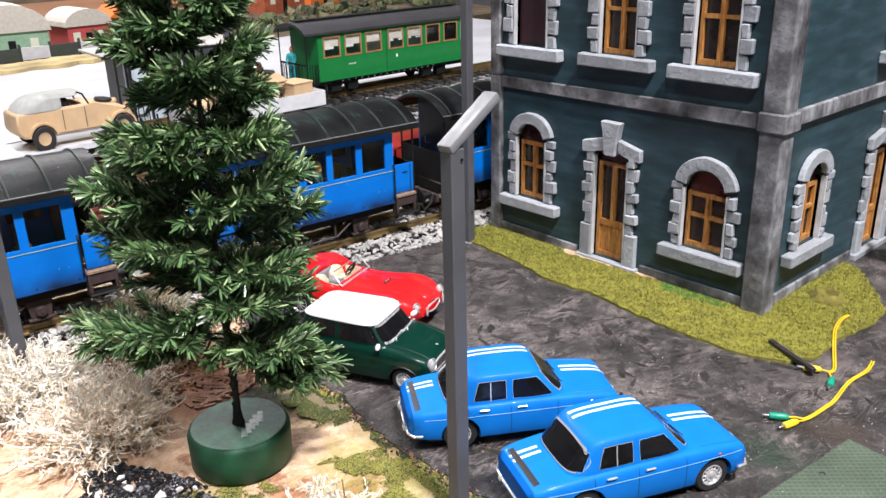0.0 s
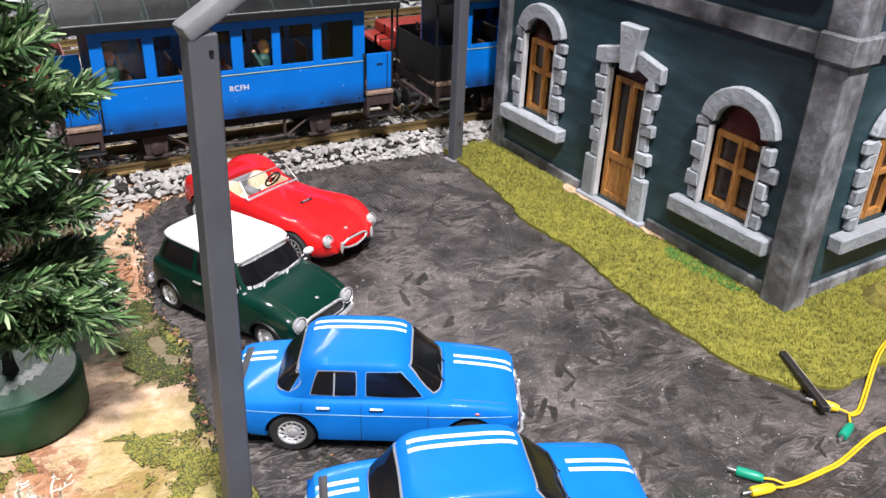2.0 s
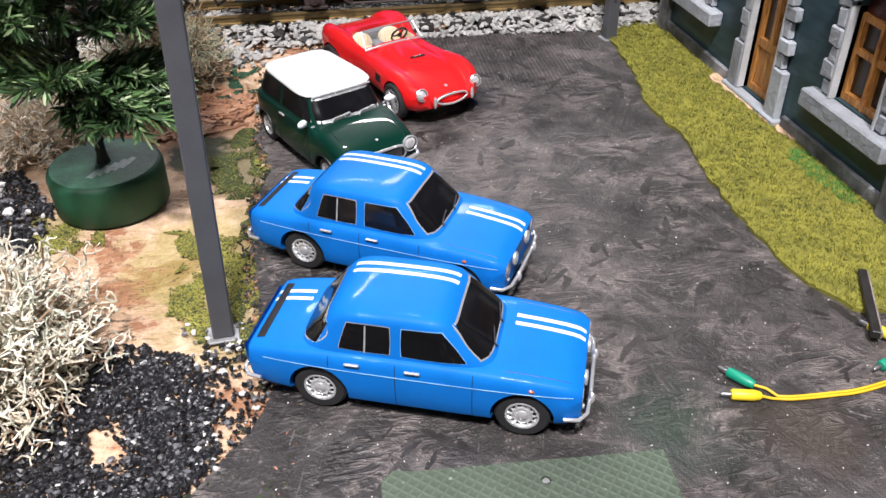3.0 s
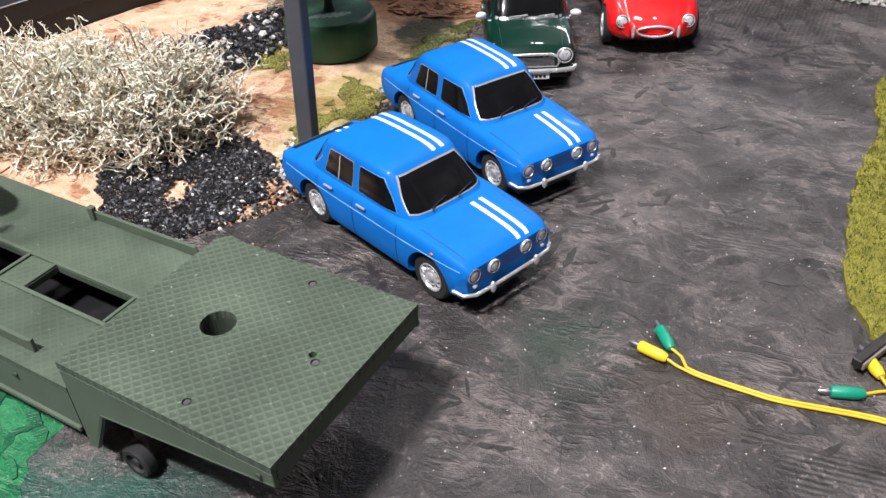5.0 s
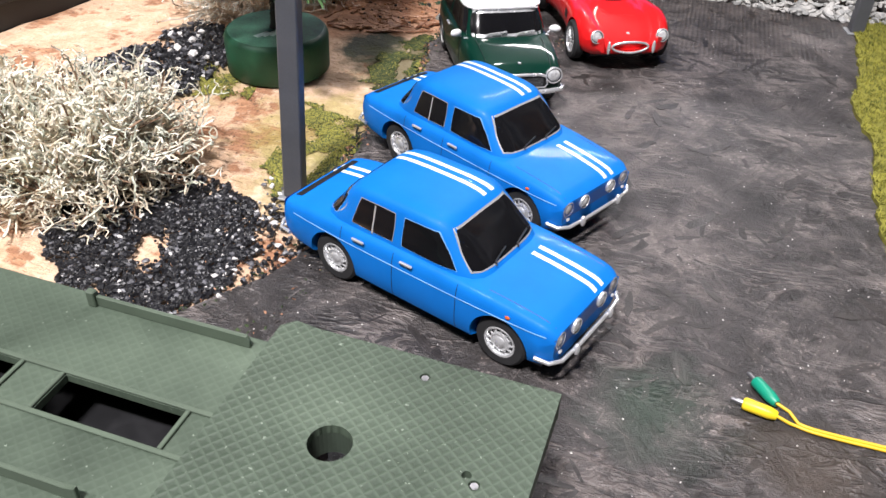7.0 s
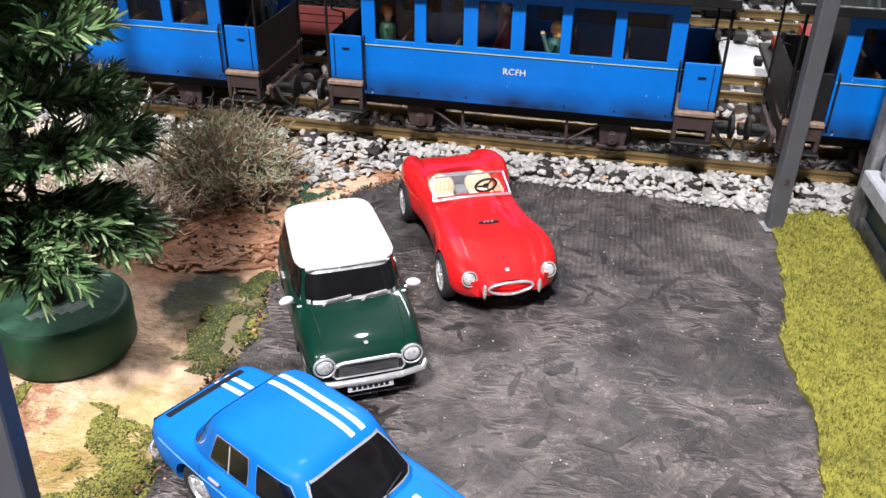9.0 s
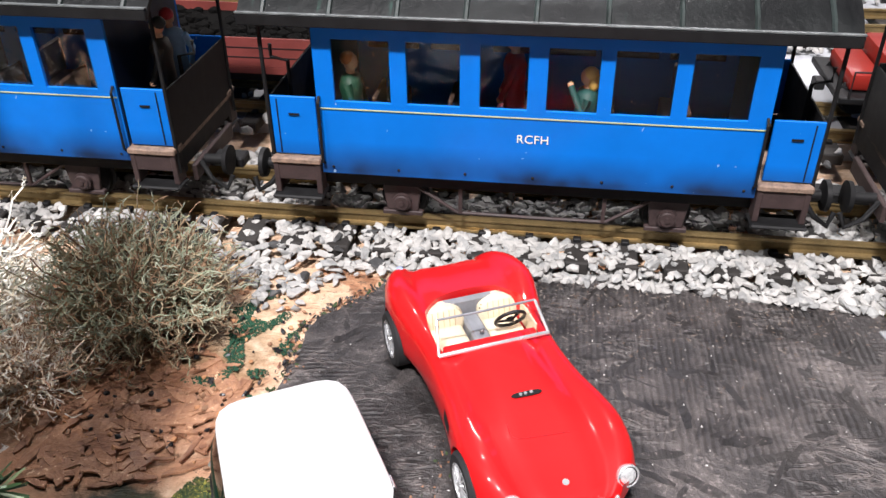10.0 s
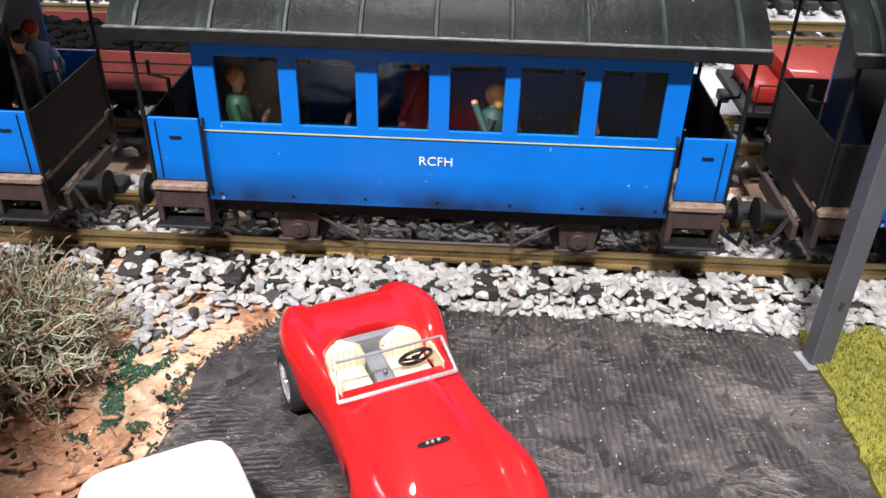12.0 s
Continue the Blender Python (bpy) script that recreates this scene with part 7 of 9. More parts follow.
# ---- the artificial fir ----
LOW = ((2.95, 0.20, 0.080, 0.0), (0.10, -0.20, 0.058, 0.035), (-0.85, -0.10, 0.074, 0.03), (-1.2, 0.0, 0.06, 0.02), (2.4, 0.05, 0.06, 0.03))
needle_mats = [plain("fir_needles_shaded", (0.034, 0.072, 0.027), 0.4, var=0.3, scale=60), plain("fir_needles_green", (0.100, 0.190, 0.070), 0.32, var=0.3, scale=60), plain("fir_needles_lit", (0.30, 0.40, 0.20), 0.32, var=0.3, scale=60)]
bark = plain("dark_wire_trunk", (0.018, 0.020, 0.014), 0.7, var=0.4, scale=200, bump=0.6)


def fir(x, y, height, spread, seed):
    rnd = random.Random(seed)
    t = thing("artificial_fir", "dark green tinsel fir tree on a round green stand", "tree", pose(x, y, 0.0))
    part("stand", lathe([(0, 0.0), (0.0320, 0.0), (0.0341, 0.002), (0.0345, 0.0240), (0.0334, 0.0268), (0.0315, 0.0280), (0.0120, 0.0284), (0, 0.0284)], 48), drum_green, t, "dark green round stand", 50)
    film = plain("streaky_grey_film", (0.050, 0.145, 0.090), 0.5, var=0.75, scale=55, bump=0.2)
    part("stand_top", lathe([(0, 0.0286), (0.0120, 0.0286), (0.0316, 0.0282), (0.0318, 0.0279)], 48), film, t, "dusty grey-green top of the stand", 50)
    # pale smear on the stand, with its sheen streaks painted in
    smear = blank()
    for k in range(5):
        a = rnd.uniform(-0.3, 0.3)
        add(smear, tube([(-0.006 + 0.0042 * k, -0.019 + 0.0022 * k, 0.0284), (-0.001 + 0.0046 * k, -0.010 + 0.0026 * k + a * 0.008, 0.0286)], 0.0026, 6, 0.0018, 0.12))
    part("glue_smear", smear, plain("whitish_sheen", (0.30, 0.38, 0.34), 0.35, var=0.5, scale=300), t, "whitish smear on the stand, its sheen put in as colour")
    trunk = tube([(0.0, 0.0, 0.0284), (0.0008, 0.0005, 0.05), (-0.0005, 0.001, 0.12), (0.001, -0.001, 0.22), (0, 0, height)], 0.0026, 10, 0.0012)
    add(trunk, lathe([(0.0044, 0.0284), (0.0034, 0.032), (0.0028, 0.038), (0.0026, 0.042)], 12))
    for s in (0, math.pi):
        add(trunk, tube([(0.0024 * math.cos(s + 1.25 * n), 0.0024 * math.sin(s + 1.25 * n), 0.029 + 0.0030 * n) for n in range(40)], 0.0012, 5, 0.0010))
    tr = part("trunk", trunk, bark, t, "", 60)
    verts, faces, slots = [], [], []
    limbs = blank()

    def needle(p, d, length, width):
        side = d.cross(Vector((rnd.uniform(-1, 1), rnd.uniform(-1, 1), rnd.uniform(-1, 1)))).normalized() * width
        b = len(verts)
        q = p + d * length
        mid = p + d * length * 0.55
        verts.extend([tuple(p - side * 0.6), tuple(p + side * 0.6), tuple(mid + side), tuple(q + side * 0.5), tuple(q - side * 0.5), tuple(mid - side)])
        faces.append([b, b + 1, b + 2, b + 3, b + 4, b + 5])
        # needles that point up take paler greens: light from above put into the colour
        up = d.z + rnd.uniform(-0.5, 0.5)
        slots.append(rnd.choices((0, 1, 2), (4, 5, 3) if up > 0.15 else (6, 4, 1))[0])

    def spray(p, d, length, depth, droop=0.0, low=0.066):
        n = max(3, int(length / 0.0042))
        pts = []
        q = Vector(p)
        dd = Vector(d)
        for k in range(n + 1):
            pts.append(q.copy())
            dd = (dd + Vector((rnd.uniform(-0.07, 0.07), rnd.uniform(-0.07, 0.07), rnd.uniform(-0.03, 0.05) - droop))).normalized()
            q = q + dd * (length / n)
            q.z = max(q.z, low)
        add(limbs, tube(pts, 0.0007, 4, 0.0004))
        for k, c in enumerate(pts):
            f = k / n
            if f < 0.18 and depth == 0:
                continue
            axis = (pts[min(k + 1, n)] - pts[max(k - 1, 0)]).normalized()
            for _ in range(13 if k < n else 19):
                v = Vector((rnd.gauss(0, 1), rnd.gauss(0, 1), rnd.gauss(0, 0.7))).normalized()
                v = (v - axis * v.dot(axis)).normalized()
                v.z -= 0.25
                direction = (axis * rnd.uniform(0.8, 2.0) + v).normalized()
                needle(c + axis * rnd.uniform(-0.0025, 0.0025), direction, rnd.uniform(0.008, 0.0140) * (1 - 0.15 * f), rnd.uniform(0.00050, 0.00092))
            if depth == 0 and k in (n // 4, n // 3, n // 2, int(n * 0.64), int(n * 0.8)):
                for s in (-1, 1):
                    side = axis.cross(Vector((0, 0, 1))).normalized() * s
                    spray(c, (axis * 0.8 + side * rnd.uniform(0.5, 1.0) + Vector((0, 0, rnd.uniform(-0.2, 0.3)))).normalized(), length * (1 - f) * rnd.uniform(0.4, 0.7) + 0.008, 1, droop * 0.7, low)

    # the long low branches: one level, two that hang towards the stand
    for a, rise, reach, droop in LOW:
        spray((0, 0, 0.092), Vector((math.cos(a), math.sin(a), rise)).normalized(), reach, 0, droop, 0.046)
    z, k = 0.090, 0
    while z < height - 0.01:
        f = (z - 0.090) / (height - 0.090)
        reach = spread * (1 - f) ** 0.95 * rnd.uniform(0.80, 1.08) + 0.012
        a = k * 2.399 + rnd.uniform(-0.3, 0.3)
        reach *= 0.80 - 0.20 * math.cos(a - 0.15) + 0.42 * max(0.0, math.cos(a + 1.0)) ** 1.5 * max(0.0, 1 - abs(f - 0.36) / 0.36)
        rise = rnd.uniform(-0.12, 0.30) + 0.35 * f
        spray((0, 0, z), Vector((math.cos(a), math.sin(a), rise)).normalized(), reach, 0)
        z += 0.0054 + 0.0012 * f
        k += 1
    part("branch_wire", limbs, bark, tr, "thin dark branch wires", kind="stuff")
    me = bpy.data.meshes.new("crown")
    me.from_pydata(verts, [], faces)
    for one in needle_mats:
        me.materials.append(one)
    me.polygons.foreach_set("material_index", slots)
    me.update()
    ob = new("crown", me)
    ob.parent = t
    ob["label"] = "dense shiny dark green plastic needles"
    ob["kind"] = "stuff"
    return t


fir(0.2045, 0.5530, 0.400, 0.083, 5)


# ---- dried bushes ----
def bush(name, label, x, y, r, h, stems, mats, seed, curl=1.0, thick=0.0005, twigs=5, flat_top=0.0, clumps=((0, 0),), dark=()):
    """A dried bush: many crooked stems that fork into curled twigs."""
    rnd = random.Random(seed)
    t = thing(name, label, "dried bush", pose(x, y, -0.0005))
    stem_mesh, twig_mesh = ([], [], []), ([], [], [])

    def strand(pts, r0, r1, slot, store):
        verts, faces, slots = store
        last = None
        for n, p in enumerate(pts):
            d = (pts[min(n + 1, len(pts) - 1)] - pts[max(n - 1, 0)])
            d = d.normalized() if d.length > 1e-9 else Vector((0, 0, 1))
            a = d.cross(Vector((0.3, 0.2, 1))).normalized()
            b = d.cross(a)
            rr = r0 + (r1 - r0) * n / (len(pts) - 1)
            base = len(verts)
            for k in range(3):
                w = 2.094 * k
                verts.append(tuple(p + rr * (math.cos(w) * a + math.sin(w) * b)))
            if last is not None:
                for k in range(3):
                    faces.append([last + k, last + (k + 1) % 3, base + (k + 1) % 3, base + k])
                    slots.append(slot)
            last = base

    def grow(p, d, length, n, wob):
        pts = [p.copy()]
        for _ in range(n):
            d = (d + Vector((rnd.gauss(0, wob), rnd.gauss(0, wob), rnd.gauss(0, wob) * 0.8 + 0.02))).normalized()
            p = p + d * (length / n)
            if p.z < 0.001:
                p.z = 0.001 + rnd.uniform(0, 0.001)
            pts.append(p.copy())
        return pts

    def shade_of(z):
        # low twigs mostly take the dark slots: brown stems plus painted inner shade
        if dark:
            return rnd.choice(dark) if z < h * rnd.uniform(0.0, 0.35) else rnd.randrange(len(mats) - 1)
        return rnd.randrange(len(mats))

    for _ in range(stems):
        a = rnd.uniform(0, 6.283)
        tilt = math.acos(rnd.uniform(0.05, 1.0)) if not flat_top else rnd.uniform(0.9, 1.5)
        d = Vector((math.sin(tilt) * math.cos(a), math.sin(tilt) * math.sin(a), math.cos(tilt))).normalized()
        size = Vector((d.x * r, d.y * r, d.z * h)).length * rnd.uniform(0.72, 0.97) * (1 + 0.16 * noise.noise(Vector((d.x * 2.2, d.y * 2.2, d.z * 2.2 + seed))))
        cx, cy = clumps[rnd.randrange(len(clumps))]
        start = Vector((cx + rnd.gauss(0, 0.12) * r, cy + rnd.gauss(0, 0.12) * r, 0.001))
        slot = rnd.choice(dark) if dark else rnd.randrange(len(mats))
        pts = grow(start, d, size, 7, 0.16 * curl)
        strand(pts, thick * 1.3, thick * 0.7, slot, stem_mesh)
        for _ in range(twigs):
            k = rnd.randrange(3, 8)
            v = Vector((rnd.gauss(0, 1), rnd.gauss(0, 1), rnd.gauss(0, 1) + 0.4)).normalized()
            tw = grow(pts[k], (d * 0.7 + v * 0.8).normalized(), rnd.uniform(0.10, 0.26) * (r + h) / 2, 5, 0.42 * curl)
            strand(tw, thick * 0.75, thick * 0.4, shade_of(tw[2].z), twig_mesh)
            if rnd.random() < 0.7:
                j = rnd.randrange(2, 5)
                strand(grow(tw[j], (v + Vector((rnd.gauss(0, 1), rnd.gauss(0, 1), 0.3))).normalized(), rnd.uniform(0.05, 0.12) * (r + h) / 2, 4, 0.5 * curl), thick * 0.6, thick * 0.35, shade_of(tw[j].z), twig_mesh)
    for title, (verts, faces, slots) in (("stem_mass", stem_mesh), ("twig_mass", twig_mesh)):
        me = bpy.data.meshes.new(title)
        me.from_pydata(verts, [], faces)
        for one in mats:
            me.materials.append(one)
        me.polygons.foreach_set("material_index", slots)
        me.update()
        ob = new(title, me)
        ob.parent = t
        ob["kind"] = "stuff"
    return t


white_twig = [plain("bleached_twig", (0.82, 0.79, 0.67), 0.8, var=0.2, scale=80), plain("cream_twig", (0.68, 0.59, 0.45), 0.8, var=0.3, scale=80), plain("grey_green_twig", (0.52, 0.54, 0.44), 0.8, var=0.3, scale=80), plain("brown_twig", (0.25, 0.16, 0.10), 0.8, var=0.3, scale=80)]
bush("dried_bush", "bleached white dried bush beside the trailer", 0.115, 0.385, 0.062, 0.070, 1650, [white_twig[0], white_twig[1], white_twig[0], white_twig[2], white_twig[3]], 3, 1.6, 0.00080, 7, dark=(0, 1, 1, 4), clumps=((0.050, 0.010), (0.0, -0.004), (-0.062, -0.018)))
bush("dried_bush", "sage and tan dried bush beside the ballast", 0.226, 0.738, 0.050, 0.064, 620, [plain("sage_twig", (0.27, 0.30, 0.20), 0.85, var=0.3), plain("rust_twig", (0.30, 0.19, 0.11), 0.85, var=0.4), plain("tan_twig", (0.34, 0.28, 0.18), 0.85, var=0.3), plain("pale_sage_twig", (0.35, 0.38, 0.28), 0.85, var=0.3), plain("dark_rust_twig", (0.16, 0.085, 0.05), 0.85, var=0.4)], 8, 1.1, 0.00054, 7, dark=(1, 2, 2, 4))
straw = [plain("straw", (0.74, 0.61, 0.46), 0.85, var=0.3), plain("pale_straw", (0.86, 0.79, 0.70), 0.85, var=0.3), plain("brown_straw", (0.30, 0.17, 0.10), 0.85, var=0.3)]
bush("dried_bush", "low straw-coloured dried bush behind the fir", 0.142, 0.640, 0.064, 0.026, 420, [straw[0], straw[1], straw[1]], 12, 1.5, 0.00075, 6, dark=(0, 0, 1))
bush("dried_bush", "flat bleached dried moss on the sand", 0.120, 0.735, 0.070, 0.020, 620, [straw[1], white_twig[1], straw[1]], 14, 1.4, 0.00070, 6)
bush("dried_bush", "flat bleached dried moss beside the track", 0.185, 0.690, 0.045, 0.018, 300, [straw[1], straw[2], straw[0]], 16, 1.1, 0.00045, 6)
# wood crumbs on the bare board
chips = heap([(0.20, 0.66), (0.30, 0.64), (0.31, 0.70), (0.31, 0.75), (0.27, 0.79), (0.23, 0.79), (0.19, 0.72)], 260, 51, (0.0006, 0.0018), 0.0002)
tagged(scatter("wood_crumbs", stones, [straw[2], plain("orange_crumb", (0.5, 0.25, 0.12), 0.8), gravel_mats[0]], chips, 8), "small brown wood crumbs on the sand", "crumbs", kind="stuff")
flock = heap([(0.240, 0.70), (0.295, 0.685), (0.308, 0.73), (0.292, 0.765), (0.26, 0.775), (0.245, 0.75)], 2600, 52, (0.00028, 0.00075), 0.0, lambda x, y, r: noise.noise(Vector((x * 70, y * 70, 4))) > 0.12)
tagged(scatter("green_flock", stones, [plain("dark_green_flock", (0.012, 0.06, 0.03), 0.9, var=0.3)], flock, 9), "crumbs of dark green flock on the sand", "flock", kind="stuff")

# ---- cables, plugs and the loose stick ----
def spline(points, n=10):
    out = []
    p = [Vector(q) for q in points]
    for k in range(len(p) - 1):
        a, b, c, d = p[max(k - 1, 0)], p[k], p[k + 1], p[min(k + 2, len(p) - 1)]
        for j in range(n):
            t = j / n
            out.append(0.5 * ((2 * b) + (c - a) * t + (2 * a - 5 * b + 4 * c - d) * t * t + (3 * b - a - 3 * c + d) * t**3))
    return out + [p[-1]]


def plug(parent, x, y, turn, mat, label, z=0.0042):
    m = pose(x, y, z, 0, 0, turn) @ pose(0, 0, 0, 0, 90)
    p = part("plug", lathe([(0, -0.0075), (0.0016, -0.0075), (0.0020, -0.0068), (0.0026, -0.0040), (0.0026, 0.0050), (0.0022, 0.0058), (0.0014, 0.0060), (0, 0.0060)], 18, m), mat, parent, label, 40)
    part("pin", lathe([(0, 0.0060), (0.0011, 0.0060), (0.0011, 0.0098), (0.0007, 0.0106), (0, 0.0106)], 12, m), steel, p, "bare metal pin", 40)
    return p


def twin_cable(label, points, ends, split):
    """Two yellow wires side by side that part near the plugs."""
    c = thing("cable", label, "cable")
    line = spline(points)
    for s in (-1, 1):
        pts = []
        for k, p in enumerate(line):
            d = (line[min(k + 1, len(line) - 1)] - line[max(k - 1, 0)]).normalized()
            n = Vector((-d.y, d.x, 0))
            pts.append(p + n * s * 0.00085)
        lead = [Vector(ends[0 if s < 0 else 1][:3])]
        bend = (lead[0] + pts[0]) / 2 + Vector((0.001, 0.001 * s, 0.0))
        part("wire", tube([lead[0], bend] + pts, 0.0007, 8), yellow_wire, c, "", 60)
    for x, y, z, turn, mat, lab in ends:
        plug(c, x - 0.0070 * math.cos(radians(turn)) * -1, y + 0.0070 * math.sin(radians(turn)), turn, mat, lab, z)
    return c


twin_cable("yellow twin cable with a yellow and a green plug", [(0.520, 0.3072, 0.0024), (0.527, 0.3055, 0.0024), (0.545, 0.3040, 0.0024), (0.560, 0.3035, 0.0026), (0.594, 0.3075, 0.0026), (0.620, 0.3055, 0.0026), (0.632, 0.3068, 0.0026), (0.640, 0.3085, 0.0026)],
           [(0.5115, 0.3085, 0.0040, 164, yellow_plug, "yellow plug"), (0.5120, 0.3155, 0.0040, 125, green_plug, "green plug")], 0.5)
twin_cable("yellow twin cable lying on the grass strip", [(0.598, 0.3245, 0.0026), (0.606, 0.3245, 0.0026), (0.625, 0.3330, 0.0030), (0.648, 0.3440, 0.0060), (0.668, 0.3520, 0.0066), (0.688, 0.3562, 0.0068), (0.703, 0.3562, 0.0062)],
           [(0.5935, 0.3300, 0.0050, 120, yellow_plug, "yellow plug"), (0.5880, 0.3180, 0.0040, 196, green_plug, "green plug")], 0.5)
stick = thing("loose_stick", "short black wooden stick half on the grass", "stick", pose(0.5965, 0.3560, 0.0054, 0, 2, 62.5))
part("stick_body", box(-0.028, 0.028, -0.0021, 0.0021, -0.0012, 0.0030, 0.0004), plain("black_stained_wood", (0.016, 0.014, 0.013), 0.5, var=0.4, scale=200, bump=0.5), stick)
part("bare_side", box(-0.0275, 0.0275, -0.0033, -0.0022, -0.0012, 0.0022, 0.0003), plain("grey_raw_wood", (0.20, 0.18, 0.16), 0.8, var=0.4, scale=200, bump=0.5), stick, "grey unpainted side")

# a rough hollow mound of flock beside the house
nest = lathe([(0.0, 0.0004), (0.0060, 0.0006), (0.0075, 0.0050), (0.0100, 0.0082), (0.0135, 0.0050), (0.0160, 0.0)], 40)
for v in nest.verts:
    v.co += 0.0026 * noise.noise_vector(v.co * 240)
ring = part("flock_mound", nest, plain("brown_grass_flock", (0.15, 0.13, 0.025), 0.95, var=0.6, scale=200, bump=1.0), None, smooth=60, m=pose(0.7290, 0.3870, 0.0032))
tagged(ring, "hollow mound of crumpled grass flock", "mound")

green_trousers = plain("green_trousers", (0.012, 0.09, 0.03), 0.6, var=0.2)
fig = figure("figurine", "standing painted figurine in a maroon coat beside the house", pose(0.868, 0.375, 0.0015, 0, 0, 250), plain("maroon_coat", (0.16, 0.012, 0.04), 0.6, var=0.2), black_hair, standing=True, size=1.55)
fig.data.materials[3] = green_trousers

# ---- the low-loader trailer and what stands on it ----
def tread_paint(name, relief, hatch):
    """Matt olive green with a pressed diamond tread."""
    s = Nodes(name)
    h = None
    for turn in (38, -52):
        w = s.node("ShaderNodeTexWave", Scale=100.0, Distortion=0.4, Detail=1.0, Vector=s.scaled(1, 1, 1, turn))
        line = s.math("POWER", w.outputs["Fac"], 2.5)
        h = line if h is None else s.math("MAXIMUM", h, line)
    big = s.noise(22.0, 4)
    c = s.ramp(s.math("ADD", s.math("MULTIPLY", big, 1 - hatch), s.math("MULTIPLY", h, hatch)), (0.25, (0.034, 0.050, 0.033)), (0.5, (0.060, 0.084, 0.058)), (0.75, (0.095, 0.128, 0.090)))
    c = s.mix(s.math("GREATER_THAN", s.noise(520.0, 2), 0.72), c, (0.20, 0.24, 0.19))
    s.bump(h, relief, 0.0012)
    return s.done(c, 0.62)


tread = tread_paint("olive_tread_plate", 0.34, 0.17)
bed_tread = tread_paint("olive_bed_plate", 0.12, 0.06)
olive = plain("olive_green_plastic", (0.078, 0.105, 0.074), 0.6, var=0.15, scale=60, bump=0.1)
olive_dark = plain("dark_olive_plastic", (0.045, 0.060, 0.044), 0.55, var=0.2, scale=60)

trailer = thing("low_loader_trailer", "olive green model low-loader trailer with a raised gooseneck deck", "trailer", pose(0.3270, 0.1700, 0.0, 0, 0, -5.6))
LOW, HIGH, TW = 0.0462, 0.0590, 0.0838
# raised front deck with its round hole and screw holes
deck_line = [(0.0, 0.0), (0.0945, 0.0), (0.0945, TW), (0.012, TW), (0.004, TW + 0.001), (0.0, TW - 0.003)]
deck = cut(prism(deck_line, HIGH - 0.0032, HIGH, flat), [cyl(0.0066, 0.02, pose(0.0365, 0.0415, HIGH - 0.01), 32), cyl(0.0017, 0.02, pose(0.0530, 0.0755, HIGH - 0.0012), 14), cyl(0.0017, 0.02, pose(0.0535, 0.0080, HIGH - 0.0012), 14), cyl(0.0017, 0.02, pose(0.0795, 0.0420, HIGH - 0.0012), 14), cyl(0.0015, 0.02, pose(0.0765, 0.0445, HIGH - 0.0030), 14)])
d = part("front_deck", deck, tread, trailer)
for u, v in ((0.0530, 0.0755), (0.0535, 0.0080), (0.0795, 0.0420)):
    screw = cyl(0.0013, 0.0008, pose(u, v, HIGH - 0.0011), 6)
    part("screw", screw, steel, d, "small steel screw")
part("hole_collar", lathe([(0.0066, HIGH - 0.0033), (0.0066, HIGH - 0.0120), (0.0078, HIGH - 0.0120), (0.0078, HIGH - 0.0033)], 32, pose(0.0365, 0.0415, 0)), olive_dark, d)
for v0, v1 in ((0.0, 0.0022), (TW - 0.0022, TW)):
    skirt = [(0.0, HIGH - 0.0033), (0.0, 0.0150), (0.0035, 0.0165), (0.0150, 0.0395), (0.0945, 0.0500), (0.0945, HIGH - 0.0033)]
    part("skirt", prism(skirt, -v1, -v0, front_y, 0.0003), olive, trailer)
    part("skirt_lip", tube([(0.0035, (v0 + v1) / 2, 0.0168), (0.0150, (v0 + v1) / 2, 0.0398), (0.0945, (v0 + v1) / 2, 0.0502)], 0.0013, 6), olive, trailer)
part("nose_plate", box(0.0923, 0.0945, 0.0023, TW - 0.0023, 0.0500, HIGH - 0.0033), olive, trailer)
part("neck_plate", box(0.0, 0.0022, 0.0023, TW - 0.0023, 0.0180, HIGH - 0.0033), olive, trailer)
for k in (0, 1):
    part("rivet", cyl(0.0011, 0.0008, pose(0.089 - 0.12 * k, -0.0001, 0.0525 - 0.014 * k, 90), 10), olive_dark, trailer)
# low bed with its two hatches
bed_plate = cut(prism(rect(-0.330, -0.0003, 0.0, TW), LOW - 0.0030, LOW, flat), [box(-0.0610, -0.0160, 0.0305, 0.0465, 0.0, 0.1), box(-0.1320, -0.0790, 0.0305, 0.0465, 0.0, 0.1), box(-0.30, -0.16, 0.0305, 0.0465, 0.0, 0.1)])
b = part("low_bed", bed_plate, bed_tread, trailer)
for v in (0.0295, 0.0475):
    part("hatch_rail", box(-0.330, -0.0006, v - 0.0009, v + 0.0009, LOW + 0.0001, LOW + 0.0012, 0.0003), olive, b)
for u in (-0.0780, -0.0620, -0.0150, -0.1330):
    part("hatch_rib", box(u - 0.0008, u + 0.0008, 0.0305, 0.0465, LOW + 0.0001, LOW + 0.0012, 0.0003), olive, b)
for v0, v1 in ((0.0, 0.0020), (TW - 0.0020, TW)):
    part("side_beam", box(-0.330, -0.0004, v0, v1, 0.0265, LOW - 0.0031), olive, trailer)
    part("beam_foot", box(-0.330, -0.0004, v0 - 0.0012 if v0 < 0.01 else v0, v1 if v0 < 0.01 else v1 + 0.0012, 0.0240, 0.0264, 0.0004), olive, trailer)
# black sheet under the bed stands in for the shade inside the hatches
part("bed_lining", box(-0.326, -0.0030, 0.0026, TW - 0.0026, 0.0225, 0.0245), black_trim, trailer)
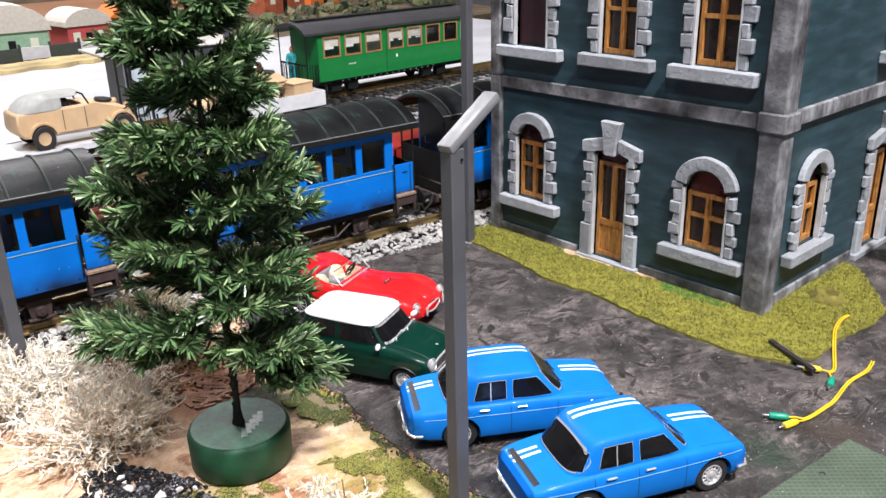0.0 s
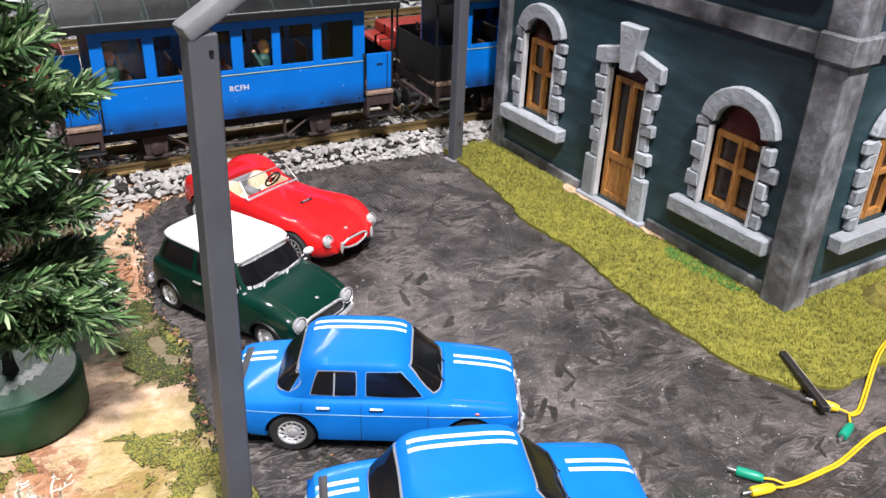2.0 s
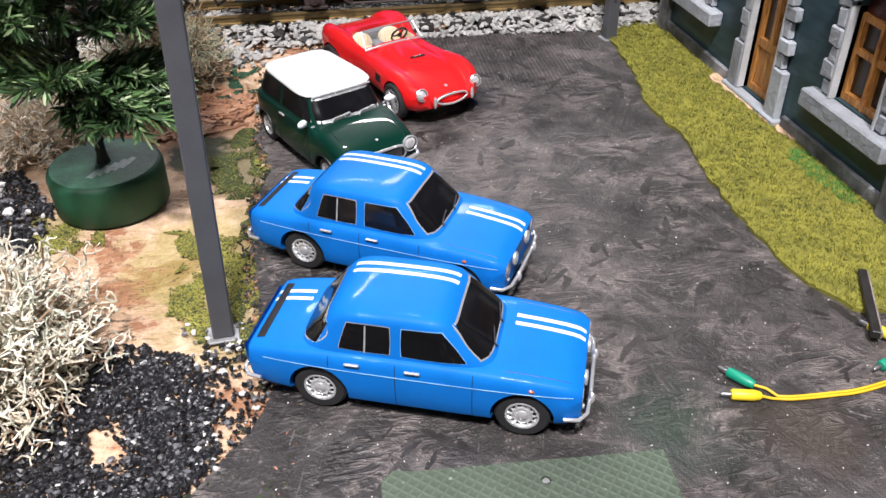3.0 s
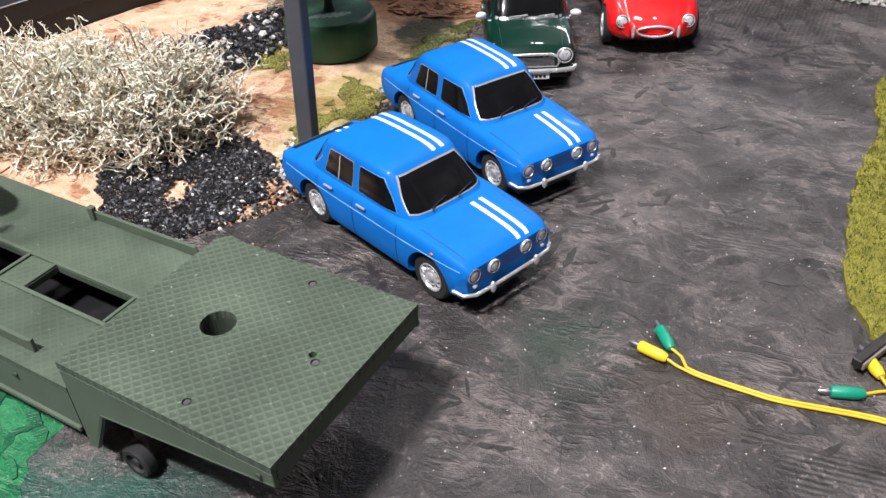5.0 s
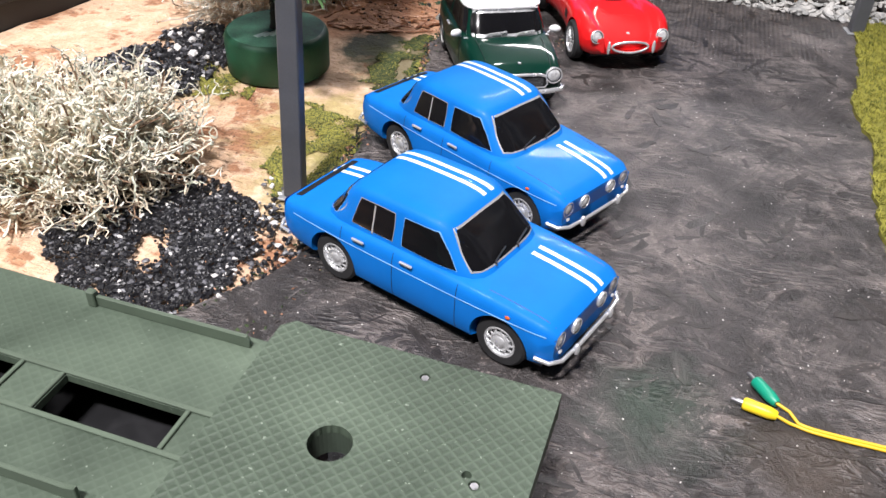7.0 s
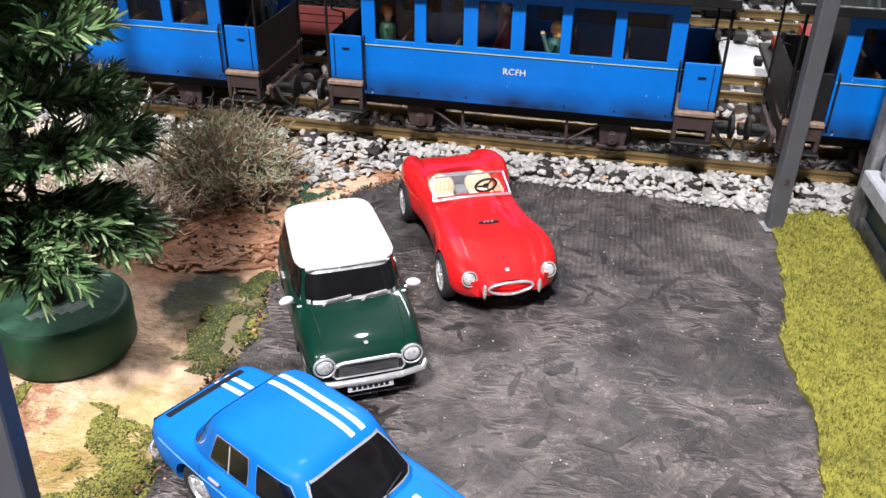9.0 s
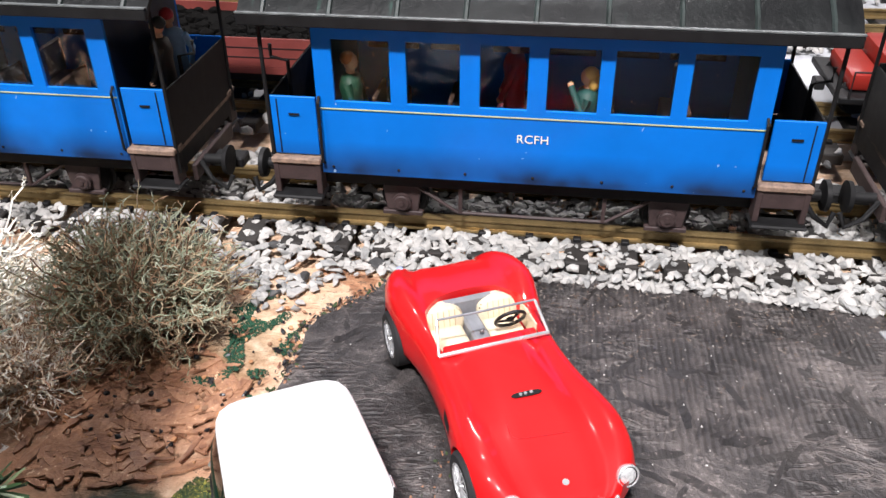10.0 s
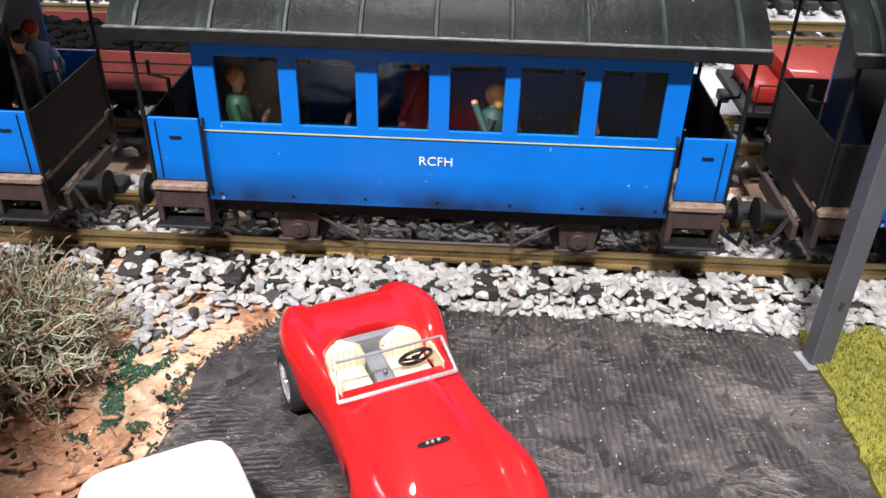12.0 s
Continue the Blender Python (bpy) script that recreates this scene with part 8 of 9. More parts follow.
for n, (v, u0, u1) in enumerate(((0.0075, -0.0935, -0.0250), (TW - 0.0045, -0.0760, -0.0115))):
    wing = prism([(u0, LOW + 0.0001), (u1, LOW + 0.0001), (u1, LOW + 0.0030 + 0.0035 * (1 - n)), (u1 - 0.0012, LOW + 0.0052), (u1 - 0.004, LOW + 0.0045), (u0, LOW + 0.0045)], -v - 0.0008, -v + 0.0008, front_y, 0.0003)
    r = part("wheel_guide", wing, olive, b)
    part("guide_block", box(u0 - 0.0005, u0 + 0.0030, v - 0.0020 if n else v - 0.0008, v + 0.0008, LOW + 0.0001, LOW + 0.0068, 0.0004), olive, r)
# small support wheels under the gooseneck, and axles under the bed
for v in (0.0140, TW - 0.0140):
    leg = part("support_leg", box(0.0115, 0.0185, v - 0.0035, v + 0.0035, 0.0085, HIGH - 0.0034, 0.0006), rust_brown, trailer)
    w = lathe([(0.0022, -0.0026), (0.0064, -0.0026), (0.0071, -0.0018), (0.0071, 0.0018), (0.0064, 0.0026), (0.0045, 0.0026), (0.0040, 0.0012), (0.0022, 0.0012), (0.0018, 0.0024), (0, 0.0024)], 24, pose(0.0150, v - 0.0064, 0.0083, 90))
    part("support_wheel", w, rubber, leg, "small black rubber wheel", 40)
for u in (-0.29, -0.26, -0.23):
    for v in (0.012, TW - 0.012):
        w = lathe([(0.004, -0.006), (0.0100, -0.006), (0.0108, -0.005), (0.0108, 0.005), (0.0100, 0.006), (0.006, 0.006), (0.005, 0.004), (0, 0.004)], 24, pose(u, v, 0.0116, 90))
        part("road_wheel", w, rubber, trailer, "black rubber wheel", 40)


def motorcycle(m):
    """A military motorcycle with a sidecar, in plain green plastic with a sandy screen."""
    bike = thing("model_motorcycle", "olive green model motorcycle with a sidecar on the trailer", "motorcycle", m)
    def wheel(x, y, r=0.0128):
        w = part("wheel", lathe([(r - 0.0034, -0.0023), (r - 0.001, -0.0026), (r, -0.0012), (r, 0.0012), (r - 0.001, 0.0026), (r - 0.0034, 0.0023), (r - 0.0040, 0.0)], 28, pose(x, y, r, 90)), rubber, bike, "black ribbed tyre", 40)
        hub = lathe([(0.0026, -0.0030), (0.0026, 0.0030), (0.0012, 0.0036), (0, 0.0036)], 14, pose(x, y, r, 90))
        for k in range(7):
            a = 2 * math.pi * k / 7
            add(hub, tube([(x, y, r), (x + (r - 0.0036) * math.cos(a), y, r + (r - 0.0036) * math.sin(a))], 0.0006, 5))
        part("hub", hub, olive_dark, w, "", 40)
    wheel(0.0, 0.0)
    wheel(-0.060, 0.0)
    wheel(-0.050, 0.044)
    guard = []
    for t in np.linspace(0.15, 2.6, 12):
        guard.append((0.0150 * math.cos(t), 0, 0.0128 + 0.0150 * math.sin(t)))
    part("front_mudguard", tube(guard, 0.0040, 10, None, 0.45), olive, bike, "", 60)
    part("rear_mudguard", tube([(-0.060 + 0.0152 * math.cos(t), 0, 0.0128 + 0.0152 * math.sin(t)) for t in np.linspace(0.5, 2.9, 12)], 0.0044, 10, None, 0.45), olive, bike, "", 60)
    for s in (-1, 1):
        part("fork", tube([(0.0005, s * 0.0036, 0.0128), (-0.0060, s * 0.0034, 0.0270), (-0.0085, s * 0.0034, 0.0360)], 0.0011, 8), olive, bike, "", 60)
        part("crash_bar", tube([(-0.010, s * 0.004, 0.026), (-0.0100, s * 0.0130, 0.0230), (-0.0120, s * 0.0140, 0.0130), (-0.0150, s * 0.0040, 0.0090)], 0.0013, 8), olive, bike, "", 60)
        part("cylinder_head", cyl(0.0042, 0.0070, pose(-0.0260, s * 0.0045, 0.0170, -90 * s), 14, 0.0036), olive_dark, bike, "", 40)
        part("footrest", tube([(-0.0330, s * 0.003, 0.0100), (-0.0330, s * 0.0120, 0.0100)], 0.0012, 6), olive_dark, bike)
    part("engine", box(-0.0380, -0.0160, -0.0055, 0.0055, 0.0080, 0.0240, 0.0018, 2), olive_dark, bike, "", 50)
    part("frame", tube([(-0.0085, 0, 0.0340), (-0.0140, 0, 0.0120), (-0.0400, 0, 0.0090), (-0.0600, 0, 0.0128), (-0.0400, 0, 0.0290), (-0.0085, 0, 0.0340)], 0.0013, 8), olive, bike, "", 60)
    part("fuel_tank", ball(0.0100, pose(-0.0240, 0, 0.0310), 3, (1.25, 0.62, 0.62)), olive, bike, "", 60)
    part("saddle", box(-0.0600, -0.0360, -0.0058, 0.0058, 0.0290, 0.0350, 0.0022, 2), olive_dark, bike, "", 60)
    # handlebar fairing with its lamp, and the sandy screen above
    fairing = prism([(-0.0130, 0.0300), (-0.0105, 0.0430), (0.0105, 0.0430), (0.0130, 0.0300), (0.0075, 0.0265), (-0.0075, 0.0265)], 0.0, 0.0120, lambda a, z, dd: (-0.0150 + dd * 1.15, a * (1.15 - 18 * dd * 0.35), z), 0.0016)
    f = part("fairing", fairing, olive, bike, "boxy green handlebar fairing", 50)
    part("headlight", lathe([(0, 0.0012), (0.0024, 0.0012), (0.0031, 0.0006), (0.0031, -0.002)], 18, pose(0.0005, -0.0010, 0.0348, 0, 90)), plain("dull_green_lens", (0.16, 0.20, 0.15), 0.3), f, "dull round headlight", 50)
    part("spot_lamp", lathe([(0, 0.0030), (0.0026, 0.0030), (0.0034, 0.0022), (0.0028, -0.002)], 16, pose(-0.0010, 0.0140, 0.0370, 0, 90)), olive_dark, f, "round side lamp", 50)
    screen = ball(0.0112, pose(-0.0170, -0.0005, 0.0470), 3, (0.75, 1.0, 1.05))
    bmesh.ops.bisect_plane(screen, geom=screen.verts[:] + screen.edges[:] + screen.faces[:], plane_co=(0, 0, 0.0440), plane_no=(0, 0, 1), clear_inner=True)
    part("screen", screen, plain("sandy_screen", (0.33, 0.27, 0.17), 0.6, var=0.15), bike, "sand-coloured domed screen", 60)
    part("handlebar", tube([(-0.0200, -0.0190, 0.0400), (-0.0150, -0.0120, 0.0435), (-0.0120, 0, 0.0425), (-0.0150, 0.0120, 0.0435), (-0.0200, 0.0190, 0.0400)], 0.0011, 8), olive_dark, bike, "", 60)
    part("spare_wheel", lathe([(0.006, -0.0024), (0.0112, -0.0024), (0.0122, -0.001), (0.0122, 0.001), (0.0112, 0.0024), (0.006, 0.0024)], 24, pose(-0.0400, 0.0200, 0.0420, 70, 0, 90)), olive_dark, bike, "dark spare wheel", 50)
    # sidecar
    tub = cabin([(0.0080, -0.058, 0.012, 0.0090, 2.6), (0.0120, -0.062, 0.019, 0.0125, 2.6), (0.0180, -0.064, 0.0225, 0.0140, 2.6), (0.0200, -0.064, 0.0230, 0.0146, 2.6), (0.0212, -0.064, 0.0225, 0.0140, 2.6), (0.0260, -0.062, 0.017, 0.0125, 2.5), (0.0295, -0.058, 0.006, 0.0100, 2.5), (0.0310, -0.050, -0.008, 0.0070, 2.4)], 36)
    bmesh.ops.scale(tub, vec=(0.86, 0.95, 0.95), verts=tub.verts)
    bmesh.ops.translate(tub, vec=(-0.030, 0.034, 0), verts=tub.verts)
    side = part("sidecar", tub, olive, bike, "rounded green sidecar", 50)
    part("sidecar_rim", tube([(-0.030 - 0.0176 + 0.0378 * math.cos(t), 0.034 + 0.0142 * math.sin(t), 0.0192) for t in np.linspace(0, 2 * math.pi, 40)], 0.0007, 6), olive, side, "", 60)
    part("cushion", ball(0.0090, pose(-0.0380, 0.0340, 0.0300), 2, (1.4, 0.95, 0.45)), olive_dark, side, "", 60)
    part("locker", box(-0.0720, -0.0500, 0.0240, 0.0440, 0.0270, 0.0370, 0.002, 2), olive, side, "", 50)
    part("mount", tube([(-0.010, 0.004, 0.012), (-0.018, 0.024, 0.012)], 0.0012, 6), olive_dark, bike)
    part("mount", tube([(-0.045, 0.004, 0.012), (-0.045, 0.024, 0.012)], 0.0012, 6), olive_dark, bike)


motorcycle(trailer.matrix_basis @ pose(-0.1045, 0.0270, LOW, 0, 0, 2) @ Matrix.Diagonal((0.9, 0.9, 0.9, 1)))

# ---- under the board: a grey plastic crate ----
crate_grey = plain("pale_grey_plastic", (0.27, 0.28, 0.30), 0.5, var=0.12, scale=30)
crate = thing("plastic_case", "pale grey plastic case with a sloping side under the layout", "case", pose(0.2330, 0.1440, -0.100, 0, 0, -24))
part("case_body", prism([(0.0, 0.0), (0.18, 0.0), (0.18, -0.150), (-0.13, -0.150), (-0.12, -0.135)], -0.30, 0.0, lambda a, z, d: (d, a, z), 0.004), crate_grey, crate, "", 50)
part("case_latch", box(-0.0035, 0.0010, 0.060, 0.075, -0.030, -0.0125, 0.001), plain("dark_grey_latch", (0.10, 0.10, 0.11), 0.5), crate)
stool = thing("case_stand", "dark wooden stand under the grey case", "stand", pose(0.2330, 0.1440, -0.2502, 0, 0, -24))
part("stand_body", box(-0.28, -0.015, -0.115, 0.165, -0.5998, 0.0, 0.004), fascia, stool)

# ---- the rear of the layout ----
BACKZ = 0.010
sheet("back_ground", [(-0.9, 1.03), (1.3, 0.905), (2.2, 0.90), (2.2, 2.50), (-0.9, 2.44)], BACKZ, 0.03, snow, 0.12, 1.0, 3, "white painted snowy ground behind the train", "ground")
far_soil = plain("dark_brown_scenery", (0.10, 0.075, 0.045), 0.9, var=0.75, scale=7, bump=0.6, fine=60)
sheet("far_ground", [(-1.6, 2.47), (2.6, 2.53), (3.2, 5.2), (-1.8, 5.2)], 0.0, 0.05, far_soil, 0.3, 2.0, 4, "brown scenery of the layout's far end", "ground")
STRIP = [(0.30, 2.40), (1.05, 2.43), (1.05, 2.56), (0.30, 2.53)]
sheet("straw_strip", rough_outline(STRIP, 0.03, 0.012, 2), 0.020, 0.02, plain("straw_ground", (0.42, 0.33, 0.16), 0.9, var=0.6, scale=14, bump=0.8), 0.05, 2.0, 3, "straw-coloured strip of far ground", "ground")


def back_track(label, y, turn, x0, x1, top):
    return track("railway_track", label, pose(0, y, 0, 0, 0, turn), x0, x1, top)


BACK_TOP = 0.0335
back_track("rear track with dark sleepers and pale gaps", 0.985, -4.4, -0.5, 1.3, 0.0240)
back_track("rear track under the flat wagons", 1.2755, 0.5, -0.5, 1.6, BACK_TOP)
back_track("rear track under the green coach", 1.427, 0.5, -0.2, 1.9, BACK_TOP + 0.0065)
back_track("rear track on the white ground", 1.165, -2.0, -0.3, 1.5, 0.0300)
rear_stones = []
for y, turn in ((1.0, -4.4), (1.298, 0.5), (1.445, 0.5), (1.187, -2.0)):
    m = pose(0, y, 0, 0, 0, turn)
    rs = random.Random(int(y * 100))
    for _ in range(900):
        u, v = rs.uniform(-0.2, 1.4), rs.uniform(-0.055, 0.055)
        if min(abs(v - 0.0225), abs(v + 0.0225)) < 0.004:
            continue
        p = m @ Vector((u, v, 0))
        s = rs.uniform(0.0024, 0.0050)
        rear_stones.append(Matrix.Translation((p.x, p.y, BACKZ + 0.006)) @ Euler((rs.uniform(-1, 1), rs.uniform(-1, 1), rs.uniform(0, 6))).to_matrix().to_4x4() @ Matrix.Diagonal((s, s * 0.8, s * 0.9, 1)))
rs = random.Random(2)
tagged(scatter("rear_ballast", stones, ballast_white, rear_stones, 8, [rs.choices((0, 1, 2), (8, 3, 1))[0] for _ in rear_stones]), "loose white ballast stones on the rear tracks", "ballast", kind="stuff")


def wheelset(parent, x, top, y, width=0.045, r=0.0125):
    for k in (0, 1):
        yy = y + k * width
        part("wheel", lathe([(0, -0.002), (r, -0.002), (r + 0.0012, -0.0022), (r + 0.0012, -0.001), (r - 0.0004, 0), (r - 0.0006, 0.003), (0.003, 0.002), (0, 0.002)], 20, pose(x, yy, top + r, 90 if k == 0 else -90)), iron_black, parent, "", 40)
    part("axle", cyl(0.0018, width, pose(x, y, top + r, -90), 8), iron_black, parent)


white_wagon = plain("white_wagon_side", (0.62, 0.63, 0.65), 0.6, var=0.15, scale=50)
sand_plastic = plain("sand_coloured_plastic", (0.55, 0.38, 0.22), 0.6, var=0.15, scale=60)


def flat_wagon(x, y, turn, length, label, marked, boards=True):
    """A low-sided flat wagon with stake posts."""
    w = thing("flat_wagon", label, "wagon", pose(x, y, 0, 0, 0, turn), "flat wagons on the rear track")
    z0, z1 = 0.0640, 0.0700
    part("bed", box(0.0017, length - 0.0017, 0.0017, 0.0863, z0, z1 + (0.008 if boards else 0.0)), white_wagon, w)
    rise = 0.0175 if boards else 0.0015
    for yy in (0.0, 0.0865):
        part("side_board", box(0.0005, length - 0.0005, yy, yy + 0.0015, z0, z1 + rise), white_wagon, w)
    for xx in (0.0, length - 0.0015):
        part("end_board", box(xx, xx + 0.0015, 0.0017, 0.0863, z0, z1 + rise), white_wagon, w)
    for xx in (-0.0022, length + 0.0002):
        for yy in (-0.0018, 0.0880):
            part("stake", box(xx, xx + 0.0020, yy, yy + 0.0018, z0 - 0.006, z1 + 0.026), iron_black, w)
    part("underframe", box(0.006, length - 0.006, 0.016, 0.072, z0 - 0.012, z0 - 0.0003), iron_black, w)
    if marked:
        pl = part("label_board", box(0.010, 0.072, -0.0012, -0.0002, z1 + 0.001, z1 + 0.0165), iron_black, w, "black label board with white bars")
        for k in range(5):
            part("label_bar", box(0.014 + 0.0115 * k, 0.022 + 0.0115 * k, -0.0018, -0.0013, z1 + (0.004 if k % 2 else 0.007), z1 + (0.0065 if k % 2 else 0.012)), white_paint, pl)
    for xx in (0.035, length - 0.035):
        wheelset(w, xx, BACK_TOP, 0.0215)
        part("axle_guard", prism([(xx - 0.011, z0 - 0.001), (xx + 0.011, z0 - 0.001), (xx + 0.006, 0.040), (xx - 0.006, 0.040)], -0.012, -0.009, front_y), iron_black, w)
    for xx in (-0.004, length + 0.002):
        part("coupler", box(xx - 0.012, xx + 0.014, 0.039, 0.049, 0.048, 0.055, 0.001), iron_black, w)
    return w


flat_wagon(0.532, 1.2540, 0.5, 0.236, "white-sided flat wagon carrying a sandy vehicle", True)
flat_wagon(0.190, 1.2510, 0.5, 0.284, "white flat wagon carrying a sandy field car", False, False)

# amphibious car on the flat wagon
amph = thing("model_amphibious_car", "sand-coloured open amphibious model car on the wagon", "model car", pose(0.642, 1.298, 0.0781, 0, 0, 0.5))
hullx = cabin([(0.012, -0.042, 0.036, 0.018, 5), (0.021, -0.064, 0.056, 0.0250, 6), (0.0295, -0.073, 0.068, 0.0275, 7), (0.0310, -0.075, 0.070, 0.0290, 7), (0.0328, -0.075, 0.070, 0.0290, 7), (0.0340, -0.072, 0.067, 0.0268, 7), (0.0430, -0.056, 0.058, 0.0225, 6)], 44)
arches = [cyl(0.0155, 0.03, pose(u, s * 0.0215, 0.0135, -90 * s), 24) for u in (-0.040, 0.038) for s in (-1, 1)]
hb = part("hull", cut(hullx, arches + [box(-0.034, 0.024, -0.0185, 0.0185, 0.020, 0.06)]), sand_plastic, amph, "", 40)
for u in (-0.022, 0.004):
    for s in (-1, 1):
        chair_ = box(u - 0.008, u + 0.004, s * 0.009 - 0.007, s * 0.009 + 0.007, 0.0202, 0.032, 0.002)
        add(chair_, box(u - 0.009, u - 0.006, s * 0.009 - 0.007, s * 0.009 + 0.007, 0.0322, 0.050, 0.001))
        part("seat", chair_, black_trim, hb)
part("steering_wheel", tube([(0.0150 + 0.002 * math.sin(a), -0.009 + 0.0055 * math.cos(a), 0.047 + 0.0055 * math.sin(a)) for a in np.linspace(0, 2 * math.pi, 16)], 0.0007, 5), black_trim, hb)
part("windscreen", prism(rect(-0.0210, 0.0210, 0.0440, 0.0640), 0.0, 0.0008, lambda a, z, d: (0.029 + d - (z - 0.044) * 0.45, a, z)), clear_pane, hb, "clear raked windscreen")
part("screen_frame", tube([(0.030, -0.0225, 0.042), (0.0205, -0.0225, 0.0650), (0.0205, 0.0225, 0.0650), (0.030, 0.0225, 0.042)], 0.0010, 6), black_trim, hb)
part("hood_frame", tube([(-0.034, -0.0205, 0.042), (-0.038, -0.0205, 0.0540), (-0.038, 0.0205, 0.0540), (-0.034, 0.0205, 0.042)], 0.0010, 6), black_trim, hb)
part("spare_wheel", lathe([(0, 0), (0.010, 0), (0.0115, 0.002), (0.010, 0.0045), (0.006, 0.0045), (0.005, 0.003), (0, 0.003)], 20, pose(0.046, 0, 0.0432, 0, 4)), rubber, hb, "", 40)
arm_ = part("propeller_arm", tube([(-0.070, 0, 0.033), (-0.062, 0, 0.050), (-0.054, 0.002, 0.060), (-0.050, 0.004, 0.057)], 0.0034, 8), sand_plastic, hb, "", 50)
part("propeller_guard", tube([(-0.060 + 0.004 * math.sin(a), 0.011 * math.cos(a), 0.052 + 0.010 * math.sin(a)) for a in np.linspace(0, 2 * math.pi, 20)], 0.0012, 6), sand_plastic, arm_)
for s in (-1, 1):
    part("side_rail", tube([(-0.060, s * 0.0293, 0.0275), (-0.020, s * 0.0293, 0.0255), (0.018, s * 0.0293, 0.0255), (0.056, s * 0.0293, 0.0275)], 0.0011, 6), sand_plastic, hb)
for u in (-0.040, 0.038):
    for s in (-1, 1):
        w = part("wheel", lathe([(0.007, -0.006), (0.0122, -0.006), (0.0135, -0.004), (0.0135, -0.001), (0.0122, 0.0), (0.0075, 0.0)], 20, pose(u, s * 0.0315, 0.0135, -90 * s)), rubber, amph, "", 40)
        part("rim", lathe([(0.0074, -0.0005), (0.004, -0.002), (0, -0.001)], 16, pose(u, s * 0.0315, 0.0135, -90 * s)), sand_plastic, w, "", 40)
box1 = thing("wooden_crate", "sandy wooden crate on the flat wagon", "crate", pose(0.735, 1.296, 0.0781, 0, 0, 8))
part("crate_body", box(-0.020, 0.020, -0.022, 0.022, 0.0, 0.022, 0.001), sand_plastic, box1)
part("crate_lid", box(-0.021, 0.021, -0.023, 0.023, 0.0222, 0.025, 0.0006), sand_plastic, box1)
roll = thing("canvas_bundle", "rolled sandy canvas bundle on the flat wagon", "bundle", pose(0.552, 1.283, 0.0781, 0, 0, -6))
bundle = lathe([(0, -0.020), (0.010, -0.020), (0.0125, -0.017), (0.0118, -0.008), (0.0128, 0.0), (0.0118, 0.009), (0.0125, 0.018), (0.010, 0.021), (0, 0.021)], 20, pose(0, 0, 0.0125, 90, 0, 40))
part("canvas", bundle, sand_plastic, roll, "", 50)
part("strap", lathe([(0.0131, -0.001), (0.0131, 0.001), (0.0120, 0.001)], 20, pose(0, 0, 0.0125, 90, 0, 40)), black_trim, roll)

# the sandy field car on the other wagon
pick = thing("model_field_car", "sand-coloured model field car with a pale canvas top", "model car", pose(0.368, 1.2920, 0.0701, 0, 0, 0.5) @ Matrix.Diagonal((1.12, 1.15, 1.25, 1)))
flank = [(-0.064, 0.014), (-0.070, 0.022), (-0.068, 0.041), (0.014, 0.0425), (0.020, 0.0405), (0.050, 0.037), (0.066, 0.031), (0.070, 0.022), (0.062, 0.014)]
tub_ = cut(prism(flank, -0.0245, 0.0245, front_y, 0.0022), [cyl(0.0150, 0.02, pose(u, s * 0.012, 0.0130, -90 * s), 24) for u in (-0.043, 0.053) for s in (-1, 1)] + [box(-0.050, 0.010, -0.019, 0.019, 0.030, 0.06)])
pb = part("body", tub_, sand_plastic, pick, "", 40)
for s in (-1, 1):
    for u, far in ((0.053, 0.020), (-0.043, 0.015)):
        arc = [(u + 0.0172 * math.cos(t), 0.0130 + 0.0172 * math.sin(t)) for t in np.linspace(0.15, math.pi - 0.15, 14)]
        inner = [(u + 0.0152 * math.cos(t), 0.0130 + 0.0152 * math.sin(t)) for t in np.linspace(math.pi - 0.15, 0.15, 14)]
        part("wing", prism(arc + inner, -0.0150 if s > 0 else 0.0310, -0.0310 if s > 0 else 0.0150, front_y), sand_plastic, pb, "", 40)
        w = part("wheel", lathe([(0.0070, -0.006), (0.0118, -0.006), (0.0130, -0.004), (0.0130, -0.001), (0.0118, 0.0), (0.0075, 0.0)], 20, pose(u, s * 0.0305, 0.0130, -90 * s)), rubber, pick, "", 40)
        part("rim", lathe([(0.0074, -0.0005), (0.004, -0.002), (0, -0.001)], 16, pose(u, s * 0.0305, 0.0130, -90 * s)), sand_plastic, w, "", 40)
    part("headlight", ball(0.0038, pose(0.064, s * 0.020, 0.0335), 2, (1.2, 1, 1)), sand_plastic, pb, "", 60)
    part("door_gap", box(-0.0165, -0.0158, s * 0.0247 - 0.0002, s * 0.0247 + 0.0002, 0.018, 0.040), black_trim, pb)
    part("door_gap", box(0.0100, 0.0107, s * 0.0247 - 0.0002, s * 0.0247 + 0.0002, 0.018, 0.040), black_trim, pb)
part("spare_wheel", lathe([(0, 0), (0.0095, 0), (0.0108, 0.0018), (0.0095, 0.004), (0.005, 0.004), (0.004, 0.0025), (0, 0.0025)], 20, pose(0.043, 0, 0.0385, 0, 8)), rubber, pb, "", 40)
part("screen_frame", tube([(0.017, -0.0225, 0.041), (0.011, -0.0215, 0.0530), (0.011, 0.0215, 0.0530), (0.017, 0.0225, 0.041)], 0.0011, 6), black_trim, pb)
canvas = cut(cabin([(0.0405, -0.066, -0.010, 0.0250, 5), (0.047, -0.061, -0.004, 0.0240, 5), (0.0525, -0.053, 0.008, 0.0225, 5), (0.0555, -0.044, 0.011, 0.018, 4), (0.0567, -0.034, 0.004, 0.010, 3)], 32), [box(-0.0155, 0.02, -0.04, 0.04, 0.030, 0.0518)])
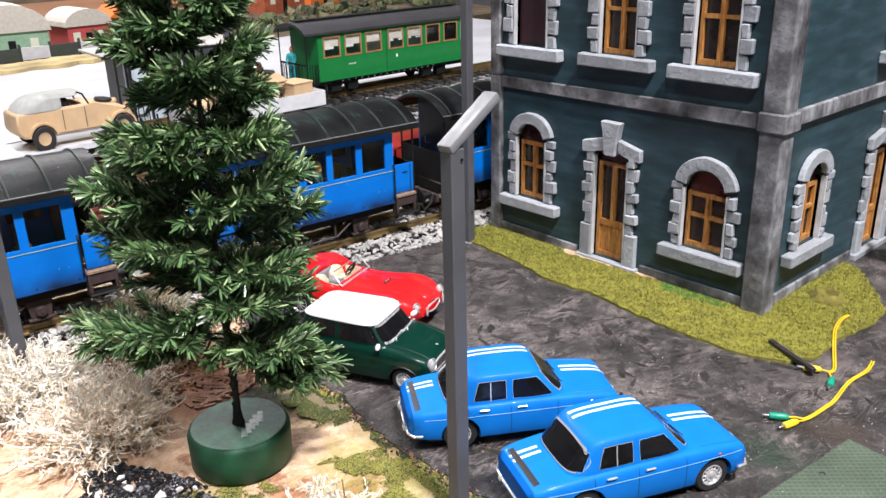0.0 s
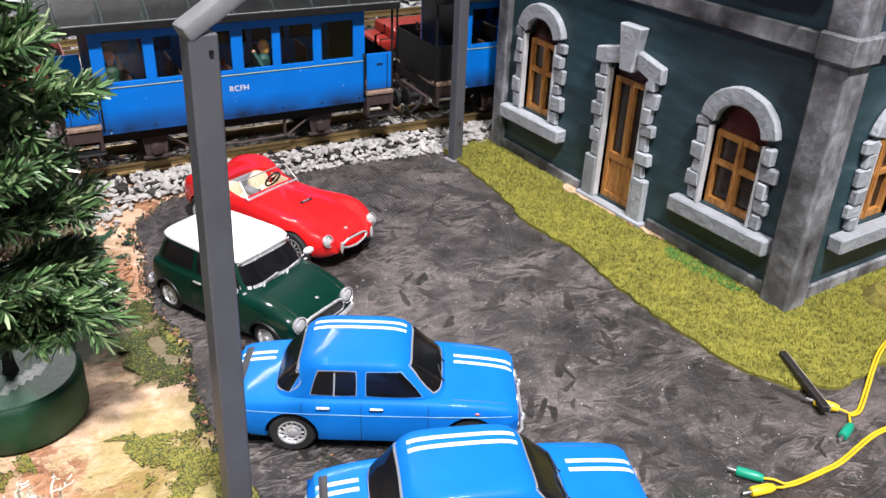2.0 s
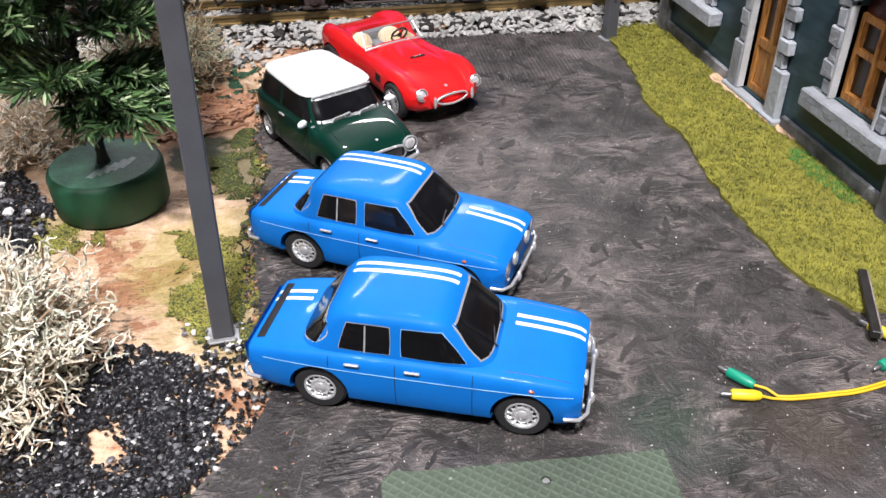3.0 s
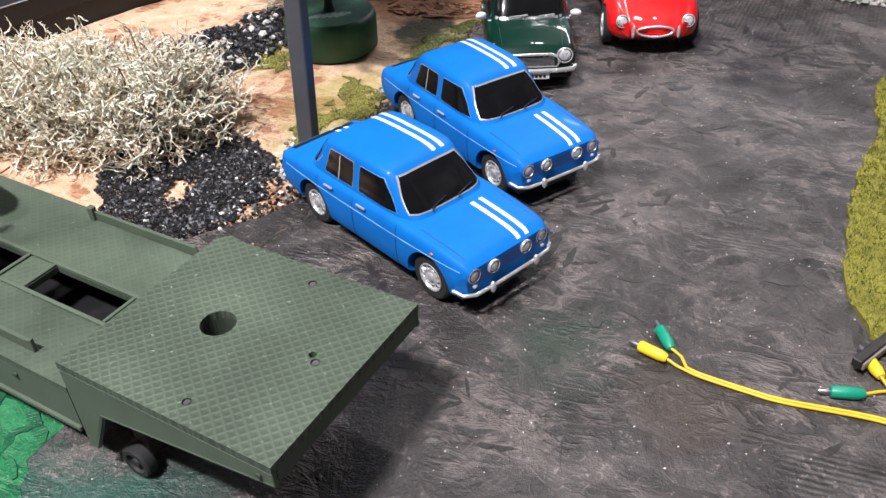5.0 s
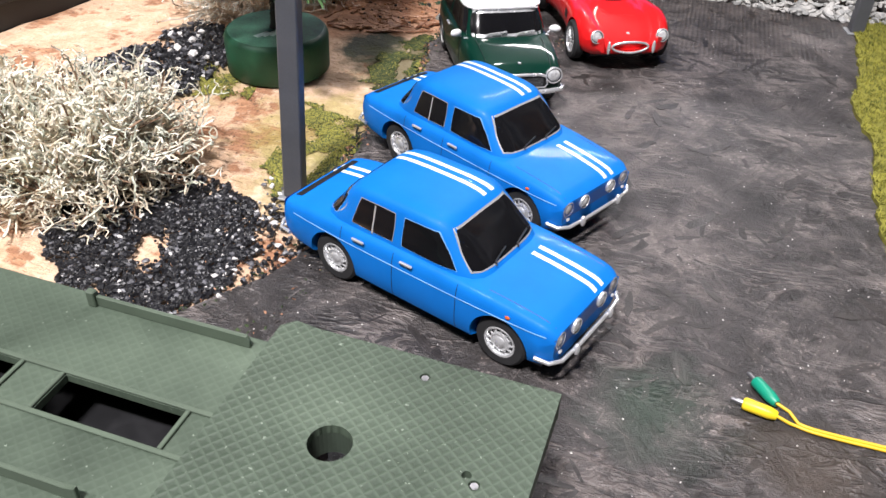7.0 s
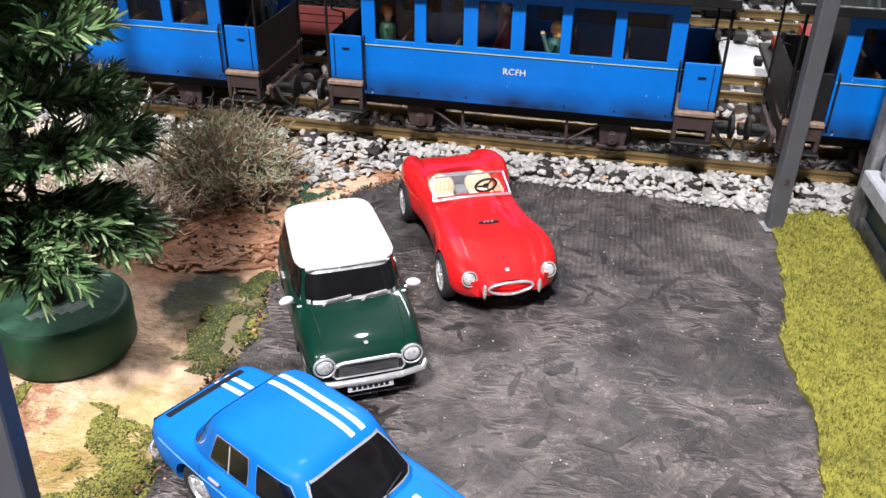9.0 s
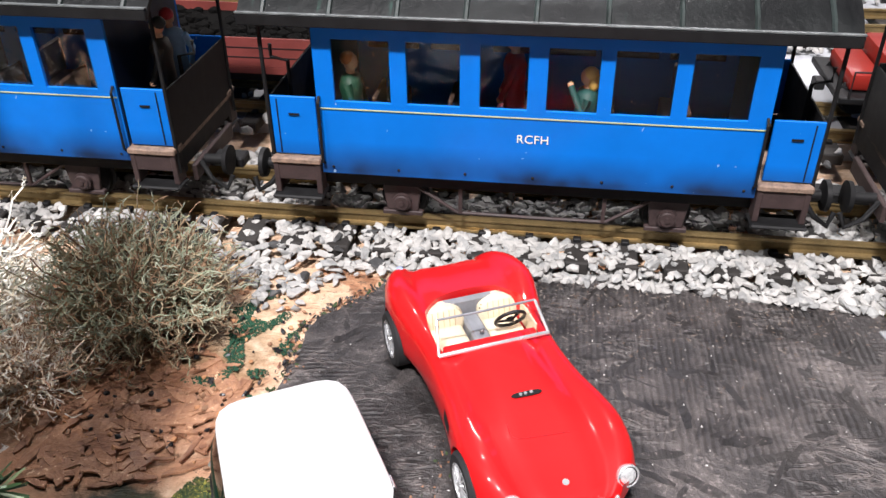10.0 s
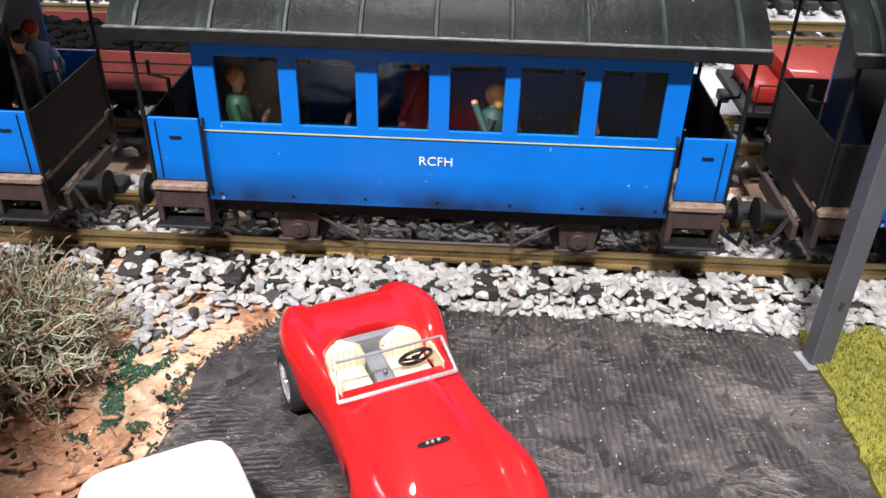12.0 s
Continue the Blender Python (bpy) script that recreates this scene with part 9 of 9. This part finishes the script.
part("canvas_top", canvas, plain("pale_canvas", (0.33, 0.34, 0.32), 0.85, var=0.25, scale=80, bump=0.5), pb, "pale grey canvas top", 40)
for s in (-1, 1):
    part("seat", box(-0.014, -0.004, s * 0.0105 - 0.006, s * 0.0105 + 0.006, 0.0302, 0.0500, 0.002), black_trim, pb)

# a low grey-green armoured hull on the track in front of the wagons
arm = thing("model_armoured_car", "grey-green model armoured vehicle behind the coaches", "model vehicle", pose(0.566, 1.168, 0.0442, 0, 0, -2))
rampw = thing("low_wagon", "dark low wagon under the armoured vehicle", "wagon", pose(0.566, 1.168, 0, 0, 0, -2))
part("deck", box(-0.075, 0.075, -0.032, 0.032, 0.0405, 0.0440, 0.0006), iron_black, rampw)
for u in (-0.050, 0.050):
    part("axle_block", box(u - 0.012, u + 0.012, -0.022, 0.022, 0.0302, 0.0404, 0.001), iron_black, rampw)
olive_grey = plain("grey_olive_plastic", (0.16, 0.16, 0.11), 0.6, var=0.25, scale=60)
part("hull", cabin([(0.010, -0.060, 0.062, 0.026, 5), (0.020, -0.068, 0.070, 0.030, 4), (0.030, -0.054, 0.056, 0.024, 4), (0.033, -0.040, 0.040, 0.020, 4)], 32), olive_grey, arm, "", 35)
part("hatch", cabin([(0.033, -0.018, 0.022, 0.014, 3), (0.041, -0.014, 0.018, 0.011, 3)], 24), olive_grey, arm, "", 35)
part("stowage", box(-0.052, -0.036, -0.016, 0.016, 0.0300, 0.0350, 0.002), olive_grey, arm)
for u in (-0.042, -0.014, 0.014, 0.042):
    for s in (-1, 1):
        part("wheel", lathe([(0, -0.004), (0.009, -0.004), (0.010, -0.002), (0.010, 0.0), (0.006, 0.001), (0, 0.001)], 16, pose(u, s * 0.028, 0.010, -90 * s)), rubber, arm, "", 40)

# ---- the green coach ----
green_coach_paint = car_paint("coach_green", (0.012, 0.185, 0.045), 0.35, 0.2)
cream = plain("cream_interior", (0.60, 0.58, 0.50), 0.7, var=0.15)
frame_wood = plain("brown_window_frame", (0.33, 0.17, 0.07), 0.5, var=0.3)
gc = thing("passenger_coach", "green coach with a dark roof on the rear track", "railway coach", pose(0.858, 1.404, 0.0065, 0, 0, 0.5))
GL, GW, GZ0, GZ1 = 0.360, 0.090, 0.0640, 0.1530
ports = [(0.012 + 0.0490 * k + (0.006 if k > 2 else 0), 0.049 + 0.0490 * k + (0.006 if k > 2 else 0)) for k in range(7)]
for yy in (0.0, GW - 0.002):
    sw = part("side_wall", cut(box(0, GL, yy, yy + 0.002, GZ0, GZ1), [box(a, b_, yy - 0.01, yy + 0.01, 0.1070, 0.1440) for a, b_ in ports]), green_coach_paint, gc)
    if yy == 0.0:
        for a, b_ in ports:
            fr = cut(box(a - 0.0010, b_ + 0.0010, -0.0010, -0.0001, 0.1060, 0.1450), [box(a + 0.0018, b_ - 0.0018, -0.01, 0.01, 0.1088, 0.1422)])
            part("window_frame", fr, frame_wood, sw)
            pn = part("pane", box(a, b_, 0.0008, 0.0012, 0.1070, 0.1440), clear_pane, sw)
            pn.visible_shadow = False
            part("blind", box(a + 0.001, b_ - 0.001, 0.0030, 0.0036, 0.1255, 0.1435), cream, sw, "half-drawn pale blind")
        for k in range(4):
            part("waist_bar", box(0.068 + 0.001 * k + 0.0035 * k, 0.0705 + 0.0045 * k, -0.0005, -0.0001, 0.0890, 0.0915), letter_white, sw)
        part("door_gap", box(0.1592, 0.1600, -0.0005, -0.0001, 0.068, 0.150), black_trim, sw)
        part("lamp_bracket", box(0.183, 0.187, -0.0012, -0.0001, 0.0900, 0.0960, 0.0004), white_paint, sw)
for xx in (0.0, GL - 0.002):
    part("end_wall", box(xx, xx + 0.002, 0.0022, GW - 0.0022, GZ0, GZ1 + 0.006), green_coach_paint, gc)
part("floor", box(0.0022, GL - 0.0022, 0.0022, GW - 0.0022, GZ0, GZ0 + 0.003), cream, gc)
part("partition", box(0.1695, 0.1715, 0.0022, GW - 0.0022, GZ0 + 0.0032, GZ1), cream, gc)
bm = bmesh.new()
rows = []
for xx in (-0.032, GL + 0.032):
    ring_ = [bm.verts.new((xx, -0.006 + (GW + 0.012) * k / 12, GZ1 + 0.001 + 0.017 * math.sin(math.pi * k / 12) ** 0.7)) for k in range(13)]
    low_ = [bm.verts.new((xx, -0.006 + (GW + 0.012) * k / 12, GZ1 - 0.003 + 0.016 * math.sin(math.pi * k / 12) ** 0.7)) for k in range(13)]
    bm.faces.new(ring_ + low_[::-1])
    rows.append((ring_, low_))
for k in range(12):
    for j in (0, 1):
        bm.faces.new((rows[0][j][k], rows[0][j][k + 1], rows[1][j][k + 1], rows[1][j][k]))
for k in (0, 12):
    bm.faces.new((rows[0][0][k], rows[0][1][k], rows[1][1][k], rows[1][0][k]))
gr = part("roof", bm, plain("charcoal_roof", (0.028, 0.028, 0.031), 0.7, var=0.3, scale=30), gc, "charcoal arched roof", 35)
part("roof_walk", box(-0.02, GL + 0.02, GW / 2 - 0.010, GW / 2 + 0.010, GZ1 + 0.0195, GZ1 + 0.0215), iron_black, gr)
part("underframe", box(-0.026, GL + 0.026, 0.014, GW - 0.014, 0.0540, GZ0 - 0.0003), iron_black, gc)
for k in range(16):
    part("frame_bolt", ball(0.0018, pose(0.060 + 0.0155 * k, 0.0130, 0.0585), 1), white_wagon, gc)
for xx in (0.045, 0.085, 0.275, 0.315):
    wheelset(gc, xx, BACK_TOP, 0.0230)
    part("axle_guard", box(xx - 0.012, xx + 0.012, 0.0120, 0.0160, 0.0400, 0.0538, 0.001), iron_black, gc)
for s, xx in ((-1, 0.0), (1, GL)):
    lo_, hi_ = sorted((xx + s * 0.0004, xx + s * 0.027))
    p_ = part("platform", box(lo_, hi_, 0, GW, GZ0 - 0.004, GZ0), iron_black, gc)
    for yy in (0.001, GW - 0.001):
        part("roof_post", tube([(xx + s * 0.026, yy, GZ0), (xx + s * 0.026, yy, GZ1 + 0.003)], 0.0012, 6), iron_black, p_)
        for k in range(5):
            part("baluster", tube([(xx + s * (0.003 + 0.0055 * k), yy, GZ0), (xx + s * (0.003 + 0.0055 * k), yy, GZ0 + 0.034)], 0.0008, 5), iron_black, p_)
    part("end_railing", box(min(xx + s * 0.0262, xx + s * 0.027), max(xx + s * 0.0262, xx + s * 0.027), 0.002, GW - 0.002, GZ0 + 0.032, GZ0 + 0.035), iron_black, p_)
    for k in range(8):
        part("baluster", tube([(xx + s * 0.0266, 0.006 + 0.011 * k, GZ0), (xx + s * 0.0266, 0.006 + 0.011 * k, GZ0 + 0.033)], 0.0008, 5), iron_black, p_)
figure("figurine", "painted figurine in a turquoise shirt on the green coach", pose(0.838, 1.464, GZ0 + 0.0067, 0, 0, 200), plain("turquoise_shirt", (0.02, 0.30, 0.33), 0.6), red_hat, standing=True, size=1.1)

# ---- the grey hut behind the wagons ----
hut_white = plain("blue_white_boards", (0.47, 0.56, 0.62), 0.7, var=0.18, scale=40)
hut = thing("guard_hut", "pale blue-grey wooden hut with black framing and a flat roof", "hut", pose(0.530, 1.521, BACKZ, 0, 0, -3))
part("wall", cut(box(0.012, 0.245, 0.0, 0.004, 0.012, 0.135), [box(0.120, 0.150, -0.01, 0.01, 0.013, 0.120)]), hut_white, hut)
hd = part("door", box(0.052, 0.104, -0.0050, -0.0010, 0.013, 0.118, 0.0006), hut_white, hut, "pale blue door with a black frame")
for xx in (0.0502, 0.1058):
    part("door_frame", box(xx - 0.0018, xx + 0.0018, -0.0060, -0.0008, 0.013, 0.1182), black_trim, hd)
part("door_frame", box(0.0482, 0.1078, -0.0060, -0.0008, 0.1184, 0.1218), black_trim, hd)
part("wall", box(0.012, 0.016, 0.0042, 0.095, 0.012, 0.135), fascia, hut, "black boarded end wall")
part("wall", box(0.241, 0.245, 0.0042, 0.095, 0.012, 0.135), hut_white, hut)
part("wall", box(0.0162, 0.2408, 0.091, 0.095, 0.012, 0.135), hut_white, hut)
part("floor", box(-0.010, 0.250, -0.020, 0.100, 0.0, 0.0118), old_plank, hut)
part("roof", box(-0.026, 0.250, -0.014, 0.108, 0.1355, 0.1400, 0.001), plain("grey_felt_roof", (0.42, 0.41, 0.38), 0.8, var=0.25, scale=20), hut, "flat grey roof")
part("roof_edge", box(-0.027, 0.251, -0.016, -0.0142, 0.1335, 0.1385), black_trim, hut)
for xx in (0.040, 0.142):
    part("roof_box", box(xx - 0.006, xx + 0.006, 0.030, 0.042, 0.1402, 0.1520, 0.001), black_trim, hut, "small dark roof box")
for xx in (0.014, 0.118, 0.153, 0.241):
    part("frame_post", box(xx - 0.002, xx + 0.002, -0.0035, -0.0002, 0.012, 0.1350), black_trim, hut)
for xx in (-0.008, 0.015):
    part("porch_post", box(xx, xx + 0.004, -0.013, -0.009, 0.012, 0.1353), black_trim, hut)
for k in range(6):
    part("porch_railing", box(-0.008 + 0.009 * k, -0.0065 + 0.009 * k, -0.019, -0.0175, 0.012, 0.050), black_trim, hut)
part("railing_top", box(-0.010, 0.040, -0.0195, -0.0170, 0.0502, 0.0530), black_trim, hut)
vent = part("vent", box(0.187, 0.219, -0.0030, -0.0002, 0.106, 0.130), black_trim, hut, "small barred window")
for k in range(5):
    part("vent_bar", box(0.190 + 0.0055 * k, 0.192 + 0.0055 * k, -0.0045, -0.0032, 0.109, 0.127), hut_white, vent)
figure("figurine", "green painted soldier figurine on the hut porch", pose(0.612, 1.500, BACKZ + 0.0119, 0, 0, -90), plain("soldier_green", (0.09, 0.15, 0.12), 0.7), plain("soldier_helmet", (0.07, 0.11, 0.09), 0.7), standing=True, size=1.4)

# grey mast behind the wagons
lamp_post(0.640, 1.3300, BACKZ + 0.001, 0.330, 5, "tall grey mast behind the flat wagons", False)

# ---- red vehicles seen between the coaches ----
wagon_red = plain("faded_red_wagon", (0.15, 0.028, 0.022), 0.6, var=0.25, scale=60)
rw = thing("low_sided_wagon", "faded red low-sided wagon behind the blue coaches", "wagon", on_train(0.0) @ pose(-0.24, 0.158, 0))
part("bed", box(0, 0.235, 0, 0.080, 0.0440, 0.0490), wagon_red, rw)
for yy in (0.0, 0.0785):
    part("side_board", box(0.0005, 0.2345, yy, yy + 0.0015, 0.0492, 0.0700), wagon_red, rw)
for xx in (0.0, 0.2335):
    part("end_board", box(xx, xx + 0.0015, 0.0017, 0.0783, 0.0492, 0.0700), wagon_red, rw)
# black lumpy filling, added only to keep the space behind the boards dark
fill_mesh = box(0.0025, 0.2325, 0.0020, 0.0780, 0.0492, 0.0640, 0.001)
rnd = random.Random(21)
for _ in range(170):
    add(fill_mesh, ball(rnd.uniform(0.0035, 0.006), Matrix.Translation((rnd.uniform(0.008, 0.227), rnd.uniform(0.007, 0.073), rnd.uniform(0.0640, 0.0670))), 1, (1.2, 1, 0.7)))
fill_black = plain("dark_fill_black", (0.004, 0.0038, 0.0036), 0.95, var=0.4, scale=200, bump=0.6)
fill_black.node_tree.nodes["Principled BSDF"].inputs["Specular IOR Level"].default_value = 0.05
part("load", fill_mesh, fill_black, rw, "added black lumpy filling that keeps the wagon's inside dark")
for zz in (0.0558, 0.0628):
    part("plank_gap", box(0.0010, 0.2340, -0.0004, -0.0001, zz, zz + 0.0006), iron_black, rw)
part("underframe", box(0.005, 0.230, 0.012, 0.068, 0.0340, 0.0438), iron_black, rw)
for xx in (0.035, 0.200):
    wheelset(rw, xx, 0.0240, 0.0180)
loco_red = car_paint("bright_red_loco", (0.21, 0.017, 0.012), 0.45, 0.1)
lo = thing("small_locomotive", "small bright red model locomotive behind the coaches", "locomotive", on_train(0.0) @ pose(0.337, 0.168, 0))
part("body", box(0.0, 0.120, 0.006, 0.074, 0.0420, 0.0640, 0.003, 2), loco_red, lo, "", 40)
part("bonnet", box(-0.022, -0.0005, 0.012, 0.068, 0.0420, 0.0540, 0.003, 2), loco_red, lo, "", 40)
part("footplate", box(-0.030, 0.128, 0.0, 0.080, 0.0370, 0.0418, 0.0008), iron_black, lo)
part("hand_rail", tube([(-0.024, 0.0, 0.0420), (-0.024, 0.0, 0.0600), (-0.005, 0.0, 0.0600), (-0.005, 0.0, 0.0420)], 0.0009, 6), iron_black, lo)
for xx in (-0.012, 0.040, 0.095):
    wheelset(lo, xx, 0.0240, 0.0180)
for xx in (-0.037, 0.129):
    part("coupler", box(xx, xx + 0.007, 0.034, 0.046, 0.0330, 0.0400, 0.001), iron_black, lo)

# ---- far end: small houses and scenery ----
def cottage(x, y, w, d, h, wall, roof, label, curved):
    c = thing("toy_house", label, "toy house", pose(x, y, 0.0, 0, 0, random.Random(int(x * 100)).uniform(-8, 8)))
    part("wall", box(-w / 2, w / 2, -d / 2, d / 2, -0.004, h), wall, c)
    if curved:
        part("roof", prism([(-w / 2 - 0.01, h + 0.0005)] + [((w / 2 + 0.01) * math.cos(t), h + 0.0005 + 0.55 * w * math.sin(t) * 0.7) for t in np.linspace(math.pi, 0, 12)], -d / 2 - 0.01, d / 2 + 0.01, lambda a, z, e: (a, e, z)), roof, c, "curved pale roof")
    else:
        part("roof", prism([(-w / 2 - 0.012, h + 0.0005), (w / 2 + 0.012, h + 0.0005), (0, h + w * 0.45)], -d / 2 - 0.012, d / 2 + 0.012, lambda a, z, e: (a, e, z)), roof, c, "pitched roof")
    part("door", box(-0.010, 0.010, -d / 2 - 0.003, -d / 2 - 0.0003, 0.0, h * 0.7), iron_black, c)
    for s in (-1, 1):
        part("window", box(s * w * 0.3 - 0.011, s * w * 0.3 + 0.011, -d / 2 - 0.003, -d / 2 - 0.0003, h * 0.35, h * 0.75), letter_white, c)


mint = plain("mint_wall", (0.30, 0.48, 0.33), 0.7, var=0.15)
rose = plain("rose_wall", (0.55, 0.09, 0.09), 0.7, var=0.15)
orange = plain("orange_wall", (0.65, 0.16, 0.03), 0.7, var=0.2)
pale_roof = plain("pale_felt_roof", (0.55, 0.52, 0.46), 0.8, var=0.15)
cottage(0.72, 2.82, 0.20, 0.14, 0.075, mint, pale_roof, "mint green toy house with a pale curved roof", True)
cottage(0.95, 2.88, 0.13, 0.14, 0.070, rose, pale_roof, "rose red toy house with a pale roof", True)
cottage(1.10, 2.92, 0.11, 0.10, 0.080, orange, orange, "bright orange toy house", False)
cottage(0.46, 2.70, 0.12, 0.10, 0.050, rose, pale_roof, "low red toy house with a pale roof", True)
cottage(1.95, 3.35, 0.20, 0.16, 0.110, plain("brick_orange", (0.36, 0.09, 0.04), 0.8, var=0.4, scale=40), orange, "brick-red toy house at the far end", False)
cottage(2.30, 3.55, 0.16, 0.14, 0.100, orange, rose, "orange toy house at the far end", False)
fence_dark = plain("dark_fence", (0.05, 0.06, 0.05), 0.7)
fe = thing("low_fence", "low dark fence with pale panels in front of toy houses", "fence", pose(0.62, 2.66, 0.0, 0, 0, 4))
for k in range(8):
    part("fence_post", box(0.085 * k - 0.003, 0.085 * k + 0.003, -0.003, 0.003, 0.0, 0.050), fence_dark, fe)
    if k < 7:
        part("fence_panel", box(0.085 * k + 0.0035, 0.085 * k + 0.0815, -0.002, 0.002, 0.006, 0.040), white_wagon if k % 2 else fence_dark, fe)
board_brown = plain("brown_table_board", (0.20, 0.095, 0.045), 0.6, var=0.3, scale=6)
tb = thing("brown_table", "brown wooden board lying across the far layout", "table", pose(1.35, 3.75, 0.0, 0, 0, 6))
part("table_top", box(-0.85, 0.35, -0.28, 0.3, 0.03, 0.06, 0.004), board_brown, tb)
for u in (-0.80, 0.30):
    part("leg", box(u - 0.02, u + 0.02, -0.25, 0.27, -0.01, 0.0298), black_trim, tb)
hedge_places = []
rs = random.Random(9)
while len(hedge_places) < 2600:
    x, y = rs.uniform(1.2, 3.0), rs.uniform(2.75, 4.3)
    if noise.noise(Vector((x * 3.2, y * 3.2, 1))) < 0.05 or (1.78 < x < 2.45 and 3.2 < y < 3.7):
        continue
    s = rs.uniform(0.012, 0.030)
    hedge_places.append(Matrix.Translation((x, y, s * 0.5)) @ Euler((rs.uniform(0, 3), rs.uniform(0, 3), rs.uniform(0, 6))).to_matrix().to_4x4() @ Matrix.Diagonal((s, s, s * 0.8, 1)))
tagged(scatter("far_scrub", tufts + [stone_shape(50 + k, 1, 0.5) for k in range(4)], [plain("scrub_green", (0.09, 0.11, 0.045), 0.9, var=0.4), plain("scrub_olive", (0.15, 0.13, 0.07), 0.9, var=0.4), plain("scrub_dark", (0.03, 0.04, 0.02), 0.9)], hedge_places, 3), "olive and brown scrub of the far scenery", "scrub", kind="stuff")
